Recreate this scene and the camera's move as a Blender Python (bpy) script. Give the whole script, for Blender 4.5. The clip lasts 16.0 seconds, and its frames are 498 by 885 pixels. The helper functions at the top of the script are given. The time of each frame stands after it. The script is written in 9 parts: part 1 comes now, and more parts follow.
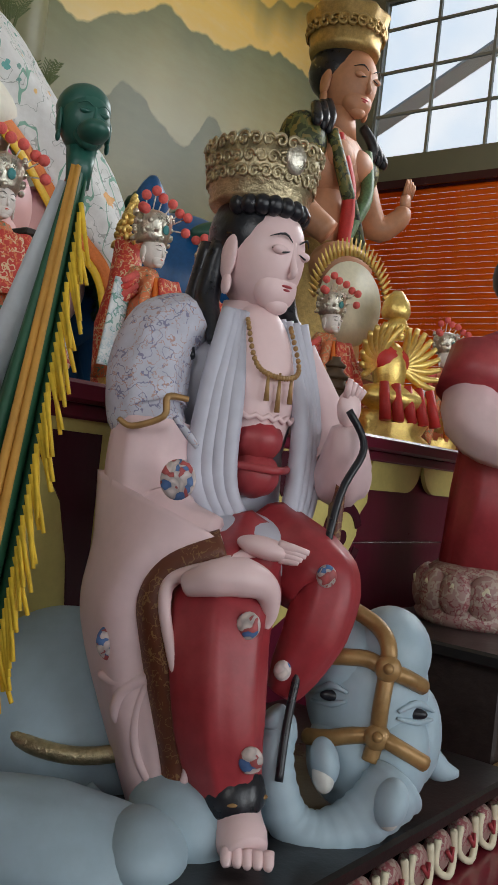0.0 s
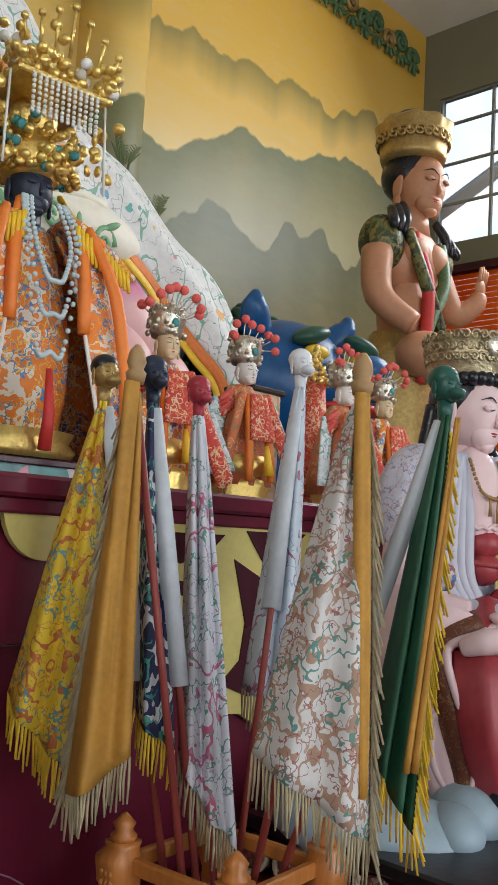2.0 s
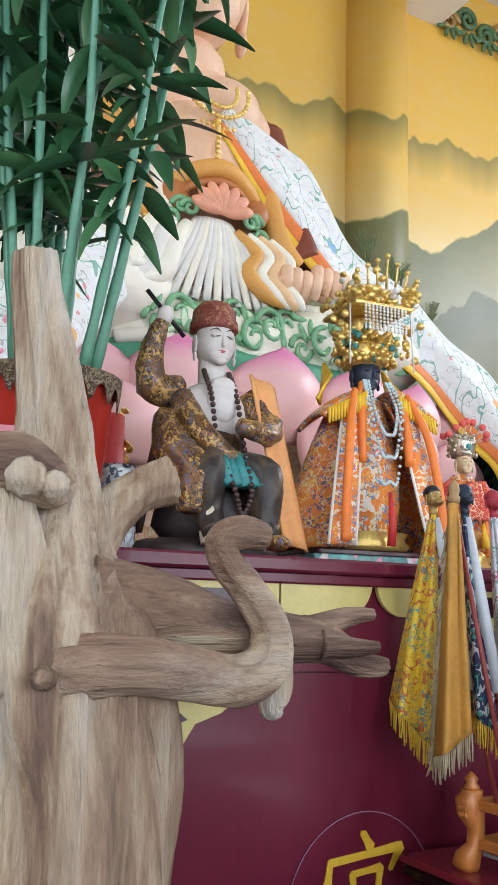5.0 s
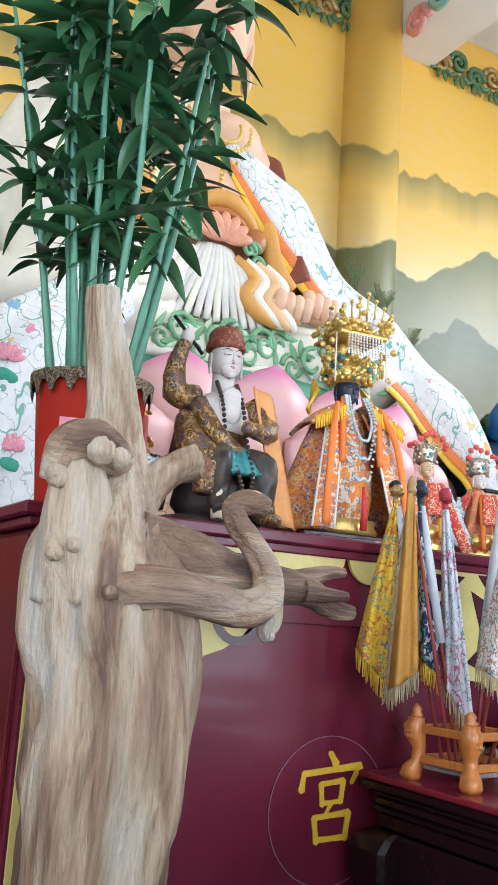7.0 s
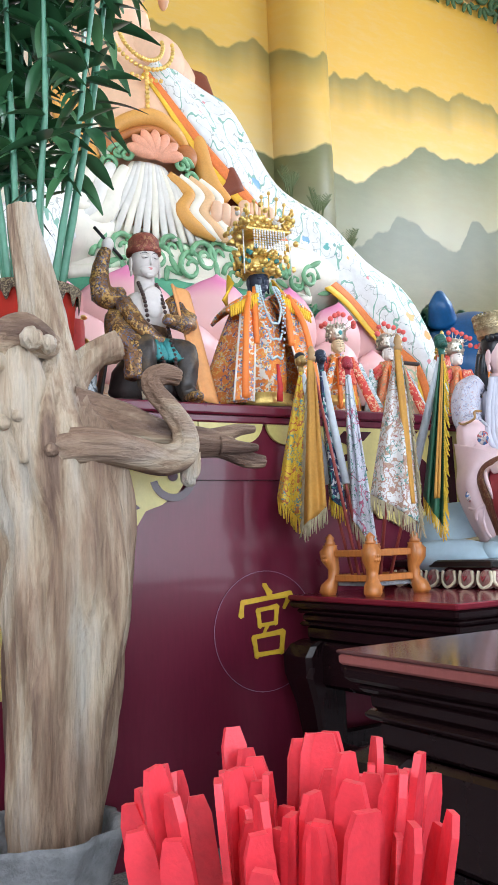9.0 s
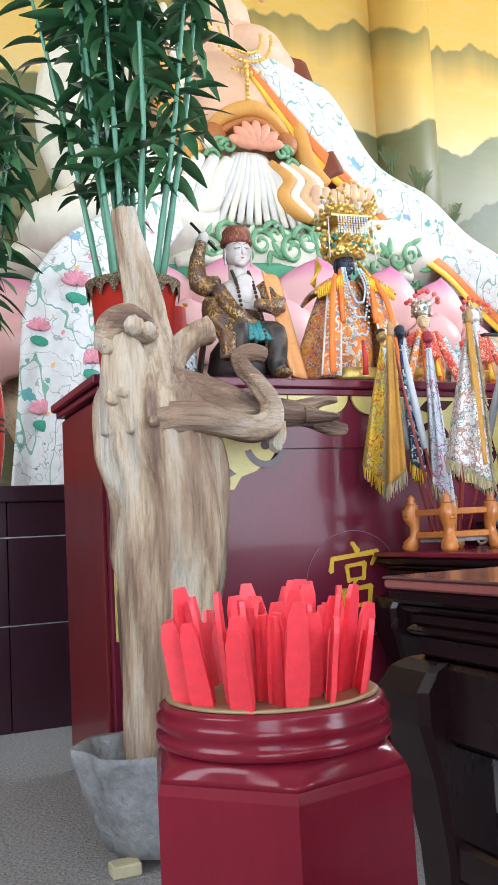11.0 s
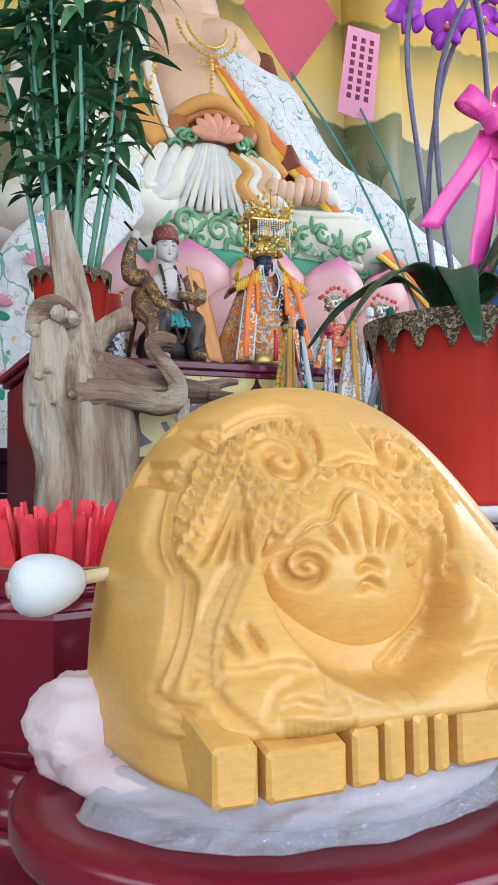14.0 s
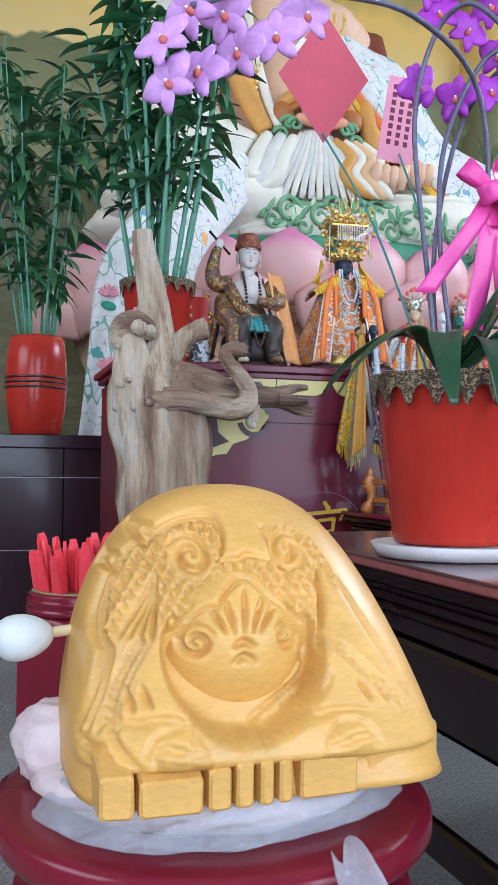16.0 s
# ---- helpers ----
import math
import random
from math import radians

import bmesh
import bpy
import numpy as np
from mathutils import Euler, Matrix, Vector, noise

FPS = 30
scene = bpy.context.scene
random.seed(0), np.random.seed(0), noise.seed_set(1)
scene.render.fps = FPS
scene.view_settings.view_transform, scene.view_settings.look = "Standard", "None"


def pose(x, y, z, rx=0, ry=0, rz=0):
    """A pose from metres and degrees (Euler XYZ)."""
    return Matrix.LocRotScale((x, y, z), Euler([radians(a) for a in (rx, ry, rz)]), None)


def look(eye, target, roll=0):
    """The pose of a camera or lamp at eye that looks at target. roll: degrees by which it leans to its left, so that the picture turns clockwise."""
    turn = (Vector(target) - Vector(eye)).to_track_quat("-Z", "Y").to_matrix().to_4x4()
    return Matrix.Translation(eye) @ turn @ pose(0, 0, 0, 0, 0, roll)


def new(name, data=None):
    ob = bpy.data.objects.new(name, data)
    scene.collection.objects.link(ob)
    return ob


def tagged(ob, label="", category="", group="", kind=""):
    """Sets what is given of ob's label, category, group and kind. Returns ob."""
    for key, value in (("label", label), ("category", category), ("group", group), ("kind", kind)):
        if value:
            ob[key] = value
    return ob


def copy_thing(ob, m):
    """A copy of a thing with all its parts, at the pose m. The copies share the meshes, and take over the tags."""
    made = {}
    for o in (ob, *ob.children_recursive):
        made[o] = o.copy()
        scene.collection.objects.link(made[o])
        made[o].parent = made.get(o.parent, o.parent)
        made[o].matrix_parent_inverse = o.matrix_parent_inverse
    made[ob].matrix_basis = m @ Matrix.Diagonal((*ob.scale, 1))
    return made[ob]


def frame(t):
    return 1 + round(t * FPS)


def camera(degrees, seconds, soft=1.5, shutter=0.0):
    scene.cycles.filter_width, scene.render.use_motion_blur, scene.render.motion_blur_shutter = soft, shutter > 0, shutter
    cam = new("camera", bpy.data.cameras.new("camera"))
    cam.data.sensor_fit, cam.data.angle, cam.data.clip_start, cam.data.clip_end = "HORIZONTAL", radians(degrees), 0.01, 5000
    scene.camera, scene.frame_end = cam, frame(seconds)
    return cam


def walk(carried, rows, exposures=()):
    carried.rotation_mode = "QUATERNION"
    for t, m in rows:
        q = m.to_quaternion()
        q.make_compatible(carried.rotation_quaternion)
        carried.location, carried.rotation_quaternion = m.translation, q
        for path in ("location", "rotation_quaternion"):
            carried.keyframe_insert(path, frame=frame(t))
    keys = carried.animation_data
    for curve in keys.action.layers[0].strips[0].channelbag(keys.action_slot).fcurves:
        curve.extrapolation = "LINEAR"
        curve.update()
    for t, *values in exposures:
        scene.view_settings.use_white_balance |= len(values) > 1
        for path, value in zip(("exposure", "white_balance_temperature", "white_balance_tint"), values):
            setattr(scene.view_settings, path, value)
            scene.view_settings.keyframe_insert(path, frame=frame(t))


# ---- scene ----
cam = camera(31.5, 16.0)
PATH = [
    (0, (0.003, -0.016, 1.366), (1.579, 1.215, 1.407), 6.6),
    (0.5, (-0.144, -0.014, 1.389), (1.411, 1.24, 1.492), 3.9),
    (1, (-0.3, -0.045, 1.385), (1.141, 1.341, 1.46), 2.6),
    (1.5, (-0.48, -0.063, 1.388), (0.968, 1.315, 1.47), 2.3),
    (2, (-0.637, -0.107, 1.391), (0.824, 1.245, 1.595), 3.4),
    (2.5, (-0.731, -0.222, 1.362), (0.641, 1.219, 1.568), 2.7),
    (3, (-0.885, -0.291, 1.388), (0.404, 1.226, 1.584), 3.0),
    (3.5, (-1.061, -0.373, 1.395), (0.221, 1.149, 1.59), 1.6),
    (4, (-1.137, -0.493, 1.389), (-0.006, 1.145, 1.584), 1.5),
    (4.5, (-1.18, -0.595, 1.381), (-0.198, 1.118, 1.696), 0.5),
    (6.8, (-1.518, -1.075, 1.206), (-0.559, 0.631, 1.617), 3.8),
    (7, (-1.542, -1.124, 1.2), (-0.564, 0.575, 1.595), 3.6),
    (7.5, (-1.59, -1.251, 1.152), (-0.541, 0.409, 1.527), 3.4),
    (8, (-1.575, -1.361, 1.072), (-0.506, 0.293, 1.419), 0.0),
    (8.2, (-1.571, -1.415, 1.055), (-0.502, 0.248, 1.358), -1.5),
    (10.3, (-1.643, -1.734, 0.916), (-0.64, -0.013, 1.098), -3.5),
    (10.5, (-1.639, -1.773, 0.914), (-0.697, -0.019, 1.103), -3.4),
    (11, (-1.641, -1.875, 0.914), (-0.839, -0.053, 1.107), -3.0),
    (11.5, (-1.632, -1.966, 0.915), (-0.874, -0.125, 1.104), -2.0),
    (12, (-1.638, -2.063, 0.931), (-0.874, -0.223, 1.099), -0.9),
    (12.5, (-1.677, -2.146, 0.925), (-0.882, -0.317, 1.077), -1.1),
    (13, (-1.665, -2.255, 0.914), (-0.798, -0.459, 1.056), -0.6),
    (13.5, (-1.627, -2.365, 0.881), (-0.767, -0.565, 1.022), -1.0),
    (14, (-1.596, -2.464, 0.848), (-0.756, -0.655, 0.986), -1.0),
    (14.5, (-1.576, -2.527, 0.83), (-0.816, -0.68, 0.946), -1.4),
    (15, (-1.559, -2.587, 0.841), (-0.84, -0.723, 0.933), -1.5),
    (15.5, (-1.537, -2.684, 0.891), (-0.941, -0.777, 0.988), -0.1),
    (16, (-1.483, -2.764, 0.982), (-0.898, -0.853, 1.045), 0.6),
]
walk(cam, [(t, look(eye, target, roll)) for t, eye, target, roll in PATH], [(t, ev, temp, 10) for t, ev, temp in ((0.0, -1.08, 6500), (1.0, -1.12, 6500), (2.0, -0.66, 6400), (3.5, -0.18, 6100), (4.5, -0.18, 6000), (7.0, 0.12, 5750), (8.0, 0.08, 5750), (10.5, 0.32, 5850), (12.0, 0.28, 5850), (13.0, 0.18, 5700), (14.0, -0.22, 5600), (15.0, -0.31, 5500), (16.0, -0.19, 5350))])

# ---- world, sun, large lights ----
world = bpy.data.worlds.new("sky_world")
scene.world = world
world.use_nodes = True
wn = world.node_tree.nodes
sky = wn.new("ShaderNodeTexSky")
sky.sky_type, sky.sun_disc = "NISHITA", False
sky.sun_elevation, sky.sun_rotation = radians(48), radians(80)
wn["Background"].inputs["Strength"].default_value = 0.15
world.node_tree.links.new(sky.outputs["Color"], wn["Background"].inputs["Color"])


def lamp(name, kind, energy, m, size=1.0, size_y=None, color=(1, 1, 1)):
    data = bpy.data.lights.new(name, kind)
    data.energy, data.color = energy, color
    if kind == "AREA":
        data.shape, data.size, data.size_y = "RECTANGLE", size, size_y or size
    ob = new(name, data)
    ob.matrix_world = m
    return ob


sun = lamp("sun", "SUN", 3.0, look((60, 10, 55), (9, 2, 3)), color=(1.0, 0.95, 0.88))
sun.data.angle = radians(0.5)
# daylight that enters by the open doors of the front wall
for dx, power in ((-5.2, 240), (-0.6, 330), (4.0, 400)):
    lamp("door_daylight", "AREA", power, look((dx, -7.9, 2.6), (dx, 0, 2.2)), 3.0, 4.4, (0.93, 0.97, 1.0))
lamp("window_daylight", "AREA", 800, look((11.3, 1.6, 7.3), (2, 0.5, 1.2)), 6.0, 2.3, (0.95, 0.98, 1.0))
# added fill from an assumed left window, aimed at the great statue
lamp("window_daylight", "AREA", 330, look((-7.8, -1.5, 4.6), (1.5, 5.0, 3.4)), 5.0, 3.0, (1.0, 0.99, 0.97))


# ---- mesh building ----
class Geo:
    def __init__(self):
        self.v, self.f, self.m, self.s = [], [], [], []

    def add(self, verts, faces, mat=0, smooth=True, xf=None):
        n = len(self.v)
        if xf is not None:
            verts = [tuple(xf @ Vector(p)) for p in verts]
        self.v += [tuple(p) for p in verts]
        self.f += [tuple(i + n for i in f) for f in faces]
        self.m += [mat] * len(faces)
        self.s += [smooth] * len(faces)
        return self

    def rings(self, rings, mat=0, smooth=True, cap=True, xf=None, closed=True):
        n = len(rings[0])
        verts = [p for r in rings for p in r]
        faces = []
        for i in range(len(rings) - 1):
            for j in range(n if closed else n - 1):
                k = (j + 1) % n
                faces.append((i * n + j, i * n + k, (i + 1) * n + k, (i + 1) * n + j))
        if cap and closed:
            faces.append(tuple(range(n - 1, -1, -1)))
            faces.append(tuple((len(rings) - 1) * n + j for j in range(n)))
        return self.add(verts, faces, mat, smooth, xf)

    def box(self, x0, y0, z0, x1, y1, z1, mat=0, b=0.004, xf=None):
        b = min(b, (x1 - x0) * 0.4, (y1 - y0) * 0.4, (z1 - z0) * 0.4)

        def ring(z, i):
            a, c, d, e = x0 + i, x1 - i, y0 + i, y1 - i
            return [(a + b, d, z), (c - b, d, z), (c, d + b, z), (c, e - b, z), (c - b, e, z), (a + b, e, z), (a, e - b, z), (a, d + b, z)]
        return self.rings([ring(z0, b), ring(z0 + b, 0), ring(z1 - b, 0), ring(z1, b)], mat, False, True, xf)

    def lathe(self, prof, n=32, mat=0, at=(0, 0, 0), sx=1.0, sy=1.0, xf=None, smooth=True, wob=None):
        rs = []
        for r, z in prof:
            ring = []
            for j in range(n):
                a = 2 * math.pi * j / n
                k = r * (wob(a, z) if wob else 1)
                ring.append((at[0] + k * sx * math.cos(a), at[1] + k * sy * math.sin(a), at[2] + z))
            rs.append(ring)
        return self.rings(rs, mat, smooth, True, xf)

    def tube(self, pts, rads, n=10, mat=0, xf=None, wob=None, sub=1, flat=1.0, smooth=True):
        P = [Vector(p) for p in pts]
        R = list(rads) if hasattr(rads, "__len__") else [rads] * len(P)
        if sub > 1:
            Q, S = [], []
            for i in range(len(P) - 1):
                p0, p1, p2, p3 = P[max(i - 1, 0)], P[i], P[i + 1], P[min(i + 2, len(P) - 1)]
                for k in range(sub):
                    t = k / sub
                    Q.append(0.5 * ((2 * p1) + (p2 - p0) * t + (2 * p0 - 5 * p1 + 4 * p2 - p3) * t * t + (3 * p1 - p0 - 3 * p2 + p3) * t ** 3))
                    S.append(R[i] * (1 - t) + R[i + 1] * t)
            P, R = Q + [P[-1]], S + [R[-1]]
        ref, rs = None, []
        for i, p in enumerate(P):
            d = (P[min(i + 1, len(P) - 1)] - P[max(i - 1, 0)]).normalized()
            if ref is None:
                ref = d.cross(Vector((0.13, 0.97, 0.2)) if abs(d.y) < 0.8 else Vector((1, 0, 0))).normalized()
            ref = (ref - d * ref.dot(d)).normalized()
            o = d.cross(ref)
            ring = []
            for j in range(n):
                a = 2 * math.pi * j / n
                q = ref * math.cos(a) + o * math.sin(a) * flat
                k = R[i]
                if wob:
                    k *= wob(p, a, i)
                ring.append(p + q * k)
            rs.append(ring)
        return self.rings(rs, mat, smooth, True, xf)

    def ell(self, c, r, mat=0, rot=(0, 0, 0), nu=18, nv=10, wob=None):
        m = pose(*c, *rot)
        rs = []
        for i in range(nv + 1):
            t = math.pi * (0.02 + 0.96 * i / nv)
            ring = []
            for j in range(nu):
                a = 2 * math.pi * j / nu
                d = Vector((math.sin(t) * math.cos(a), math.sin(t) * math.sin(a), -math.cos(t)))
                k = wob(d) if wob else 1
                ring.append((d.x * r[0] * k, d.y * r[1] * k, d.z * r[2] * k))
            rs.append(ring)
        return self.rings(rs, mat, True, True, m)

    def prism(self, outline, depth, mat=0, xf=None, b=0.0):
        """A flat shape in local x, z with its front at y = 0 and its back at y = depth."""
        n = len(outline)
        verts = [(x, 0, z) for x, z in outline] + [(x, depth, z) for x, z in outline]
        faces = [tuple(range(n)), tuple(range(2 * n - 1, n - 1, -1))]
        faces += [(i, i + n, (i + 1) % n + n, (i + 1) % n) for i in range(n)]
        return self.add(verts, faces, mat, False, xf)

    def surf(self, fn, nu, nv, mat=0, xf=None, back=0.0):
        g = [[Vector(fn(i / nu, j / nv)) for j in range(nv + 1)] for i in range(nu + 1)]
        verts = [p for r in g for p in r]
        w = nv + 1
        faces = [(i * w + j, (i + 1) * w + j, (i + 1) * w + j + 1, i * w + j + 1) for i in range(nu) for j in range(nv)]
        if back:
            N = len(verts)
            off = []
            for i in range(nu + 1):
                for j in range(nv + 1):
                    du = g[min(i + 1, nu)][j] - g[max(i - 1, 0)][j]
                    dv = g[i][min(j + 1, nv)] - g[i][max(j - 1, 0)]
                    nrm = du.cross(dv)
                    nrm = nrm.normalized() if nrm.length > 1e-9 else Vector((0, 1, 0))
                    off.append(g[i][j] - nrm * back)
            verts += off
            faces += [tuple(k + N for k in reversed(f)) for f in faces]
            edge = [i * w for i in range(nu + 1)] + [nu * w + j for j in range(1, nv + 1)] + [i * w + nv for i in range(nu - 1, -1, -1)] + [j for j in range(nv - 1, 0, -1)]
            faces += [(a, a + N, b2 + N, b2) for a, b2 in zip(edge, edge[1:] + edge[:1])]
        return self.add(verts, faces, mat, True, xf)


def mesh_of(name, geo, mats):
    me = bpy.data.meshes.new(name)
    me.from_pydata(geo.v, [], geo.f)
    for m in mats if isinstance(mats, (list, tuple)) else [mats]:
        me.materials.append(m)
    me.polygons.foreach_set("material_index", geo.m)
    me.polygons.foreach_set("use_smooth", geo.s)
    bm = bmesh.new()
    bm.from_mesh(me)
    bmesh.ops.recalc_face_normals(bm, faces=bm.faces)
    bm.to_mesh(me)
    bm.free()
    return me


def thing(name, geo, mats, label="", category="", group="", kind="", m=None):
    ob = new(name, mesh_of(name, geo, mats) if geo else None)
    if m is not None:
        ob.matrix_world = m
    return tagged(ob, label, category, group, kind)


def part(name, geo, mats, parent, label="", m=None):
    ob = new(name, geo if isinstance(geo, bpy.types.Mesh) else mesh_of(name, geo, mats))
    ob.parent = parent
    if m is not None:
        ob.matrix_basis = m
    return tagged(ob, label)


# ---- materials ----
def nodes_of(name):
    mat = bpy.data.materials.new(name)
    mat.use_nodes = True
    return mat, mat.node_tree.nodes, mat.node_tree.links, mat.node_tree.nodes["Principled BSDF"]


def noise_tex(nd, lk, vec, scale, detail=4.0, rough=0.6, stretch=None):
    if stretch:
        mp = nd.new("ShaderNodeMapping")
        mp.inputs["Scale"].default_value = stretch
        lk.new(vec, mp.inputs["Vector"])
        vec = mp.outputs["Vector"]
    t = nd.new("ShaderNodeTexNoise")
    t.inputs["Scale"].default_value, t.inputs["Detail"].default_value, t.inputs["Roughness"].default_value = scale, detail, rough
    lk.new(vec, t.inputs["Vector"])
    return t.outputs["Fac"]


def ramp(nd, lk, fac, stops, mode="LINEAR"):
    r = nd.new("ShaderNodeValToRGB")
    r.color_ramp.interpolation = mode
    el = r.color_ramp.elements
    el[0].position, el[0].color = stops[0][0], (*stops[0][1], 1)
    el[1].position, el[1].color = stops[-1][0], (*stops[-1][1], 1)
    for p, c in stops[1:-1]:
        e = el.new(p)
        e.color = (*c, 1)
    lk.new(fac, r.inputs["Fac"])
    return r.outputs["Color"]


def mixc(nd, lk, fac, a, b, blend="MIX"):
    x = nd.new("ShaderNodeMix")
    x.data_type, x.blend_type = "RGBA", blend
    for sock, val in ((x.inputs[0], fac), (x.inputs[6], a), (x.inputs[7], b)):
        if isinstance(val, (int, float)):
            sock.default_value = val
        elif isinstance(val, tuple):
            sock.default_value = (*val, 1)
        else:
            lk.new(val, sock)
    return x.outputs[2]


def mth(nd, lk, op, a, b=0.0, clamp=False):
    x = nd.new("ShaderNodeMath")
    x.operation, x.use_clamp = op, clamp
    for sock, val in zip(x.inputs, (a, b)):
        if isinstance(val, (int, float)):
            sock.default_value = val
        else:
            lk.new(val, sock)
    return x.outputs[0]


def bumped(nd, lk, bs, height, strength, dist=0.004):
    b = nd.new("ShaderNodeBump")
    b.inputs["Strength"].default_value, b.inputs["Distance"].default_value = strength, dist
    lk.new(height, b.inputs["Height"])
    lk.new(b.outputs["Normal"], bs.inputs["Normal"])


def tint(c, k):
    return tuple(min(1.0, max(0.0, x * k)) for x in c)


def pm(name, col, rough=0.5, metal=0.0, var=0.14, scale=6.0, bump=0.15, bscale=70.0, coat=0.0, trans=0.0, col2=None, stretch=None, dist=0.003):
    mat, nd, lk, bs = nodes_of(name)
    tc = nd.new("ShaderNodeTexCoord").outputs["Object"]
    n1 = noise_tex(nd, lk, tc, scale, 5, 0.6, stretch)
    n2 = noise_tex(nd, lk, tc, bscale, 3, 0.6, stretch)
    c = ramp(nd, lk, n1, [(0.3, tint(col, 1 - var)), (0.5, col), (0.72, col2 or tint(col, 1 + var))])
    c = mixc(nd, lk, 0.35, c, ramp(nd, lk, n2, [(0.35, tint(col, 1 - var)), (0.65, tint(col, 1 + var))]))
    lk.new(c, bs.inputs["Base Color"])
    r = mth(nd, lk, "MULTIPLY_ADD", n1, 0.25)
    nd[-1].inputs[2].default_value = max(0.02, rough - 0.12)
    lk.new(r, bs.inputs["Roughness"])
    bs.inputs["Metallic"].default_value = metal
    bs.inputs["Coat Weight"].default_value = coat
    bs.inputs["Coat Roughness"].default_value = 0.08
    bs.inputs["Transmission Weight"].default_value = trans
    if bump:
        bumped(nd, lk, bs, n2, bump, dist)
    return mat


def motley(name, cols, scale=30.0, rough=0.7, metal=0.0, bump=0.3, seed=0.0, stretch=None):
    """Embroidery, brocade or painted ornament: many small patches of several colours."""
    mat, nd, lk, bs = nodes_of(name)
    tc = nd.new("ShaderNodeTexCoord").outputs["Object"]
    mp = nd.new("ShaderNodeMapping")
    mp.inputs["Location"].default_value = (seed, seed * 0.7, seed * 0.3)
    mp.inputs["Scale"].default_value = stretch or (1, 1, 1)
    lk.new(tc, mp.inputs["Vector"])
    warp = nd.new("ShaderNodeTexNoise")
    warp.inputs["Scale"].default_value = scale * 0.5
    lk.new(mp.outputs["Vector"], warp.inputs["Vector"])
    v = mixc(nd, lk, 0.06, mp.outputs["Vector"], warp.outputs["Color"], "ADD")
    vo = nd.new("ShaderNodeTexVoronoi")
    vo.inputs["Scale"].default_value = scale
    lk.new(v, vo.inputs["Vector"])
    sep = nd.new("ShaderNodeSeparateColor")
    lk.new(vo.outputs["Color"], sep.inputs["Color"])
    n = len(cols)
    c = ramp(nd, lk, sep.outputs[0], [(i / n, q) for i, q in enumerate(cols)] + [(0.999, cols[-1])], "CONSTANT")
    edge = ramp(nd, lk, vo.outputs["Distance"], [(0.25, (1, 1, 1)), (0.75, (0.55, 0.55, 0.55))])
    c = mixc(nd, lk, 1.0, c, edge, "MULTIPLY")
    lk.new(c, bs.inputs["Base Color"])
    bs.inputs["Roughness"].default_value, bs.inputs["Metallic"].default_value = rough, metal
    bumped(nd, lk, bs, vo.outputs["Distance"], bump, 0.004)
    return mat


def embroid(name, base, lines, rough=0.65, bump=0.25, seed=0.0, metal=0.0):
    """Cloth or painted ground with curling lines of other colours: (scale, half width, colour)."""
    mat, nd, lk, bs = nodes_of(name)
    tc = nd.new("ShaderNodeTexCoord").outputs["Object"]
    mp = nd.new("ShaderNodeMapping")
    mp.inputs["Location"].default_value = (seed * 1.7, seed, seed * 0.6)
    lk.new(tc, mp.inputs["Vector"])
    v = mp.outputs["Vector"]
    s0 = lines[0][0]
    soft = noise_tex(nd, lk, v, s0 * 0.6, 4, 0.6)
    c = ramp(nd, lk, soft, [(0.3, tint(base, 0.85)), (0.7, tint(base, 1.1))])
    relief = None
    for i, (scale, half, col) in enumerate(lines):
        mp2 = nd.new("ShaderNodeMapping")
        mp2.inputs["Location"].default_value = (i * 3.3, i * 5.1, i * 1.9)
        lk.new(v, mp2.inputs["Vector"])
        n = noise_tex(nd, lk, mp2.outputs["Vector"], scale, 2.0, 0.5)
        m = mth(nd, lk, "LESS_THAN", mth(nd, lk, "ABSOLUTE", mth(nd, lk, "SUBTRACT", n, 0.5)), half)
        gate = noise_tex(nd, lk, mp2.outputs["Vector"], scale * 0.35, 2.0, 0.5)
        m = mth(nd, lk, "MULTIPLY", m, mth(nd, lk, "GREATER_THAN", gate, 0.44))
        c = mixc(nd, lk, mth(nd, lk, "MULTIPLY", m, 0.92), c, col)
        relief = m if relief is None else mth(nd, lk, "MAXIMUM", relief, m)
    lk.new(c, bs.inputs["Base Color"])
    bs.inputs["Roughness"].default_value, bs.inputs["Metallic"].default_value = rough, metal
    bumped(nd, lk, bs, mth(nd, lk, "ADD", relief, soft), bump, 0.003)
    return mat


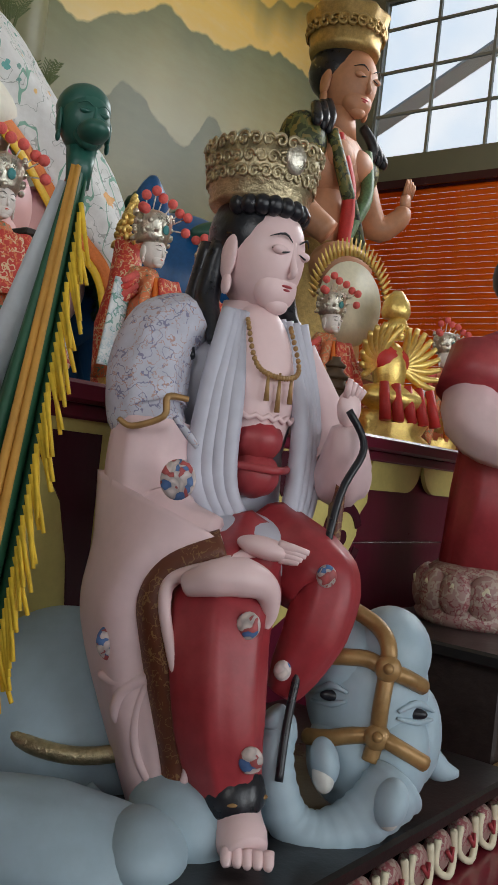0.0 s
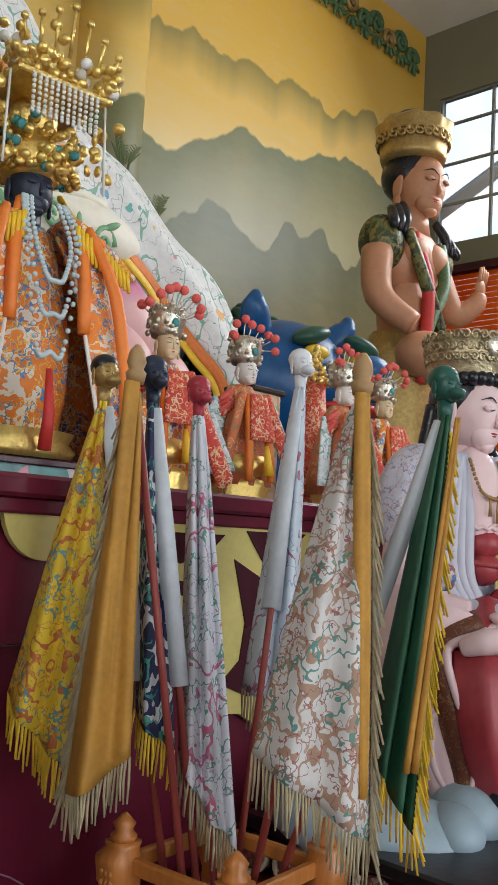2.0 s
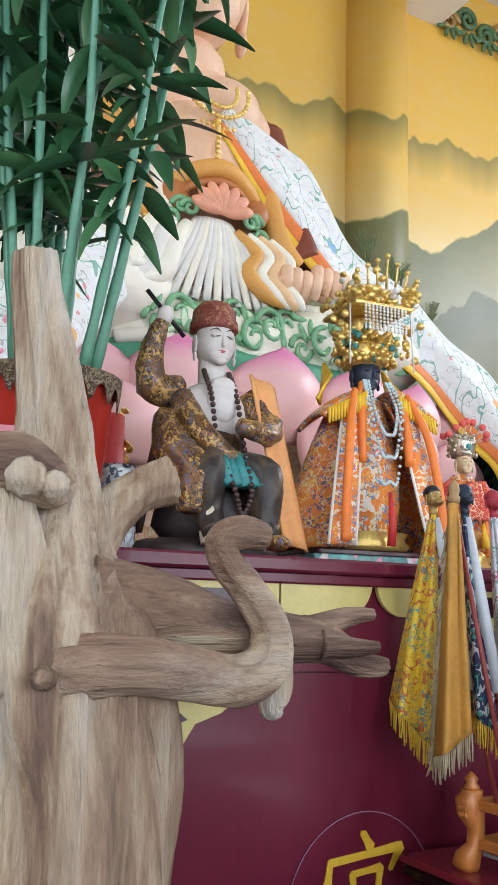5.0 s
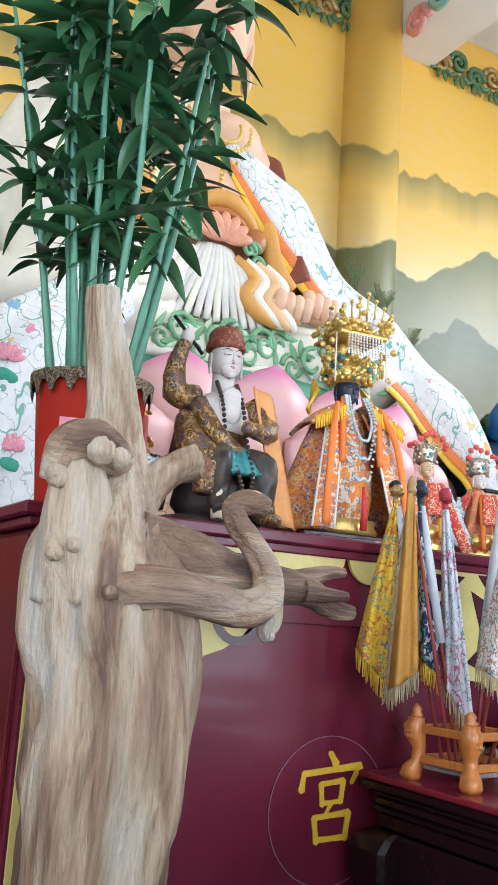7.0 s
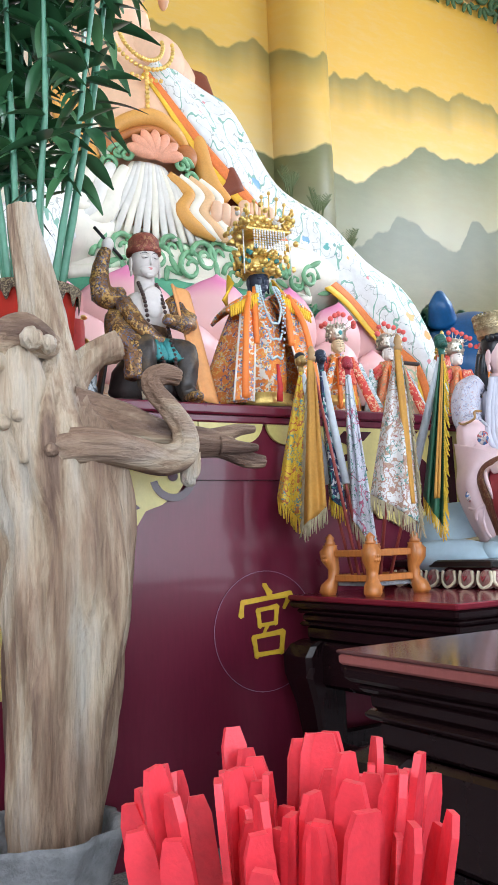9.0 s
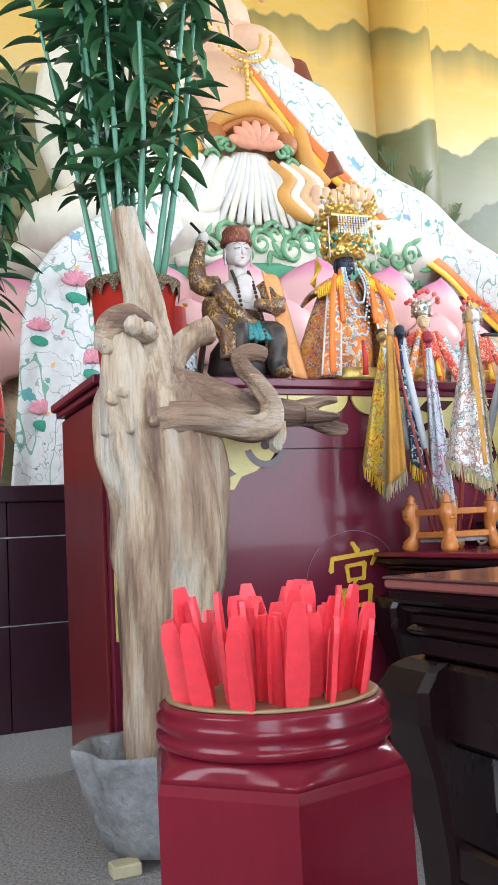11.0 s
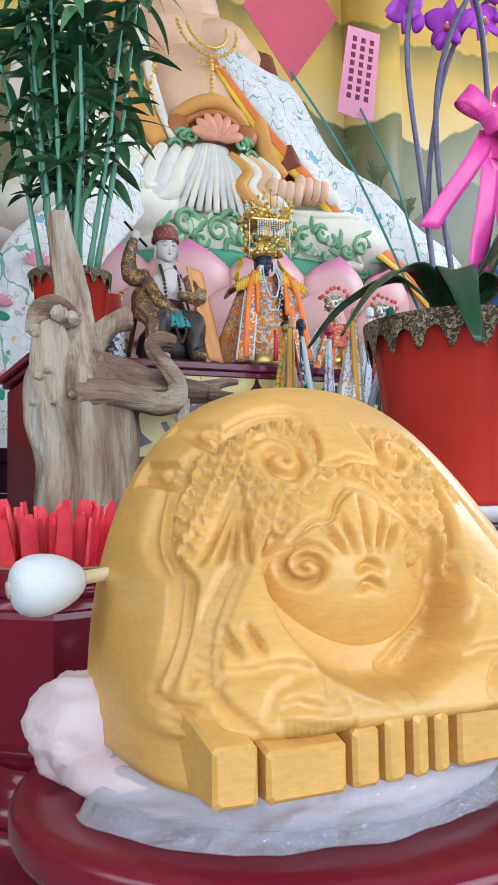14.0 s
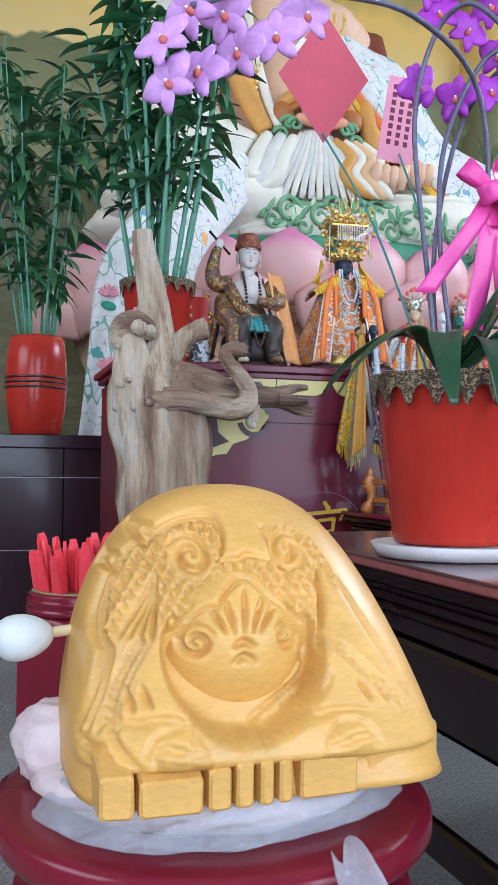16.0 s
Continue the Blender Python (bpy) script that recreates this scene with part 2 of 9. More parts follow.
def mural():
    """Painted landscape: ochre sky, drifting mist, ranges of green hills."""
    mat, nd, lk, bs = nodes_of("mural_paint")
    pos = nd.new("ShaderNodeNewGeometry").outputs["Position"]
    sp = nd.new("ShaderNodeSeparateXYZ")
    lk.new(pos, sp.inputs[0])
    x, z = sp.outputs[0], sp.outputs[2]
    wash = noise_tex(nd, lk, pos, 0.55, 5, 0.55, (0.5, 0.5, 2.0))
    brush = noise_tex(nd, lk, pos, 3.0, 6, 0.7, (1.0, 1.0, 3.0))
    zz = mth(nd, lk, "ADD", z, mth(nd, lk, "MULTIPLY", wash, 0.9))
    h = mth(nd, lk, "DIVIDE", mth(nd, lk, "SUBTRACT", zz, 1.5), 8.0)
    c = ramp(nd, lk, h, [(0.0, (0.13, 0.12, 0.05)), (0.25, (0.22, 0.19, 0.075)), (0.40, (0.40, 0.33, 0.14)), (0.52, (0.76, 0.66, 0.40)), (0.60, (0.80, 0.62, 0.27)), (0.70, (0.78, 0.51, 0.11)), (1.0, (0.80, 0.47, 0.06))])
    streak = ramp(nd, lk, brush, [(0.45, (0, 0, 0)), (0.75, (1, 1, 1))])
    c = mixc(nd, lk, mth(nd, lk, "MULTIPLY", streak, 0.25), c, (0.72, 0.62, 0.40))
    layers = ((7.40, 0.10, 5.5, 9.5, 0.22, 1.05, 3.1, 0.70, (0.10, 0.12, 0.045)), (6.05, 0.26, 5.6, 9.2, 0.22, 0.85, 21.3, 4.2, (0.085, 0.11, 0.045)), (4.75, 0.25, 5.0, 9.0, 0.42, 0.7, 33.9, 3.2, (0.070, 0.080, 0.030)))
    for base, rise, xa, xb, amp, freq, seed, fade, col in layers:
        nz = nd.new("ShaderNodeTexNoise")
        nz.noise_dimensions = "1D"
        nz.inputs["Scale"].default_value, nz.inputs["Detail"].default_value, nz.inputs["Roughness"].default_value = 1.0, 3.5, 0.45
        w = mth(nd, lk, "MULTIPLY_ADD", x, freq)
        nd[-1].inputs[2].default_value = seed
        lk.new(w, nz.inputs["W"])
        span = nd.new("ShaderNodeMapRange")
        lk.new(x, span.inputs["Value"])
        for key, val in (("From Min", xa), ("From Max", xb), ("To Min", base), ("To Max", base + rise * (xb - xa))):
            span.inputs[key].default_value = val
        top = mth(nd, lk, "ADD", span.outputs[0], mth(nd, lk, "MULTIPLY", mth(nd, lk, "SUBTRACT", nz.outputs["Fac"], 0.5), amp * 4.0))
        d = mth(nd, lk, "SUBTRACT", top, mth(nd, lk, "ADD", z, mth(nd, lk, "MULTIPLY", brush, 0.08)))
        hard = mth(nd, lk, "MULTIPLY", d, 28.0, True)
        fall = mth(nd, lk, "SUBTRACT", 1.0, mth(nd, lk, "DIVIDE", mth(nd, lk, "ADD", d, mth(nd, lk, "MULTIPLY", wash, 0.3)), fade), True)
        c = mixc(nd, lk, mth(nd, lk, "MULTIPLY", mth(nd, lk, "MULTIPLY", hard, fall), 0.95), c, mixc(nd, lk, brush, tint(col, 0.8), tint(col, 1.7)))
    lk.new(c, bs.inputs["Base Color"])
    bs.inputs["Roughness"].default_value = 0.45
    bumped(nd, lk, bs, brush, 0.05, 0.01)
    return mat


def floral():
    """White embroidered cloth with green stems and scattered coloured blossoms."""
    mat, nd, lk, bs = nodes_of("floral_cloth")
    tc = nd.new("ShaderNodeTexCoord").outputs["Object"]
    weave = noise_tex(nd, lk, tc, 14, 4, 0.6)
    c = ramp(nd, lk, weave, [(0.3, (0.74, 0.74, 0.72)), (0.7, (0.86, 0.87, 0.86))])
    lines = noise_tex(nd, lk, tc, 3.2, 2, 0.4, (1.6, 1.0, 0.8))
    stem = mth(nd, lk, "LESS_THAN", mth(nd, lk, "ABSOLUTE", mth(nd, lk, "SUBTRACT", lines, 0.5)), 0.011)
    c = mixc(nd, lk, mth(nd, lk, "MULTIPLY", stem, 0.85), c, (0.16, 0.42, 0.30))
    lines2 = noise_tex(nd, lk, tc, 9.0, 2, 0.4)
    twig = mth(nd, lk, "LESS_THAN", mth(nd, lk, "ABSOLUTE", mth(nd, lk, "SUBTRACT", lines2, 0.52)), 0.010)
    c = mixc(nd, lk, mth(nd, lk, "MULTIPLY", twig, 0.6), c, (0.22, 0.26, 0.22))
    for scale, cut, cols in ((3.4, 0.20, ((0.85, 0.42, 0.10), (0.80, 0.28, 0.40), (0.10, 0.45, 0.42), (0.90, 0.60, 0.62), (0.20, 0.42, 0.62))), (9.0, 0.17, ((0.75, 0.25, 0.28), (0.12, 0.40, 0.30), (0.86, 0.55, 0.15), (0.15, 0.35, 0.30), (0.55, 0.60, 0.60)))):
        vo = nd.new("ShaderNodeTexVoronoi")
        vo.inputs["Scale"].default_value = scale
        warp = nd.new("ShaderNodeTexNoise")
        warp.inputs["Scale"].default_value = scale * 5
        lk.new(tc, warp.inputs["Vector"])
        lk.new(mixc(nd, lk, 0.30 / scale, tc, warp.outputs["Color"], "ADD"), vo.inputs["Vector"])
        sep = nd.new("ShaderNodeSeparateColor")
        lk.new(vo.outputs["Color"], sep.inputs["Color"])
        col = ramp(nd, lk, sep.outputs[1], [(i / len(cols), q) for i, q in enumerate(cols)] + [(0.999, cols[-1])], "CONSTANT")
        keep = mth(nd, lk, "MULTIPLY", mth(nd, lk, "LESS_THAN", vo.outputs["Distance"], cut), mth(nd, lk, "GREATER_THAN", sep.outputs[2], 0.35))
        c = mixc(nd, lk, mth(nd, lk, "MULTIPLY", keep, 0.9), c, col)
    lk.new(c, bs.inputs["Base Color"])
    bs.inputs["Roughness"].default_value = 0.75
    bs.inputs["Sheen Weight"].default_value = 0.2
    bumped(nd, lk, bs, weave, 0.3, 0.01)
    return mat


def drift_wood(along=2):
    mat, nd, lk, bs = nodes_of("driftwood")

    def run(k, q):
        return tuple(q if i == along else k for i in range(3))
    tc = nd.new("ShaderNodeTexCoord").outputs["Object"]
    big = noise_tex(nd, lk, tc, 4.2, 5, 0.6, run(1.6, 0.22))
    grain = noise_tex(nd, lk, tc, 34.0, 6, 0.7, run(1.0, 0.06))
    fine = noise_tex(nd, lk, tc, 120.0, 4, 0.7, run(1.0, 0.08))
    c = ramp(nd, lk, big, [(0.36, (0.12, 0.065, 0.045)), (0.45, (0.26, 0.165, 0.115)), (0.50, (0.47, 0.33, 0.22)), (0.55, (0.66, 0.53, 0.38)), (0.68, (0.71, 0.66, 0.58))])
    zone = noise_tex(nd, lk, tc, 2.1, 3, 0.5, run(1.5, 0.45))
    c = mixc(nd, lk, ramp(nd, lk, zone, [(0.45, (0, 0, 0)), (0.55, (0.8, 0.8, 0.8))]), c, mixc(nd, lk, fine, (0.20, 0.11, 0.075), (0.46, 0.30, 0.20)))
    c = mixc(nd, lk, 0.75, c, ramp(nd, lk, grain, [(0.30, (0.42, 0.36, 0.30)), (0.46, (0.90, 0.88, 0.85)), (0.7, (1, 1, 1))]), "MULTIPLY")
    c = mixc(nd, lk, 0.5, c, ramp(nd, lk, fine, [(0.3, (0.55, 0.5, 0.46)), (0.6, (1, 1, 1))]), "MULTIPLY")
    lk.new(c, bs.inputs["Base Color"])
    bs.inputs["Roughness"].default_value = 0.62
    bumped(nd, lk, bs, mth(nd, lk, "ADD", grain, mth(nd, lk, "MULTIPLY", fine, 0.4)), 0.9, 0.022)
    return mat


def lacquer(name, col, rough=0.16, wear=0.10):
    mat, nd, lk, bs = nodes_of(name)
    tc = nd.new("ShaderNodeTexCoord").outputs["Object"]
    n1 = noise_tex(nd, lk, tc, 3.0, 6, 0.6)
    n2 = noise_tex(nd, lk, tc, 55.0, 4, 0.7, (1, 1, 0.15))
    c = ramp(nd, lk, n1, [(0.3, tint(col, 1 - wear)), (0.7, tint(col, 1 + wear * 1.5))])
    c = mixc(nd, lk, 0.3, c, ramp(nd, lk, n2, [(0.3, tint(col, 0.7)), (0.7, tint(col, 1.2))]))
    lk.new(c, bs.inputs["Base Color"])
    r = mth(nd, lk, "MULTIPLY_ADD", n1, 0.22)
    nd[-1].inputs[2].default_value = rough
    lk.new(r, bs.inputs["Roughness"])
    bs.inputs["Coat Weight"].default_value, bs.inputs["Coat Roughness"].default_value = 0.12, 0.06
    bs.inputs["Specular IOR Level"].default_value = 0.22
    bumped(nd, lk, bs, n2, 0.03, 0.002)
    return mat


M_MURAL, M_FLORAL, M_DRIFT = mural(), floral(), drift_wood()
M_DRIFT_X = drift_wood(0)
M_MAROON = lacquer("maroon_lacquer", (0.13, 0.012, 0.030), 0.20)
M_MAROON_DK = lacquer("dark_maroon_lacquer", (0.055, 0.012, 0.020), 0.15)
M_SIDE = lacquer("red_brown_lacquer", (0.13, 0.015, 0.018), 0.22)
M_DARK = lacquer("rosewood_lacquer", (0.014, 0.006, 0.007), 0.14)
M_CHERRY = lacquer("cherry_red_lacquer", (0.17, 0.010, 0.024), 0.10)
M_WINE = lacquer("wine_red_tabletop", (0.19, 0.018, 0.030), 0.08)
M_GILT = pm("gilt_board", (0.62, 0.52, 0.17), 0.38, 0.0, 0.10, 9, 0.05, 90)
M_GOLD = pm("gold", (0.92, 0.64, 0.20), 0.34, 0.75, 0.25, 25, 0.5, 120)
M_GOLD_OLD = pm("dull_gold", (0.46, 0.31, 0.11), 0.42, 0.6, 0.35, 25, 0.6, 110)
M_SILVER = pm("silver_filigree", (0.66, 0.62, 0.52), 0.3, 0.85, 0.3, 40, 0.6, 140)
M_CHAR = pm("yellow_paint", (0.72, 0.45, 0.03), 0.4)
M_CARPET = pm("grey_carpet", (0.24, 0.23, 0.225), 0.95, 0, 0.55, 140.0, 1.0, 70, dist=0.01)
M_PLASTER = pm("white_plaster", (0.78, 0.77, 0.73), 0.7, 0, 0.05, 2.0, 0.1, 60)
M_CREAM = pm("cream_wall", (0.36, 0.32, 0.24), 0.7, 0, 0.06, 2.0, 0.1, 60)
M_STICK = pm("red_painted_wood", (0.78, 0.045, 0.065), 0.45, 0, 0.14, 30, 0.2, 150)
M_TAN = pm("pale_fish_wood", (0.66, 0.365, 0.085), 0.42, 0, 0.16, 7, 0.06, 90, 0.05, stretch=(1, 1, 3))
M_ORANGE_WOOD = pm("orange_wood", (0.48, 0.17, 0.035), 0.4, 0, 0.25, 20, 0.3, 80, 0.2, stretch=(1, 1, 0.2))
M_BLACK = pm("black_paint", (0.015, 0.013, 0.013), 0.3)
M_GREY_STONE = pm("grey_weathered_wood", (0.22, 0.22, 0.225), 0.75, 0, 0.4, 9, 0.9, 40, dist=0.01)


# ---- structure ----
def slab(name, x0, y0, z0, x1, y1, z1, mat, label="", b=0.002):
    return thing(name, Geo().box(x0, y0, z0, x1, y1, z1, 0, b), mat, label, name.split("_")[0], kind="structure")


slab("floor", -8.2, -8.2, -0.12, 11.7, 7.8, 0.0, M_CARPET, "grey speckled carpet floor")
slab("ceiling", -8.2, -8.2, 9.9, 11.7, 7.8, 10.1, M_PLASTER, "white plaster ceiling")
slab("wall_back", -8.2, 7.6, 0.0, 11.7, 7.8, 9.9, M_MURAL, "wall painted with ochre sky and green hills")
g = Geo().lathe([(0.43, 1.1), (0.43, 9.9)], 40, 0, (5.02, 7.6, 0))
thing("wall_pilaster", g, M_MURAL, "round pilaster painted with the same landscape", "pilaster", kind="structure")
# right wall, with a glazed window above and a blind below
WX = 11.5
g = Geo()
g.box(WX, -8.2, 0.0, WX + 0.2, 7.6, 1.6, 0)
g.box(WX, -8.2, 5.72, WX + 0.2, 7.6, 6.2, 0)
g.box(WX, -8.2, 8.7, WX + 0.2, 7.6, 9.9, 0)
g.box(WX, 7.28, 1.6, WX + 0.2, 7.6, 5.72, 0)
g.box(WX, 7.28, 6.2, WX + 0.2, 7.6, 8.7, 0)
g.box(WX, -8.2, 1.6, WX + 0.2, -1.2, 5.72, 0)
g.box(WX, -8.2, 6.2, WX + 0.2, -1.2, 8.7, 0)
M_OLIVE = pm("olive_grey_paint", (0.20, 0.19, 0.13), 0.6, 0, 0.08, 2)
thing("wall_right", g, M_OLIVE, "olive grey painted wall with window openings", "wall", kind="structure")
slab("trim_beam", WX - 0.06, -1.2, 5.68, WX, 7.58, 5.80, M_MAROON_DK, "dark maroon board over the blind")
M_FRAME = pm("window_frame_metal", (0.30, 0.30, 0.27), 0.4, 0.4)
M_GLASS, nd, lk, bs = nodes_of("window_glass")
bs.inputs["Transmission Weight"].default_value, bs.inputs["Roughness"].default_value, bs.inputs["IOR"].default_value = 1.0, 0.02, 1.1
win = thing("window_1", None, None, "tall metal window with a grid of clear panes", "window", kind="structure")
ys, zs = [7.28 - 0.93 * i for i in range(10)], [6.2, 6.88, 7.56, 8.24, 8.7]
fr = Geo()
for y in ys:
    fr.box(WX + 0.05, y - 0.022, 6.2, WX + 0.11, y + 0.022, 8.7, 0)
for z in zs:
    fr.box(WX + 0.055, ys[-1], z - 0.02, WX + 0.105, 7.28, z + 0.02, 0)
part("window_frame", fr, M_FRAME, win)
pane = mesh_of("pane", Geo().box(-0.003, -0.46, -0.335, 0.003, 0.46, 0.335, 0, 0.001), M_GLASS)
for i in range(9):
    for j in range(4):
        p = part("pane", pane, None, win, m=pose(WX + 0.08, ys[i] - 0.465, zs[j] + 0.34))
        p.visible_shadow = False
        if j == 3:
            p.scale.z = 0.67
            p.location.z = zs[j] + 0.23
# outside: a slanting strut
g = Geo().tube([(13.5, 5.2, 9.2), (13.2, 8.4, 7.4)], 0.16, 4, 0, smooth=False)
thing("roof_strut", g, M_PLASTER, "pale slanting roof strut outside the window", "strut", kind="structure")

# bright hazy sky beyond the window
M_HAZE, nd, lk, bs = nodes_of("bright_hazy_sky")
tc = nd.new("ShaderNodeTexCoord").outputs["Object"]
lk.new(ramp(nd, lk, noise_tex(nd, lk, tc, 0.12), [(0.35, (0.62, 0.78, 0.95)), (0.65, (0.92, 0.96, 1.0))]), bs.inputs["Emission Color"])
bs.inputs["Emission Strength"].default_value = 2.2
thing("backdrop", Geo().box(WX + 30.0, -40, 0.0, WX + 30.3, 60, 45.0, 0, 0.01), M_HAZE, "bright pale hazy sky far outside the window", "sky", kind="structure")

# orange blind: many thin level slats, lit through from behind
M_BLIND, nd, lk, bs = nodes_of("orange_blind")
tc = nd.new("ShaderNodeTexCoord").outputs["Object"]
bc = ramp(nd, lk, noise_tex(nd, lk, tc, 1.5, 4, 0.6), [(0.3, (0.86, 0.20, 0.012)), (0.7, (0.92, 0.28, 0.02))])
lk.new(bc, bs.inputs["Base Color"])
bs.inputs["Roughness"].default_value = 0.6
tl = nd.new("ShaderNodeBsdfTranslucent")
lk.new(bc, tl.inputs["Color"])
mx = nd.new("ShaderNodeMixShader")
mx.inputs[0].default_value = 0.65
lk.new(bs.outputs[0], mx.inputs[1])
lk.new(tl.outputs[0], mx.inputs[2])
lk.new(mx.outputs[0], nd["Material Output"].inputs["Surface"])
blind = thing("window_blind", None, None, "lowered orange slatted blind glowing with daylight", "blind", kind="structure")
slat = mesh_of("slat", Geo().surf(lambda u, v: (0.012 * math.sin(math.pi * v), -4.2 + 8.4 * u, -0.043 + 0.086 * v), 1, 5, 0, None, 0.002), M_BLIND)
for k in range(46):
    part("slat", slat, None, blind, m=pose(WX + 0.06, 3.04, 1.66 + 0.088 * k))
part("head_rail", Geo().box(WX + 0.02, -1.18, 5.66, WX + 0.1, 7.26, 5.72, 0), M_MAROON_DK, blind)

# assumed front and left walls, behind and beside the camera, darkened to cut reflections
g = Geo()
for x0, x1 in ((-8.2, -6.7), (-3.7, -2.1), (0.9, 2.5), (5.5, 11.7)):
    g.box(x0, -8.2, 0, x1, -8.0, 5.0, 0)
g.box(-8.2, -8.2, 5.0, 11.7, -8.0, 9.9, 0)
thing("wall_front", g, M_CREAM, "cream front wall with three open doorways", "wall", kind="structure")
g = Geo()
g.box(-8.2, -8.0, 0, -8.0, 7.6, 3.0, 0)
g.box(-8.2, -8.0, 6.2, -8.0, 7.6, 9.9, 0)
g.box(-8.2, -8.0, 3.0, -8.0, -4.2, 6.2, 0)
g.box(-8.2, 1.2, 3.0, -8.0, 7.6, 6.2, 0)
thing("wall_left", g, M_CREAM, "cream side wall out of view with an assumed window opening", "wall", kind="structure")
# ceiling beam and the carved green frieze over the mural
slab("trim_ceiling_beam", 5.3, 2.0, 9.15, 6.1, 7.6, 9.9, M_PLASTER, "white ceiling beam")
M_CARVE_G = pm("carved_green_paint", (0.09, 0.17, 0.07), 0.5, 0, 0.4, 20, 0.5, 40)
M_CARVE_P = pm("carved_pink_paint", (0.70, 0.30, 0.26), 0.5, 0, 0.2, 12)
M_CARVE_T = pm("carved_teal_paint", (0.28, 0.48, 0.40), 0.5, 0, 0.3, 12)


def scroll(geo, c, r, turns, th, mat, flip=1, ax=(1, 0, 0), up=(0, 0, 1), n=6):
    """A flat spiral ridge round c."""
    A, U = Vector(ax), Vector(up)
    pts, rad = [], []
    for i in range(int(turns * 14) + 1):
        a = i / 14 * 2 * math.pi
        k = r * (1 - 0.82 * i / (turns * 14))
        pts.append(Vector(c) + A * (flip * k * math.cos(a)) + U * (k * math.sin(a)))
        rad.append(th * (1 - 0.4 * i / (turns * 14)))
    return geo.tube(pts, rad, n, mat)


g = Geo()
rnd = random.Random(4)
for i in range(24):
    x = 3.2 + i * 0.34
    if 5.2 < x < 6.2:
        continue
    scroll(g, (x, 7.55, 9.40 - 0.12 * (i % 2)), 0.17, 1.6, 0.05, i % 3 == 0, 1 if i % 2 else -1)
    for k in range(4):
        a = -2.6 + 0.7 * k
        g.ell((x + 0.15 * math.cos(a), 7.54, 9.25 + 0.16 * math.sin(a)), (0.11, 0.03, 0.035), 0, (0, -math.degrees(a), 0), 8, 5)
thing("carved_frieze", g, [M_CARVE_G, M_GOLD_OLD], "green and gold carved scroll frieze below the ceiling", "frieze", kind="structure")
g = Geo()
for k, (x, y, z, r, m) in enumerate(((5.25, 6.9, 9.1, 0.20, 1), (5.22, 6.4, 9.2, 0.24, 2), (5.2, 5.9, 9.3, 0.22, 2), (5.2, 5.4, 9.4, 0.2, 0))):
    scroll(g, (x, y, z), r, 1.8, 0.07, m, -1, (0, 1, 0))
thing("cloud_bracket", g, [M_CARVE_G, M_CARVE_P, M_CARVE_T], "carved pink and teal cloud bracket on the beam", "bracket", kind="structure")

# ---- plinth of the great statue ----
pl = thing("stone_plinth", None, None, "dark polished stone plinth with pale joint lines", "plinth", kind="structure")
M_TILE = lacquer("dark_polished_stone", (0.030, 0.012, 0.018), 0.10)
M_JOINT = pm("pale_joint", (0.42, 0.42, 0.44), 0.4)
for i in range(13):
    for z0, z1 in ((0.0, 0.50), (0.506, 0.925), (0.931, 1.10)):
        part("stone_panel", Geo().box(-6.0 + i * 1.0 + 0.002, 2.55, z0, -5.0 + i * 1.0 - 0.002, 2.70, z1, 0, 0.003), M_TILE, pl)
part("joint", Geo().box(-6, 2.56, 0.499, 7, 2.69, 0.507, 0, 0.001), M_JOINT, pl)
part("joint", Geo().box(-6, 2.556, 0.924, 7, 2.69, 0.932, 0, 0.001), M_JOINT, pl)
part("top_slab", Geo().box(-6, 2.53, 1.10, 7, 7.59, 1.18, 0, 0.006), M_TILE, pl)
part("core", Geo().box(-5.99, 2.70, 0.0, 6.99, 7.59, 1.10, 0), M_TILE, pl)

# ---- altar ----
AY = 1.05
altar = thing("altar", None, None, "long maroon lacquered altar with gilt cut-out spandrels", "altar")
part("body", Geo().box(-0.88, AY + 0.02, 0.0, 3.45, 1.72, 1.40, 0, 0.004), M_MAROON, altar)
part("side_panel", Geo().box(-0.895, AY + 0.05, 0.06, -0.878, 1.70, 1.385, 0, 0.004), M_SIDE, altar)
tp = Geo().box(-0.93, AY - 0.03, 1.425, 3.5, 1.75, 1.46, 0, 0.006)
tp.box(-0.91, AY - 0.01, 1.40, 3.48, 1.74, 1.426, 0, 0.004)
part("top", tp, M_MAROON, altar)
part("rail", Geo().box(-0.86, AY + 0.008, 1.20, 3.43, AY + 0.022, 1.203, 0, 0.001), M_MAROON_DK, altar)


def scallop(x0, x1, z1, drop, left, right):
    """A flat plate hung from z1, with rounded lobes cut at its ends."""
    pts = [(x0, z1), (x1, z1)]
    n = 8
    w = min(0.09, (x1 - x0) * 0.3)
    for i in range(n + 1):
        a = math.pi / 2 * i / n
        pts.append((x1 - (w - w * math.cos(a)) * right, z1 - drop * math.sin(a) * (1 if right else 1)))
    for i in range(n + 1):
        a = math.pi / 2 * (1 - i / n)
        pts.append((x0 + (w - w * math.cos(a)) * left, z1 - drop * math.sin(a)))
    return pts


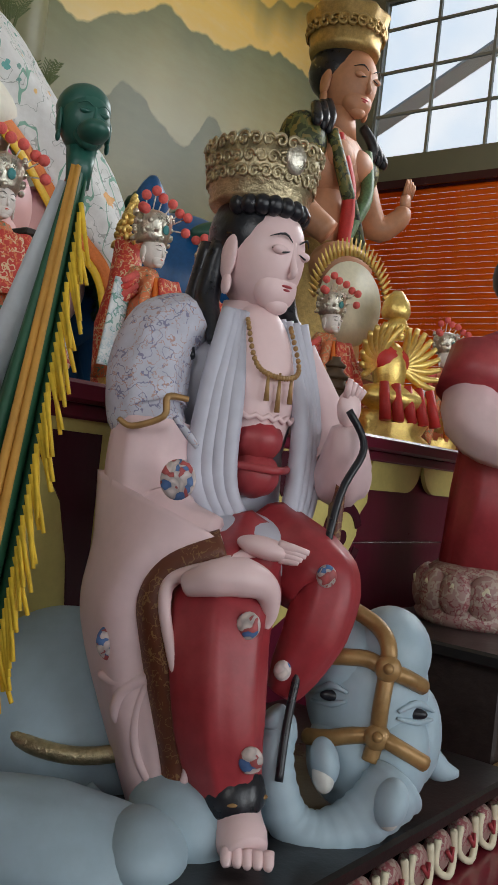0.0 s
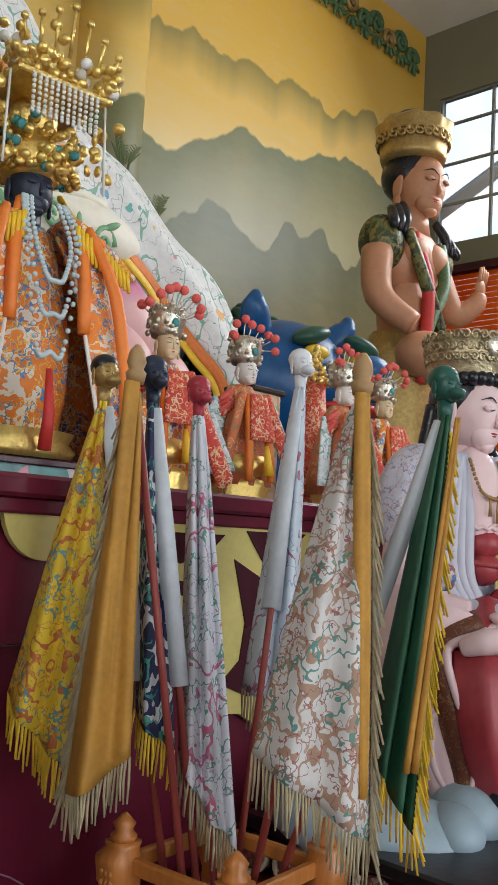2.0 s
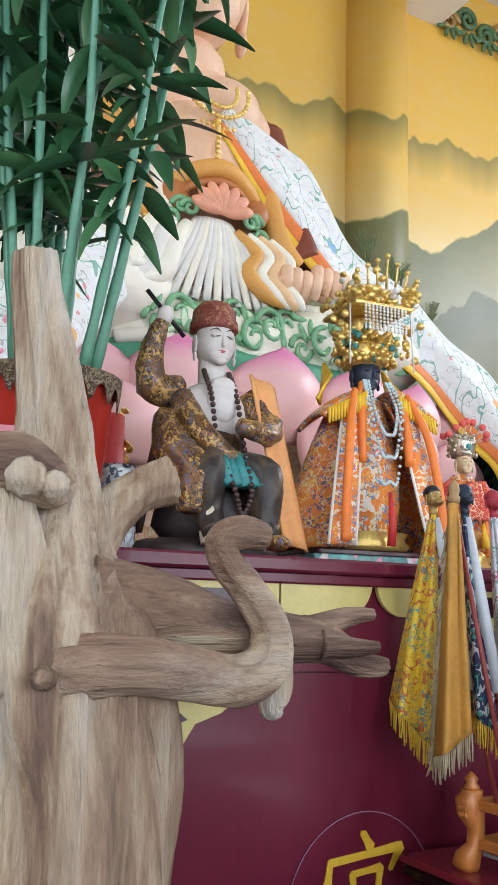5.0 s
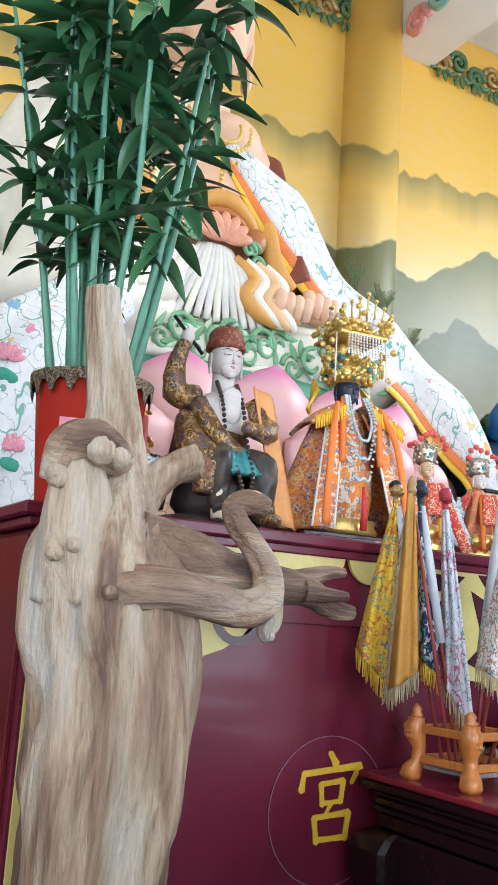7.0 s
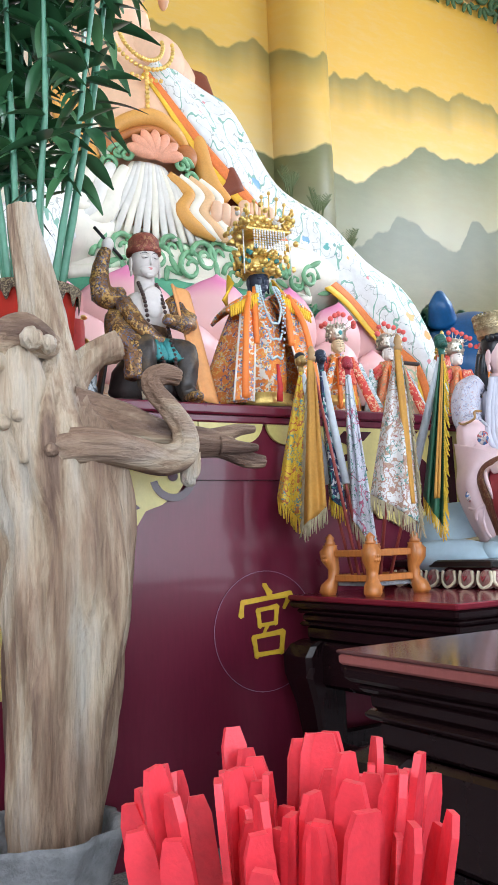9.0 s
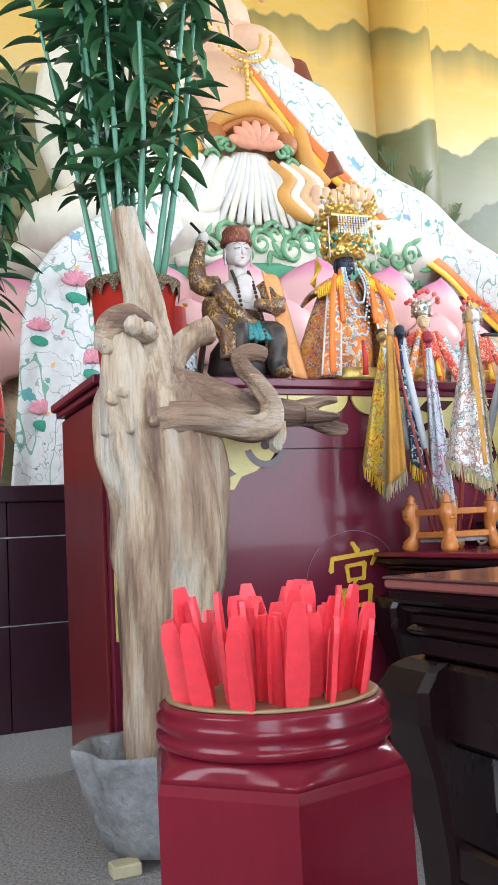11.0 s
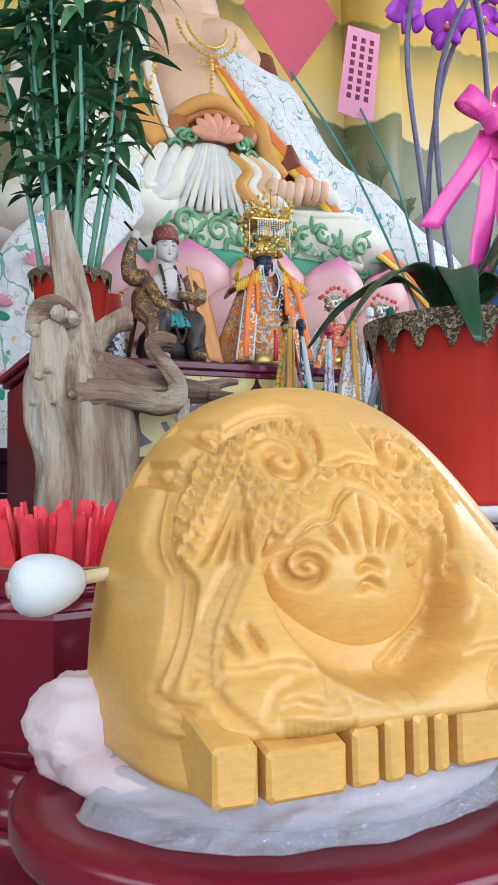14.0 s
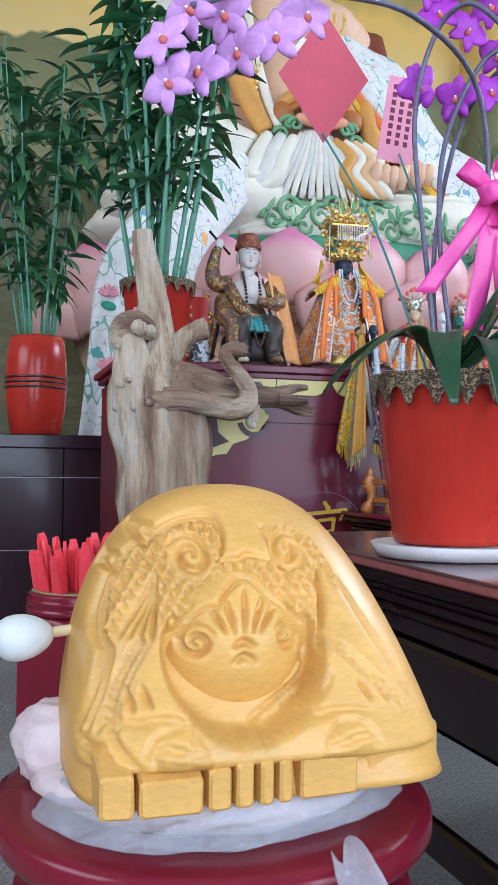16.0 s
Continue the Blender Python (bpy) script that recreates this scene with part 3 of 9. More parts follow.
def spandrel(flip, xc):
    """A cut-out corner bracket: curved foot, ringed boss and notched head."""
    geo = Geo()
    outer = [(0.02, 1.315), (0.02, 0.56), (0.038, 0.56), (0.045, 0.95)]
    arc = [(0.42, 1.05), (0.47, 1.055), (0.50, 1.10), (0.56, 1.12), (0.62, 1.16), (0.665, 1.22), (0.67, 1.27), (0.70, 1.30), (0.70, 1.415), (0.02, 1.415)]
    foot = [(0.045, 0.95), (0.10, 1.00), (0.20, 1.06), (0.30, 1.04), (0.36, 1.02)]
    pts = [(0.02, 0.56), (0.034, 0.56)] + foot + arc
    xf = Matrix.Translation((xc, AY, 0)) @ Matrix.Diagonal((flip, 1, 1, 1))
    geo.prism(pts, 0.012, 0, xf)
    return geo


M_HOLE_DARK = M_MAROON_DK
for bay, (x0, x1, mid) in enumerate(((-0.89, 1.05, 0.08), (1.15, 3.09, 2.12))):
    for flip, xc in ((1, x0), (-1, x1)):
        sp_ = part("spandrel", spandrel(flip, xc), M_GILT, altar, "gilt cut-out corner bracket")
        # dark maroon sheets laid on the solid gilt stand in for shaded holes
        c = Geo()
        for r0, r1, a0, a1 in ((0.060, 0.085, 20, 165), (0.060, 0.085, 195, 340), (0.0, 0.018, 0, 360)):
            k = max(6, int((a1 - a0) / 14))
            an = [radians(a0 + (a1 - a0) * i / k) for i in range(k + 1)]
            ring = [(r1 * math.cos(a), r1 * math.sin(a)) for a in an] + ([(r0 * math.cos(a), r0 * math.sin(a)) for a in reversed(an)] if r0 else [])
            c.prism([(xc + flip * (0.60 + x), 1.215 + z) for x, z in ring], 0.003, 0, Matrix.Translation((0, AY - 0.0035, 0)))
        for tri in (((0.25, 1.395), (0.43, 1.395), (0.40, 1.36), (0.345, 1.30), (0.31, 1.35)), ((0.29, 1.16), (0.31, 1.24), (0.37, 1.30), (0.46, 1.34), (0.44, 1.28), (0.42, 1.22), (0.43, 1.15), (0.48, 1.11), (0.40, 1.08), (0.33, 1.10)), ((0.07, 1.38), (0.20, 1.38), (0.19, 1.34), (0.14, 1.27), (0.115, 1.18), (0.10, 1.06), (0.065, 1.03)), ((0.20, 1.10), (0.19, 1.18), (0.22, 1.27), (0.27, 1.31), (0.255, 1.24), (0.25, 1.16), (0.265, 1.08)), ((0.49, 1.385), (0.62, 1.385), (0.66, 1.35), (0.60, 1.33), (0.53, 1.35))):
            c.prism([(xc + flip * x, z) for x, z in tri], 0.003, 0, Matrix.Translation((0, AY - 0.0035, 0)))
        part("dark_hole_sheet", c, M_HOLE_DARK, sp_)
    for a, b2, l, r in ((x0 + 0.705, mid - 0.006, 0, 1), (mid + 0.006, x1 - 0.705, 1, 0)):
        part("plate", Geo().prism(scallop(a, b2, 1.415, 0.085, l, r), 0.012, 0, Matrix.Translation((0, AY, 0))), M_GILT, altar)
# etched ring and painted character in the middle of the first bay
ring = [(0.06 + 0.205 * math.cos(a), AY + 0.016, 0.68 + 0.205 * math.sin(a)) for a in np.linspace(0, 2 * math.pi, 49)]
part("etched_ring", Geo().tube(ring, 0.0013, 5, 0), pm("etched_line", (0.30, 0.16, 0.24), 0.3), altar)
ch = Geo()


def stroke(a, b2, w0, w1):
    d = Vector((b2[0] - a[0], b2[1] - a[1])).normalized()
    n = Vector((-d.y, d.x))
    pts = [Vector(a) - n * w0 * 0.5, Vector(a) - n * w0 * 0.1 - d * w0 * 0.4, Vector(a) + n * w0 * 0.5, (Vector(a) + Vector(b2)) / 2 + n * (w0 + w1) * 0.21, Vector(b2) + n * w1 * 0.5, Vector(b2) + d * w1 * 0.35, Vector(b2) - n * w1 * 0.5, (Vector(a) + Vector(b2)) / 2 - n * (w0 + w1) * 0.21]
    ch.prism([tuple(p) for p in pts], 0.004, 0, Matrix.Translation((0, AY + 0.0165 - 0.00035 * (len(ch.v) // 16), 0)))


for s in (((0.060, 0.838), (0.082, 0.805), 0.018, 0.026), ((-0.030, 0.785), (-0.038, 0.735), 0.016, 0.022), ((-0.028, 0.782), (0.166, 0.800), 0.018, 0.022), ((0.168, 0.800), (0.138, 0.752), 0.026, 0.012),
          ((0.030, 0.752), (0.036, 0.694), 0.018, 0.016), ((0.030, 0.752), (0.108, 0.760), 0.015, 0.018), ((0.108, 0.762), (0.100, 0.700), 0.020, 0.016), ((0.036, 0.700), (0.100, 0.704), 0.014, 0.014),
          ((0.066, 0.700), (0.050, 0.672), 0.016, 0.010), ((0.008, 0.662), (0.018, 0.594), 0.020, 0.018), ((0.008, 0.662), (0.128, 0.672), 0.016, 0.020), ((0.128, 0.674), (0.118, 0.600), 0.022, 0.018), ((0.016, 0.602), (0.120, 0.606), 0.017, 0.017)):
    stroke(*s)
part("painted_character", ch, M_CHAR, altar, "yellow painted character")


# ---- tables ----
def table(name, x0, y0, x1, y1, z, label, topmat):
    ob = thing(name, None, None, label, "table")
    part("tabletop", Geo().box(x0, y0, z - 0.018, x1, y1, z, 0, 0.004), topmat, ob)
    e = Geo()
    for i, (o, za, zb) in enumerate(((0.004, 0.045, 0.018), (0.020, 0.062, 0.045), (0.034, 0.090, 0.062), (0.026, 0.105, 0.090), (0.044, 0.150, 0.105))):
        e.box(x0 + o, y0 + o, z - za, x1 - o, y1 - o, z - zb, 0, 0.007)
    part("moulding", e, M_DARK, ob)
    for xa, xb, ya, yb in ((x0 + 0.04, x1 - 0.04, y0 + 0.035, y0 + 0.065), (x0 + 0.04, x1 - 0.04, y1 - 0.065, y1 - 0.035), (x0 + 0.035, x0 + 0.065, y0 + 0.04, y1 - 0.04), (x1 - 0.065, x1 - 0.035, y0 + 0.04, y1 - 0.04)):
        part("apron", Geo().box(xa, ya, z - 0.30, xb, yb, z - 0.15, 0, 0.012), M_DARK, ob)
        part("stretcher", Geo().box(xa, ya, 0.26, xb, yb, 0.33, 0, 0.008), M_DARK, ob)
    for sx, lx in ((1, x0 + 0.075), (-1, x1 - 0.075)):
        for sy, ly in ((1, y0 + 0.075), (-1, y1 - 0.075)):
            prof = ((z - 0.15, 0.010, 0.062), (z - 0.165, -0.004, 0.074), (z - 0.20, -0.016, 0.082), (z - 0.26, -0.016, 0.080), (z - 0.36, -0.004, 0.066), (0.30, 0.004, 0.056), (0.16, 0.004, 0.050), (0.06, -0.008, 0.056), (0.0, -0.016, 0.062))
            rs = []
            for zz, o, r in prof:
                cx, cy = lx + sx * o, ly + sy * o
                rs.append([(cx + r * a, cy + r * b2, zz) for a, b2 in ((-1, -0.8), (-0.8, -1), (0.8, -1), (1, -0.8), (1, 0.8), (0.8, 1), (-0.8, 1), (-1, 0.8))])
            part("leg", Geo().rings(rs, 0, False), M_DARK, ob)
    return ob


M_GLASSTOP = lacquer("glass_over_wine_cloth", (0.30, 0.10, 0.09), 0.04)
table("offering_table", 0.12, 0.20, 2.95, 1.015, 0.80, "dark rosewood offering table with a wine red top", M_WINE)
ta = table("side_table", -0.70, -1.95, 0.75, -0.36, 0.80, "dark rosewood table with a glass covered top", M_GLASSTOP)
part("glass_edge", Geo().box(-0.702, -1.952, 0.800, 0.752, -0.358, 0.806, 0, 0.002), lacquer("glass_over_dark_cloth", (0.11, 0.045, 0.045), 0.03), ta)


def cr(pts, t):
    """A smooth curve through pts at t in 0..1."""
    n = len(pts) - 1
    i = min(int(t * n), n - 1)
    u = t * n - i
    p0, p1, p2, p3 = (Vector(pts[max(i - 1, 0)]), Vector(pts[i]), Vector(pts[i + 1]), Vector(pts[min(i + 2, n)]))
    return 0.5 * ((2 * p1) + (p2 - p0) * u + (2 * p0 - 5 * p1 + 4 * p2 - p3) * u * u + (3 * p1 - p0 - 3 * p2 + p3) * u ** 3)


# ---- stick barrel ----
BX, BY = -1.283, -1.085
barrel = thing("fortune_stick_barrel", None, None, "glossy cherry red hexagonal barrel full of red sticks", "barrel", m=pose(BX, BY, 0, 0, 0, 0))


def hexring(r, z, lobe=0.0, rot=13.0, n=48):
    out = []
    for j in range(n):
        a = 2 * math.pi * j / n
        seg = math.pi / 3
        d = ((a + seg / 2) % seg) - seg / 2
        flat = math.cos(seg / 2) / math.cos(((a) % seg) - seg / 2)
        k = r * (flat * (1 - lobe) + lobe * 0.97)
        b2 = a + radians(rot)
        out.append((k * math.cos(b2), k * math.sin(b2), z))
    return out


hb = Geo().rings([hexring(0.126, 0.50), hexring(0.130, 0.512), hexring(0.130, 0.688), hexring(0.127, 0.697)], 0, False, False)
hb.rings([hexring(0.127, 0.697), hexring(0.124, 0.702, 0.1), hexring(0.119, 0.708, 0.35), hexring(0.113, 0.713, 0.7), hexring(0.104, 0.718, 1.0)], 0, True)
hb.rings([hexring(0.100, 0.47, 1.0), hexring(0.106, 0.482, 0.7), hexring(0.116, 0.492, 0.3), hexring(0.126, 0.50)], 0, True)
part("body", hb, M_CHERRY, barrel)
part("collar", Geo().lathe([(0.104, 0.716), (0.112, 0.720), (0.112, 0.727), (0.105, 0.731), (0.111, 0.736), (0.111, 0.743), (0.106, 0.748), (0.108, 0.752), (0.103, 0.756), (0.094, 0.756), (0.092, 0.735)], 48), M_CHERRY, barrel)
part("rim", Geo().lathe([(0.092, 0.754), (0.102, 0.7575), (0.098, 0.760), (0.09, 0.757)], 40), pm("worn_gilt_rim", (0.33, 0.24, 0.13), 0.5, 0.3), barrel)
part("foot", Geo().lathe([(0.135, 0.40), (0.14, 0.41), (0.12, 0.43), (0.10, 0.45), (0.102, 0.472)], 40), M_CHERRY, barrel)
part("stand", Geo().lathe([(0.15, 0.0), (0.15, 0.02), (0.12, 0.05), (0.11, 0.30), (0.15, 0.36), (0.155, 0.40)], 40), M_CHERRY, barrel)
rnd = random.Random(11)


def stick_mesh(seed):
    r = random.Random(seed)
    L, w, t = r.uniform(0.27, 0.30), r.uniform(0.0088, 0.0108), 0.0024
    pts = []
    for k in range(9):
        z = L * k / 9
        pts.append((w + (0.0012 if k % 2 else -0.0004) * (k > 4), z))
    pts += [(w * 0.9, L * 0.955), (w * 0.55, L), (-w * 0.5, L), (-w * 0.9, L * 0.955)]
    for k in range(8, -1, -1):
        pts.append((-w - (0.0012 if k % 2 else -0.0004) * (k > 4), L * k / 9))
    return mesh_of("stick", Geo().prism(pts, t * 2, 0, Matrix.Translation((0, -t, 0))), M_STICK)


sticks = [stick_mesh(s) for s in range(6)]
for i in range(66):
    a, q = rnd.uniform(0, 2 * math.pi), math.sqrt(rnd.uniform(0.02, 1))
    bx, by = 0.050 * q * math.cos(a), 0.050 * q * math.sin(a)
    lean = rnd.uniform(8, 13.5) * q
    ob = tagged(new("fortune_stick", sticks[i % 6]), "flat red painted wooden fortune stick standing in the barrel", "stick", "fortune sticks in the barrel")
    tip = Vector((math.cos(a) * math.sin(radians(lean)), math.sin(a) * math.sin(radians(lean)), math.cos(radians(lean))))
    rot = tip.to_track_quat("Z", "Y").to_matrix().to_4x4()
    ob.matrix_world = Matrix.Translation((BX + bx, BY + by, 0.556 + rnd.uniform(-0.014, 0.010))) @ rot @ pose(0, 0, 0, 0, 0, rnd.uniform(-70, 70))

# ---- wooden fish on its stool ----
SX, SY = -1.195, -1.690
stool = thing("round_stool", None, None, "round cherry red lacquered stool with carved apron", "stool", m=pose(SX, SY, 0))
part("seat", Geo().lathe([(0.20, 0.548), (0.250, 0.550), (0.262, 0.554), (0.266, 0.562), (0.266, 0.580), (0.262, 0.588), (0.252, 0.592), (0.2, 0.592)], 64), M_CHERRY, stool)
# solid waist and ovals in darker maroon stand in for shaded pierced openings
part("waist", Geo().lathe([(0.215, 0.50), (0.205, 0.52), (0.21, 0.55)], 48), M_MAROON_DK, stool)
part("apron", Geo().lathe([(0.225, 0.40), (0.243, 0.42), (0.247, 0.47), (0.238, 0.497), (0.22, 0.502)], 64), M_CHERRY, stool)
for k in range(9):
    a = 2 * math.pi * (k + 0.3) / 9
    part("panel", Geo().ell((0, 0, 0), (0.055, 0.012, 0.014), 0, (0, 0, 0), 14, 6), M_MAROON_DK, stool, m=pose(0.213 * math.cos(a), 0.213 * math.sin(a), 0.525, 0, 0, 90 + math.degrees(a)))
part("drum", Geo().lathe([(0.17, 0.06), (0.225, 0.12), (0.245, 0.25), (0.24, 0.36), (0.225, 0.40)], 64), M_CHERRY, stool)
part("foot_ring", Geo().lathe([(0.2, 0.0), (0.215, 0.01), (0.21, 0.05), (0.18, 0.07)], 48), M_CHERRY, stool)
# cushion wrapped in thin plastic
M_CUSH = pm("pink_cushion_satin", (0.72, 0.58, 0.58), 0.45, 0, 0.12, 8, 0.5, 22, dist=0.01)
M_CUSHY = pm("yellow_cushion_satin", (0.82, 0.68, 0.30), 0.45, 0, 0.1, 8, 0.4, 22, dist=0.01)
M_PLASTIC, nd, lk, bs = nodes_of("thin_clear_plastic")
bs.inputs["Base Color"].default_value = (0.74, 0.77, 0.84, 1)
bs.inputs["Roughness"].default_value = 0.12
bs.inputs["Alpha"].default_value = 0.28
tc = nd.new("ShaderNodeTexCoord").outputs["Object"]
bumped(nd, lk, bs, noise_tex(nd, lk, tc, 26, 5, 0.7), 1.0, 0.02)
cu = thing("cushion", None, None, "pink and yellow round cushion wrapped in clear plastic", "cushion", m=pose(SX, SY, 0))


def puff(a, z):
    return 1 + 0.05 * noise.noise(Vector((3 * math.cos(a), 3 * math.sin(a), z * 30)))


part("pad", Geo().lathe([(0.12, 0.593), (0.195, 0.595), (0.215, 0.610), (0.212, 0.626), (0.19, 0.638), (0.1, 0.642)], 64, 0, (-0.005, 0.03, 0), wob=puff), M_CUSH, cu)
part("border", Geo().lathe([(0.16, 0.632), (0.188, 0.640), (0.176, 0.649), (0.10, 0.649)], 56, 0, (-0.006, 0.03, 0), wob=puff), M_CUSHY, cu)
part("corner_bulge", Geo().ell((-0.178, 0.055, 0.640), (0.055, 0.080, 0.056), 0, (0, 20, 30), 44, 26, lambda d: 1 + 0.12 * noise.noise(d * 4)), M_CUSH, cu)
part("corner_trim", Geo().ell((-0.150, 0.02, 0.652), (0.04, 0.10, 0.05), 0, (0, 30, 20), 36, 20, lambda d: 1 + 0.08 * noise.noise(d * 3)), M_CUSHY, cu)


def sheet(u, v):
    a = radians(195 + 175 * u)
    r = 0.19 + (0.040 + 0.014 * math.sin(u * 9) + 0.012 * noise.noise(Vector((u * 14, 0, 3)))) * v
    z = 0.642 - 0.03 * v - 0.020 * v * v + 0.010 * noise.noise(Vector((u * 18, v * 5, 1)))
    return (r * math.cos(a), 0.02 + r * math.sin(a) * 1.0, max(z, 0.597 if r < 0.262 else 0.55))


part("plastic_wrap", Geo().surf(sheet, 70, 12, 0, None, 0.0006), M_PLASTIC, cu)


def tail(u, v):
    x = 0.075 + 0.040 * (v - 0.5) * (1 + 0.5 * math.sin(u * 5)) + 0.02 * u
    return (x, -0.246 - 0.012 * math.sin(v * 9 + u * 3) - 0.035 * min(1, u * 4), 0.605 - 0.125 * u - 0.01 * math.sin(v * 7))


part("plastic_tail", Geo().surf(tail, 16, 10, 0, None, 0.0006), M_PLASTIC, cu)

# the fish drum itself
FX, FY, FZ = -1.185, -1.665, 0.642
FA, FB, FC, FP = 0.200, 0.160, 0.322, 2.4
fish = thing("wooden_fish_drum", None, None, "large carved pale wooden fish drum on a cushion", "wooden fish")


def spiral(cx, cz, r, flip, turns=1.6):
    pts = []
    for i in range(22):
        a = i / 21 * turns * 2 * math.pi + 0.5
        k = r * (1 - 0.85 * i / 21)
        pts.append((cx + flip * k * math.cos(a), cz + k * math.sin(a)))
    return pts


def curve2(pts, n=5):
    """A smooth flat curve through pts."""
    c = [(x, 0, z) for x, z in pts]
    m = n * (len(pts) - 1)
    return [(q.x, q.z) for q in (cr(c, k / m) for k in range(m + 1))]


class Carving:
    """Grooves cut with a gouge: lines of a width and depth, and fields of scales."""
    def __init__(self):
        self.a, self.b, self.w, self.d, self.fields = [], [], [], [], []

    def cut(self, line, w=0.003, d=0.004):
        n = len(line) - 1
        for i in range(n):
            self.a.append(line[i])
            self.b.append(line[i + 1])
            self.w.append(w * (0.55 + 0.45 * math.sin(math.pi * (i + 0.5) / n)))
            self.d.append(d * (0.4 + 0.6 * math.sin(math.pi * (i + 0.5) / n)))
        return self

    def done(self):
        self.A, self.B = np.array(self.a), np.array(self.b)
        self.D = self.B - self.A
        self.L = (self.D ** 2).sum(1) + 1e-12
        self.W, self.H = np.array(self.w), np.array(self.d)
        return self

    def __call__(self, x, z):
        p = np.array((x, z)) - self.A
        t = np.clip((p * self.D).sum(1) / self.L, 0, 1)
        q = p - self.D * t[:, None]
        h = -1.9 * float(np.max(self.H * np.exp(-(q ** 2).sum(1) / self.W ** 2)))
        for inside, sx, sz, amp in self.fields:
            if inside(x, z):
                row = math.floor(z / sz)
                for k in (1, 0, -1):
                    r = row + k
                    cx = (math.floor(x / sx - 0.5 * (r % 2)) + 0.5 + 0.5 * (r % 2)) * sx
                    d = math.hypot((x - cx) / (sx * 0.56), (z - (r + 0.35) * sz) / (sz * 1.15))
                    if d < 1:
                        h += amp * (d * d - 0.6)
                        break
        return h


body_cut = Carving()
for x, z, r, f, turns in ((-0.068, 0.245, 0.024, -1, 1.5), (0.047, 0.250, 0.020, 1, 1.3), (-0.112, 0.266, 0.014, 1, 1.2), (-0.147, 0.231, 0.013, 1, 1.2)):
    body_cut.cut(spiral(x, z, r, f, turns), 0.0040, 0.0065)
CREST = [(-0.140, 0.236), (-0.126, 0.252), (-0.108, 0.264), (-0.076, 0.280), (-0.049, 0.285), (-0.033, 0.281), (-0.028, 0.266), (-0.033, 0.247), (-0.040, 0.239)]
SHELL = [(-0.107, 0.164), (-0.095, 0.169), (-0.080, 0.180), (-0.064, 0.194), (-0.048, 0.199), (-0.038, 0.212), (-0.020, 0.224), (-0.004, 0.221), (0.006, 0.210), (0.020, 0.198), (0.036, 0.186), (0.052, 0.172)]
TAIL = [(-0.134, 0.246), (-0.144, 0.230), (-0.157, 0.203), (-0.166, 0.177), (-0.167, 0.157), (-0.161, 0.147), (-0.166, 0.127), (-0.172, 0.107), (-0.180, 0.086), (-0.186, 0.070)]
for ln, w, d in (
        (CREST, 0.0032, 0.0060), ([(x * 0.99 + 0.001, z + 0.0075) for x, z in CREST[2:8]], 0.0026, 0.0045),
        ([(-0.040, 0.239), (-0.013, 0.241), (-0.002, 0.245), (0.024, 0.239)], 0.0034, 0.0055),
        ([(0.018, 0.276), (0.026, 0.254), (0.032, 0.236), (0.050, 0.229), (0.070, 0.240)], 0.0032, 0.0050),
        (SHELL, 0.0038, 0.0075), (TAIL, 0.0036, 0.0060), ([(x - 0.006, z - 0.002) for x, z in TAIL], 0.0030, 0.0045),
        ([(-0.150, 0.112), (-0.147, 0.103), (-0.142, 0.095)], 0.0034, 0.0070), ([(-0.133, 0.114), (-0.130, 0.105), (-0.125, 0.098)], 0.0034, 0.0070),
        ([(0.106, 0.108), (0.112, 0.101), (0.114, 0.093)], 0.0034, 0.0070), ([(0.128, 0.106), (0.134, 0.099), (0.136, 0.091)], 0.0034, 0.0070),
        ([(-0.170, 0.080), (-0.142, 0.083), (-0.112, 0.087), (-0.080, 0.079), (-0.053, 0.066), (-0.027, 0.054)], 0.0034, 0.0055),
        ([(-0.168, 0.081), (-0.164, 0.070), (-0.155, 0.056), (-0.138, 0.042)], 0.0030, 0.0050),
        ([(-0.010, 0.058), (0.015, 0.072), (0.050, 0.083), (0.090, 0.086), (0.140, 0.078)], 0.0034, 0.0060),
        ([(-0.012, 0.072), (0.026, 0.094), (0.050, 0.108), (0.060, 0.124), (0.052, 0.132)], 0.0040, 0.0070),
        ([(0.000, 0.066), (0.034, 0.090), (0.060, 0.102), (0.074, 0.120)], 0.0034, 0.0050),
        ([(0.080, 0.228), (0.078, 0.198), (0.073, 0.172), (0.070, 0.140)], 0.0045, 0.0090),
        ([(0.104, 0.215), (0.122, 0.180), (0.146, 0.136), (0.166, 0.092)], 0.0030, 0.0050),
        ([(-0.192, 0.062), (-0.183, 0.056), (-0.170, 0.060)], 0.0030, 0.0050), ([(-0.190, 0.048), (-0.180, 0.045), (-0.166, 0.050)], 0.0030, 0.0050)):
    body_cut.cut(curve2(ln), w, d)
for x0, x1, x2 in ((-0.112, -0.133, -0.151), (-0.112, -0.126, -0.141), (-0.111, -0.121, -0.131), (-0.109, -0.114, -0.119)):
    body_cut.cut(curve2([(x0, 0.219), (x1, 0.190), (x2, 0.161)]), 0.0036, 0.0075)
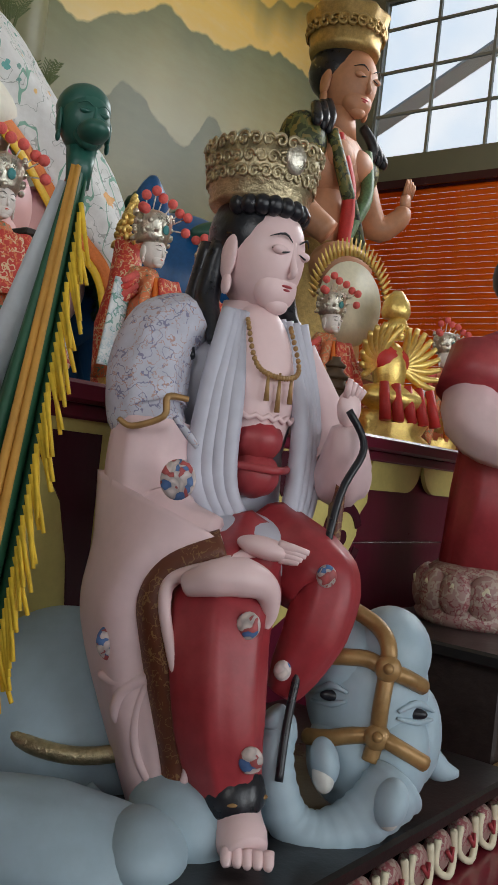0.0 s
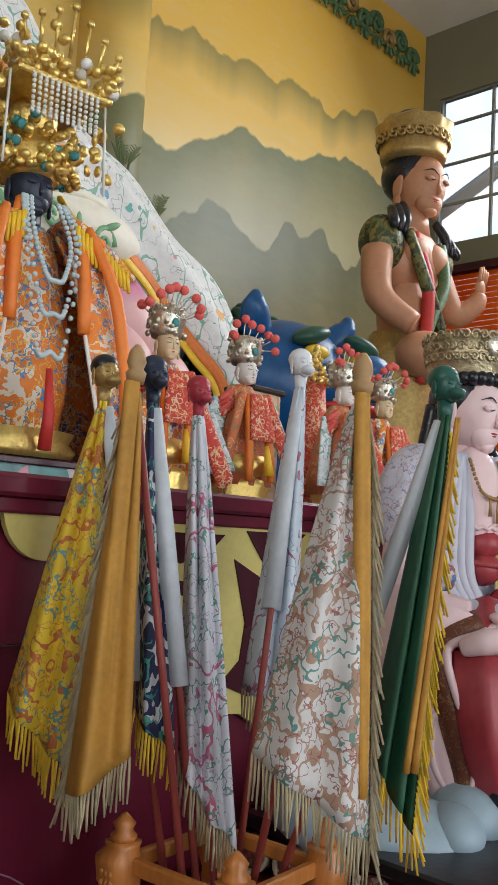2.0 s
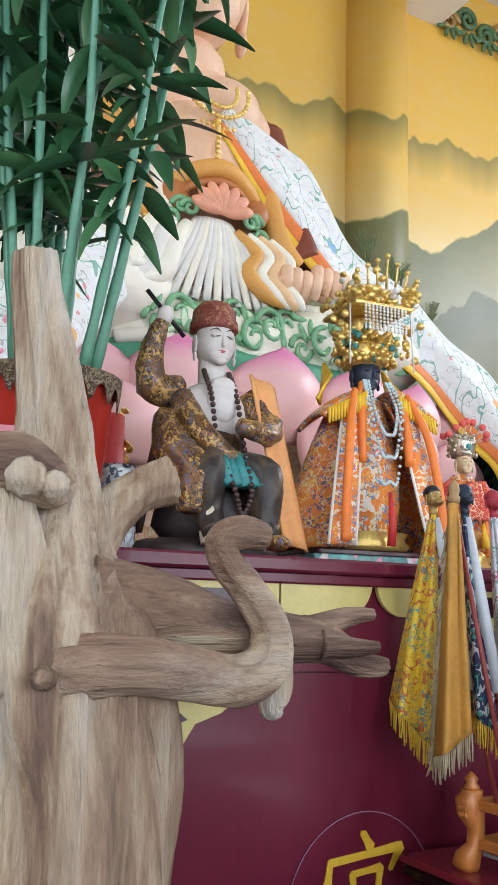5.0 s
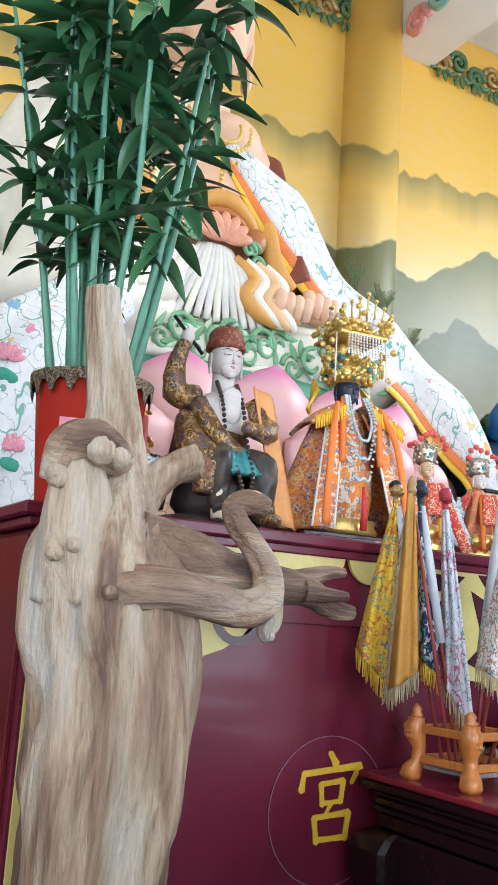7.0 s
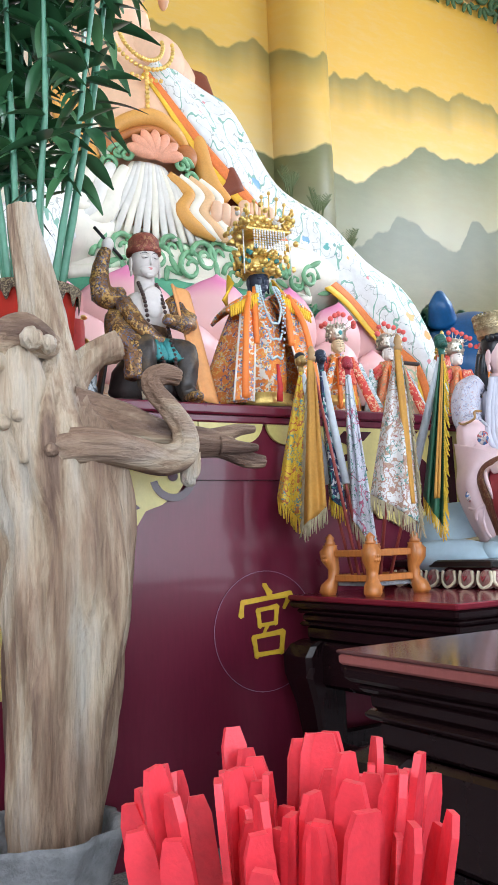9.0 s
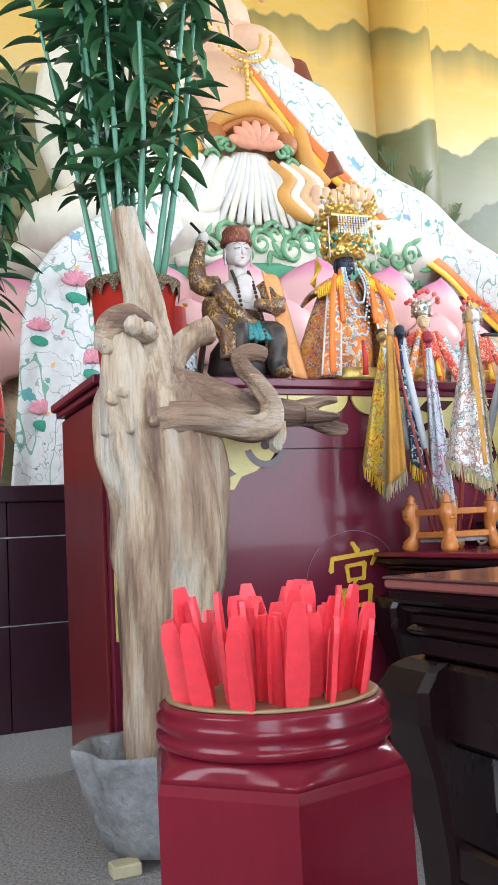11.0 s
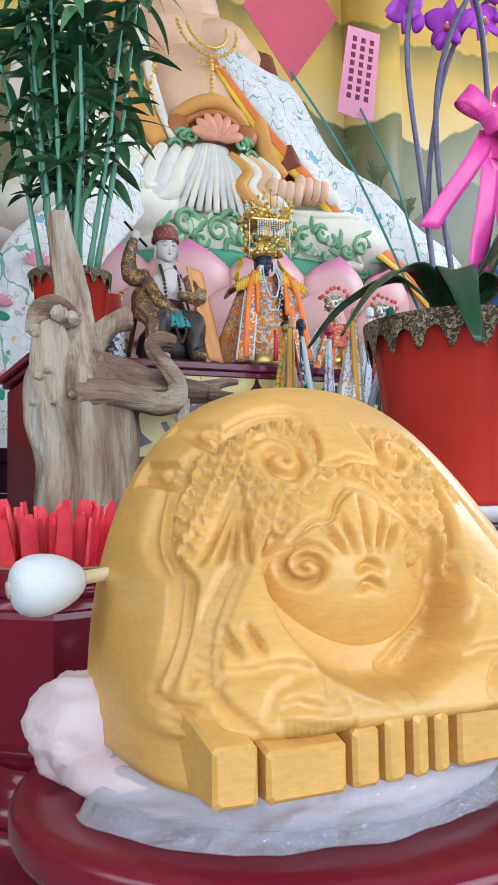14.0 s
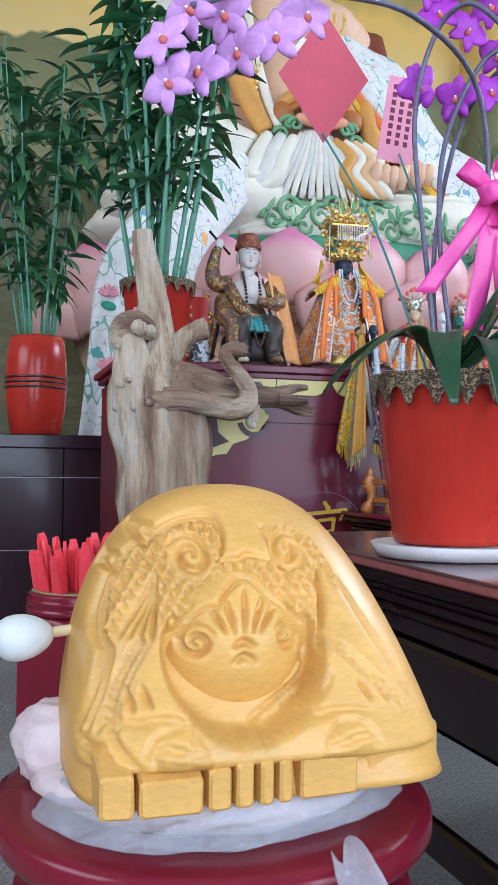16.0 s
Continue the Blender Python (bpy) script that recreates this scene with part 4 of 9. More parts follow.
# rows of short scallops along the bodies, and combed lashes under the eyes
for k in range(15):
    u = k / 14
    x, z = -0.132 - 0.036 * math.sin(u * 1.5), 0.158 - 0.078 * u
    body_cut.cut([(x - 0.009, z - 0.006), (x - 0.004, z - 0.001), (x + 0.004, z), (x + 0.009, z - 0.004)], 0.0024, 0.0050)
for k in range(13):
    u = k / 12
    x, z = 0.088 + 0.066 * u, 0.146 - 0.058 * u
    body_cut.cut([(x - 0.004, z - 0.004), (x, z + 0.001), (x + 0.006, z + 0.001)], 0.0022, 0.0050)
for cx, cz, f in ((-0.104, 0.060, 1), (0.086, 0.058, -1)):
    for ln in ([(-0.031, -0.003), (-0.018, 0.013), (0.003, 0.019), (0.022, 0.011), (0.031, -0.004)], [(-0.031, -0.004), (-0.011, 0.003), (0.007, -0.001), (0.031, -0.006)]):
        body_cut.cut(curve2([(cx + f * x, cz + z) for x, z in ln]), 0.0028, 0.0055)
    body_cut.cut(spiral(cx + f * 0.017, cz + 0.007, 0.0050, 1, 1.0), 0.0018, 0.0035)
    for k in range(11):
        x = cx + f * (-0.022 + 0.0056 * k)
        z = cz - 0.008 - 0.0007 * k
        body_cut.cut([(x, z), (x + f * 0.001, z - 0.005), (x + f * 0.004, z - 0.011)], 0.0019, 0.0045)
FIELDS = (CREST + [(0.030, 0.238), (0.046, 0.228), (0.072, 0.236), (0.082, 0.222), (0.078, 0.190), (0.056, 0.168)] + SHELL[::-1] + [(-0.112, 0.196), (-0.110, 0.222), (-0.132, 0.196), (-0.152, 0.160), (-0.164, 0.160), (-0.163, 0.180), (-0.154, 0.205)],
          [(0.084, 0.262), (0.056, 0.274), (0.020, 0.276), (0.030, 0.262), (0.060, 0.244), (0.080, 0.228), (0.100, 0.200), (0.106, 0.215)])


def inside_of(poly, x, z):
    odd = False
    for (xa, za), (xb, zb) in zip(poly, poly[1:] + poly[:1]):
        if (za > z) != (zb > z) and x < (xb - xa) * (z - za) / (zb - za) + xa:
            odd = not odd
    return odd


def scaled(x, z):
    return any(inside_of(p, x, z) for p in FIELDS) and (x + 0.068) ** 2 + (z - 0.245) ** 2 > 0.026 ** 2 and (x - 0.047) ** 2 + (z - 0.25) ** 2 > 0.019 ** 2


body_cut.fields.append((scaled, 0.0135, 0.0105, 0.0085))
body_cut.done()
BX0, BZ0 = -0.020, 0.145


def swell(x, h):
    """How far the front stands out or is hollowed: the snouts, the hollow round the ball, the step over the claws."""
    out = 0.011 * math.exp(-((x + 0.102) / 0.045) ** 2 - ((h - 0.060) / 0.026) ** 2) + 0.011 * math.exp(-((x - 0.086) / 0.045) ** 2 - ((h - 0.060) / 0.026) ** 2)
    d = math.hypot((x - BX0) / 0.092, (h - BZ0) / 0.088)
    if d < 1 and h < 0.19:
        out -= 0.045 * min(1.0, (1 - d) / 0.10) * min(1.0, (0.19 - h) / 0.05)
    if h < 0.042:
        out -= 0.030 * min(1.0, (0.042 - h) / 0.010)
    return out


rs = []
for i in range(151):
    t = math.pi / 2 * i / 150
    h = FC * math.sin(t) ** (2 / FP)
    k = max(math.cos(t) ** (2 / FP), 0.002)
    ring = []
    for j in range(360):
        a = math.pi + math.pi * j / 300 if j < 300 else math.pi * (j - 300) / 60
        ca, sa = math.cos(a), math.sin(a)
        qx = 2.3 + 3.6 * (1 - h / FC) ** 2.2 if sa < 0 else FP
        m = (abs(ca) ** qx + abs(sa) ** qx) ** (-1 / qx)
        x = FA * k * m * ca * (1 + (0.17 * (1 - h / FC) ** 1.3 if ca > 0 else 0.0))
        deep = FB * k + (0.09 * (1 - h / FC) ** 1.2 if sa < 0 else -0.02 * (1 - h / FC))
        p = Vector((x, deep * m * sa, h))
        if sa < 0 and i < 148:
            nrm = Vector((ca * abs(ca) ** 0.4 / FA, sa * abs(sa) ** 0.4 / FB, 0.8 + 4.0 * (h / FC) ** 2)).normalized()
            p += nrm * body_cut(p.x, p.z)
            p.y -= swell(p.x, h) * abs(sa) ** 0.5
        ring.append((FX + p.x, FY + p.y, FZ + p.z))
    rs.append(ring)
fb = Geo().rings(rs, 0, True)
part("body", fb, M_TAN, fish)

ball_cut = Carving()
for x, z, r, f in ((-0.053, 0.010, 0.020, 1), (0.053, 0.014, 0.018, -1)):
    ball_cut.cut(spiral(x, z, r, f, 1.7), 0.0036, 0.0065)
for k, (xa, xb, za) in enumerate(((-0.036, -0.022, 0.046), (-0.020, -0.012, 0.056), (0.004, -0.001, 0.066), (0.024, 0.008, 0.057), (0.040, 0.017, 0.050))):
    ball_cut.cut([(xa + (xb - xa) * q / 7, za + (0.022 - za) * q / 7) for q in range(8)], 0.0032, 0.0065)
for z in (0.010, -0.006):
    ball_cut.cut(curve2([(-0.013, z - 0.005), (-0.002, z + 0.002), (0.010, z - 0.005)]), 0.0036, 0.0060)
ball_cut.cut(curve2([(x - BX0, z - BZ0 - 0.004) for x, z in SHELL[2:-1]]), 0.0030, 0.0060)
ball_cut.done()
BR = (0.090, 0.084, 0.092)
part("ball", Geo().ell((FX + BX0, -1.772, FZ + BZ0), BR, 0, (0, 0, 0), 220, 120, lambda d: 1 + (ball_cut(d.x * BR[0], d.z * BR[2]) / 0.08 if d.y < -0.1 else 0)), M_TAN, fish, "smooth round ball held by the carved fish")


def claw_mesh(w, top, d, skew=0.0):
    """A square-cut toe: upright front, top sloping up into the body, crisp edges."""
    g, e, rings = Geo(), 0.003, []
    for y, k, lift in ((0.060, 0.0, 0.020), (0.010, 0.0, 0.012), (-d + e, 0.0, 0.0), (-d, e, -e)):
        x0, x1, z0, z1 = -w / 2 + k + skew * (y + d), w / 2 - k + skew * (y + d) * 0.4, k, top + lift
        rings.append([(x0 + e, y, z0), (x1 - e, y, z0), (x1, y, z0 + e), (x1, y, z1 - e), (x1 - e, y, z1), (x0 + e, y, z1), (x0, y, z1 - e), (x0, y, z0 + e)])
    return g.rings(rings, 0, False)


for x0, x1, yf, top, turn, skew in ((-0.178, -0.145, -1.902, 0.042, -4, -0.10), (-0.142, -0.078, -1.906, 0.036, 0, 0), (-0.074, -0.050, -1.904, 0.042, 4, 0), (-0.046, -0.027, -1.903, 0.046, 6, 0), (-0.021, -0.006, -1.902, 0.046, 8, 0),
                                (-0.001, 0.014, -1.900, 0.046, 10, 0), (0.026, 0.092, -1.895, 0.046, 4, 0), (0.104, 0.158, -1.876, 0.052, 12, 0), (0.170, 0.210, -1.846, 0.052, 26, 0.1)):
    part("claw", claw_mesh(x1 - x0, top, 0.030, skew), M_TAN, fish, m=pose(FX + (x0 + x1) / 2, yf + 0.030, 0.641, 0, 0, turn))
# mallet, its head beside the drum
mal = thing("drum_mallet", None, None, "white egg-shaped mallet head on a pale wooden handle", "mallet")
M_WHITE_HEAD = pm("white_felted_head", (0.64, 0.66, 0.65), 0.5, 0, 0.06, 14, 0.25, 90)
part("head", Geo().lathe([(0.004, -0.0365), (0.010, -0.0360), (0.017, -0.0335), (0.023, -0.0285), (0.0265, -0.021), (0.0278, -0.013), (0.0275, -0.005), (0.0258, 0.004), (0.0225, 0.013), (0.018, 0.021), (0.013, 0.027), (0.008, 0.0305)], 40, 0, xf=look((-1.424, -1.668, 0.780), (-1.30, -1.665, 0.792)) @ pose(0, 0, 0, 180, 0, 0)), M_WHITE_HEAD, mal)
part("handle", Geo().tube([(-1.400, -1.667, 0.783), (-1.30, -1.664, 0.793)], 0.0065, 12, 0), pm("pale_handle_wood", (0.66, 0.50, 0.26), 0.5), mal)
part("peg", Geo().lathe([(0.0075, 0), (0.0075, 0.004)], 14, 0, xf=look((-1.4625, -1.669, 0.776), (-1.30, -1.665, 0.792)) @ pose(0, 0, 0, 180, 0, 0)), pm("pale_peg_wood", (0.46, 0.40, 0.31), 0.6), mal)


# ---- driftwood stump ----
def bark(p, a, i):
    n1 = noise.noise(Vector((math.cos(a) * 1.7, math.sin(a) * 1.7, p.z * 2.2)))
    n2 = noise.noise(Vector((math.cos(a) * 6, math.sin(a) * 6, p.z * 4 + p.x * 4)))
    n3 = noise.noise(Vector((math.cos(a) * 15, math.sin(a) * 15, p.z * 5 + p.x * 6)))
    n4 = abs(noise.noise(Vector((math.cos(a) * 9 + 4, math.sin(a) * 9, p.z * 1.3))))
    return 1 + 0.22 * n1 + 0.12 * n2 + 0.07 * n3 - 0.15 * max(0.0, 0.16 - n4) / 0.16


stump = thing("driftwood_stump", None, None, "tall weathered driftwood stump with reaching bare branches", "driftwood")
tr = Geo()
tr.tube([(-0.82, 0.74, 0.02), (-0.82, 0.74, 0.20), (-0.80, 0.74, 0.50), (-0.775, 0.75, 0.80), (-0.765, 0.75, 1.05), (-0.80, 0.75, 1.20), (-0.825, 0.76, 1.32), (-0.815, 0.77, 1.43), (-0.800, 0.79, 1.56), (-0.808, 0.80, 1.68), (-0.830, 0.81, 1.80), (-0.848, 0.82, 1.90), (-0.855, 0.82, 1.965)],
        [0.11, 0.115, 0.145, 0.168, 0.176, 0.178, 0.158, 0.120, 0.084, 0.062, 0.050, 0.042, 0.038], 64, 0, None, bark, 7)
part("trunk", tr, M_DRIFT, stump)
for pts, rad in (
        ([(-0.88, 0.72, 1.24), (-0.910, 0.69, 1.37), (-0.920, 0.675, 1.47), (-0.920, 0.665, 1.53)], [0.10, 0.082, 0.064, 0.044]),
        ([(-0.980, 0.675, 1.462), (-0.960, 0.655, 1.530), (-0.915, 0.645, 1.550), (-0.850, 0.655, 1.525), (-0.815, 0.67, 1.530)], [0.028, 0.048, 0.054, 0.042, 0.022]),
        ([(-0.765, 0.78, 1.41), (-0.705, 0.78, 1.495), (-0.648, 0.78, 1.545), (-0.592, 0.78, 1.567)], [0.062, 0.048, 0.043, 0.050]),
        ([(-0.84, 0.70, 1.20), (-0.825, 0.63, 1.245), (-0.725, 0.60, 1.256), (-0.612, 0.62, 1.238), (-0.508, 0.65, 1.224), (-0.446, 0.66, 1.252), (-0.441, 0.665, 1.313), (-0.482, 0.67, 1.375), (-0.524, 0.675, 1.422), (-0.529, 0.68, 1.458), (-0.490, 0.68, 1.476), (-0.443, 0.68, 1.468)], [0.060, 0.050, 0.042, 0.040, 0.041, 0.040, 0.035, 0.032, 0.031, 0.031, 0.030, 0.024]),
        ([(-0.77, 0.74, 1.34), (-0.63, 0.75, 1.335), (-0.499, 0.76, 1.303), (-0.369, 0.76, 1.292), (-0.267, 0.76, 1.283), (-0.176, 0.76, 1.243), (-0.113, 0.76, 1.236)], [0.100, 0.072, 0.058, 0.047, 0.037, 0.025, 0.016]),
        ([(-0.31, 0.76, 1.300), (-0.25, 0.76, 1.320), (-0.199, 0.76, 1.334), (-0.145, 0.76, 1.338)], [0.032, 0.024, 0.018, 0.011]),
        ([(-0.285, 0.74, 1.280), (-0.22, 0.73, 1.276), (-0.155, 0.73, 1.276)], [0.028, 0.018, 0.010]),
        ([(-0.420, 0.69, 1.245), (-0.412, 0.69, 1.205), (-0.420, 0.69, 1.174), (-0.400, 0.69, 1.166)], [0.036, 0.028, 0.020, 0.011])):
    level = abs(pts[0][0] - pts[-1][0]) > 1.2 * abs(pts[0][2] - pts[-1][2])
    part("branch", Geo().tube(pts, rad, 30, 0, None, bark, 7), M_DRIFT_X if level else M_DRIFT, stump)
for x, y, z, r in ((-0.965, 0.645, 1.315, 0.022), (-0.935, 0.620, 1.330, 0.018), (-0.900, 0.610, 1.530, 0.034), (-0.855, 0.615, 1.520, 0.026), (-0.975, 0.645, 1.470, 0.028), (-0.86, 0.585, 1.24, 0.020)):
    part("knot", Geo().ell((x, y, z), (r, r * 0.8, r * 0.9), 0, (10, 20, 30), 22, 14, lambda d: 1 + 0.25 * noise.noise(d * 2.5 + Vector((x * 9, 0, z * 7)))), M_DRIFT, stump)
# hollow grey root bowl in which it stands
base = thing("root_bowl", None, None, "rough grey hollow root bowl holding the stump", "planter")


def rough_bowl(a, z):
    return 1 + 0.16 * noise.noise(Vector((2 * math.cos(a), 2 * math.sin(a), z * 5))) + 0.05 * noise.noise(Vector((7 * math.cos(a), 7 * math.sin(a), z * 20)))


part("bowl", Geo().lathe([(0.09, 0.02), (0.13, 0.03), (0.16, 0.10), (0.19, 0.20), (0.215, 0.29), (0.22, 0.315), (0.20, 0.31), (0.17, 0.22), (0.12, 0.12), (0.05, 0.10)], 60, 0, (-0.88, 0.66, 0), 1.0, 0.9, wob=rough_bowl), M_GREY_STONE, base)
M_BLOCK = pm("block_wood", (0.45, 0.40, 0.25), 0.7)
for k, (x, y) in enumerate(((-1.0, 0.56), (-0.78, 0.56), (-0.88, 0.78))):
    part("foot_block", Geo().box(x - 0.04, y - 0.03, 0.0, x + 0.04, y + 0.03, 0.035, 0, 0.004), M_BLOCK, base)


# ---- statues: shared forms ----
def merge(g, s, xf):
    n = len(g.v)
    g.v += [tuple(xf @ Vector(p)) for p in s.v]
    g.f += [tuple(i + n for i in f) for f in s.f]
    g.m += s.m
    g.s += s.s


def head(g, c, h, skin, dark, lip, xf=None, white=None):
    """A calm carved face that looks along -y; h is the height of the head."""
    s = Geo()
    s.ell((0, 0, 0), (0.37 * h, 0.42 * h, 0.5 * h), skin, (0, 0, 0), 28, 18, lambda d: 1 - 0.10 * max(0, -d.z) * (1 - abs(d.y)) + 0.03 * max(0, -d.y) * max(0, -d.z))
    s.ell((0, -0.24 * h, -0.24 * h), (0.235 * h, 0.165 * h, 0.20 * h), skin, (0, 0, 0), 24, 14)
    s.ell((0, -0.29 * h, -0.375 * h), (0.13 * h, 0.095 * h, 0.085 * h), skin, (0, 0, 0), 20, 12)
    s.tube([(0, -0.385 * h, 0.14 * h), (0, -0.415 * h, -0.02 * h), (0, -0.450 * h, -0.105 * h), (0, -0.405 * h, -0.14 * h)], [0.024 * h, 0.030 * h, 0.040 * h, 0.024 * h], 12, skin, None, None, 3)
    for k in (-1, 1):
        s.tube([(k * 0.06 * h, -0.418 * h, 0.055 * h), (k * 0.14 * h, -0.415 * h, 0.035 * h), (k * 0.235 * h, -0.365 * h, 0.055 * h)], [0.004 * h, 0.010 * h, 0.004 * h], 6, dark, None, None, 3)
        s.ell((k * 0.145 * h, -0.375 * h, 0.055 * h), (0.085 * h, 0.05 * h, 0.042 * h), skin)
        s.tube([(k * 0.045 * h, -0.413 * h, 0.135 * h), (k * 0.14 * h, -0.403 * h, 0.185 * h), (k * 0.25 * h, -0.33 * h, 0.145 * h)], [0.004 * h, 0.011 * h, 0.003 * h], 6, dark, None, None, 3)
        s.ell((k * 0.385 * h, 0.02 * h, -0.05 * h), (0.04 * h, 0.10 * h, 0.20 * h), skin)
        s.ell((k * 0.385 * h, -0.01 * h, -0.28 * h), (0.035 * h, 0.06 * h, 0.09 * h), skin)
    s.ell((0, -0.392 * h, -0.222 * h), (0.070 * h, 0.022 * h, 0.015 * h), lip)
    s.ell((0, -0.388 * h, -0.250 * h), (0.052 * h, 0.022 * h, 0.016 * h), lip)
    merge(g, s, Matrix.Translation(c) @ (xf or Matrix.Identity(4)))


def folds(k, amp, seed=0.0):
    return lambda a, z: 1 + amp * math.sin(k * a + 2.2 * math.sin(z * 9 + seed)) + amp * 0.6 * math.sin((k * 2 + 1) * a + seed)


M_PEACH = pm("peach_statue_skin", (0.80, 0.52, 0.34), 0.5, 0, 0.10, 2, 0.05, 20)
M_PALE = pm("pale_pink_statue_skin", (0.82, 0.60, 0.60), 0.38, 0, 0.05, 6, 0.05, 40)
M_TERRA = pm("terracotta_statue_skin", (0.55, 0.26, 0.14), 0.45, 0, 0.14, 3, 0.08, 20)
M_HAIR = pm("black_statue_hair", (0.012, 0.013, 0.018), 0.3, 0, 0.2, 30, 0.4, 60)
M_LIP = pm("red_statue_lip", (0.55, 0.06, 0.07), 0.35)
M_NAVY = pm("navy_black_face", (0.018, 0.026, 0.050), 0.4, 0, 0.2, 12, 0.1, 50)
M_ROBE_PLAIN = pm("ivory_robe", (0.85, 0.81, 0.68), 0.6, 0, 0.08, 1.5, 0.2, 12, dist=0.02)
M_SASH = embroid("orange_sash_paint", (0.80, 0.57, 0.38), ((5.5, 0.022, (0.70, 0.36, 0.16)), (8.0, 0.018, (0.64, 0.32, 0.16)), (6.5, 0.012, (0.34, 0.48, 0.30))), 0.55, 0.4, 3)
M_OCHRE = pm("ochre_robe", (0.72, 0.36, 0.08), 0.55, 0, 0.15, 2)
M_SCROLL_G = pm("green_scroll_paint", (0.20, 0.42, 0.22), 0.5, 0, 0.3, 6, 0.1, 30)
M_SCROLL_P = pm("pale_green_scroll_paint", (0.55, 0.68, 0.48), 0.5, 0, 0.25, 6, 0.1, 30)
M_LOTUS_P = pm("salmon_lotus_paint", (0.80, 0.36, 0.22), 0.5, 0, 0.2, 5)
M_RUST = pm("rust_belt_paint", (0.46, 0.16, 0.04), 0.5, 0, 0.2, 4)
M_SKIRT = pm("pale_grey_skirt_paint", (0.74, 0.72, 0.66), 0.55, 0, 0.12, 3, 0.2, 14, dist=0.02)
M_APRICOT = pm("apricot_fold_paint", (0.78, 0.50, 0.26), 0.55, 0, 0.15, 3)
M_BROWN = pm("brown_red_robe", (0.22, 0.05, 0.02), 0.55, 0, 0.2, 3)
M_ORANGE = pm("orange_satin", (0.84, 0.22, 0.03), 0.5, 0, 0.12, 10, 0.3, 60)
M_YELLOW = pm("yellow_satin", (0.84, 0.52, 0.03), 0.5, 0, 0.14, 12, 0.4, 60)
M_RED = pm("red_satin", (0.55, 0.035, 0.030), 0.5, 0, 0.18, 12, 0.3, 60)

# ---- great seated statue with its cloth and lotus seat ----
g = Geo()
LAP = (((1.60, 5.75, 3.30), (2.15, 1.05, 0.44)), ((0.55, 5.35, 3.48), (1.0, 0.75, 0.42)), ((2.70, 5.35, 3.40), (1.0, 0.72, 0.38)))


def lap_y(x, z):
    """The front of the lap at x and z."""
    best = 5.2
    for (cx, cy, cz), (a, b2, c) in LAP:
        q = 1 - ((x - cx) / a) ** 2 - ((z - cz) / c) ** 2
        if q > 0:
            best = min(best, cy - b2 * math.sqrt(q))
    return best


for c, r in LAP:
    g.ell(c, r, 3, (0, 0, 0), 64, 22, lambda d: 1 + 0.025 * noise.noise(d * 6))
# green scrolls painted in relief over the lap, with a rolled hem
rnd = random.Random(17)
for k in range(15):
    x = 1.02 + 0.148 * k
    z = 3.36 + 0.09 * math.sin(k * 2.1) - 0.018 * abs(k - 6)
    y = lap_y(x, z) - 0.005
    scroll(g, (x, y, z), rnd.uniform(0.10, 0.15), 1.5, 0.026, 1, 1 if k % 2 else -1, (1, 0.25, 0), (0, 0, 1), 6)
    for q in range(3):
        a = rnd.uniform(0, 6.28)
        px, pz = x + 0.15 * math.cos(a), z + 0.13 * math.sin(a)
        g.ell((px, lap_y(px, pz) - 0.004, pz), (0.085, 0.016, 0.026), 1 if q else 12, (0, -math.degrees(a) + 40, 0), 10, 6)
for z0, m, r in ((3.13, 3, 0.055), (3.60, 3, 0.035)):
    g.tube([(0.75 + 0.19 * k, lap_y(0.75 + 0.19 * k, z0 + 0.03 * math.sin(k * 1.2)) - 0.01, z0 + 0.03 * math.sin(k * 1.2)) for k in range(13)], r, 10, m, None, None, 3)
# belly, chest, neck, head
g.ell((1.50, 5.78, 4.60), (0.80, 0.86, 0.92), 0, (0, 0, 0), 44, 24)
g.ell((1.50, 5.85, 5.40), (0.98, 0.60, 0.55), 0, (0, 0, 0), 40, 18)
g.ell((1.50, 5.72, 5.85), (0.42, 0.40, 0.30), 0)
for x, z in ((1.22, 5.40), (1.80, 5.45)):
    g.ell((x, 5.42, z), (0.34, 0.24, 0.25), 0)
head(g, (1.53, 5.62, 6.62), 1.35, 0, 5, 6)
g.ell((1.53, 5.72, 6.77), (0.53, 0.60, 0.62), 5)
# ivory sleeve on one arm, with an orange collar edge, and a brown sleeve on the other
g.tube([(0.52, 5.75, 5.55), (0.22, 5.50, 4.75), (0.25, 5.20, 4.05), (0.78, 4.92, 3.72)], [0.42, 0.46, 0.44, 0.34], 32, 3, None, lambda p, a, i: 1 + 0.05 * math.sin(7 * a + p.z * 4), 6)
g.tube([(0.72, 5.35, 5.65), (0.72, 5.05, 5.0), (0.80, 4.95, 4.5), (0.98, 4.88, 4.1)], [0.09, 0.11, 0.11, 0.08], 16, 4, None, None, 6)
g.tube([(0.88, 5.28, 5.65), (0.88, 5.00, 5.0), (0.98, 4.92, 4.5), (1.10, 4.86, 4.15)], [0.04, 0.05, 0.05, 0.04], 12, 3, None, None, 6)
g.tube([(2.30, 5.90, 5.45), (2.34, 5.55, 4.80), (2.28, 5.20, 4.35), (2.38, 5.02, 4.00)], [0.34, 0.32, 0.28, 0.20], 28, 8, None, lambda p, a, i: 1 + 0.06 * math.sin(7 * a + p.z * 4), 6)
g.tube([(2.05, 5.20, 4.95), (2.02, 4.98, 4.50), (2.06, 4.90, 4.15), (2.22, 4.84, 3.95)], [0.06, 0.08, 0.09, 0.05], 14, 4, None, None, 6)
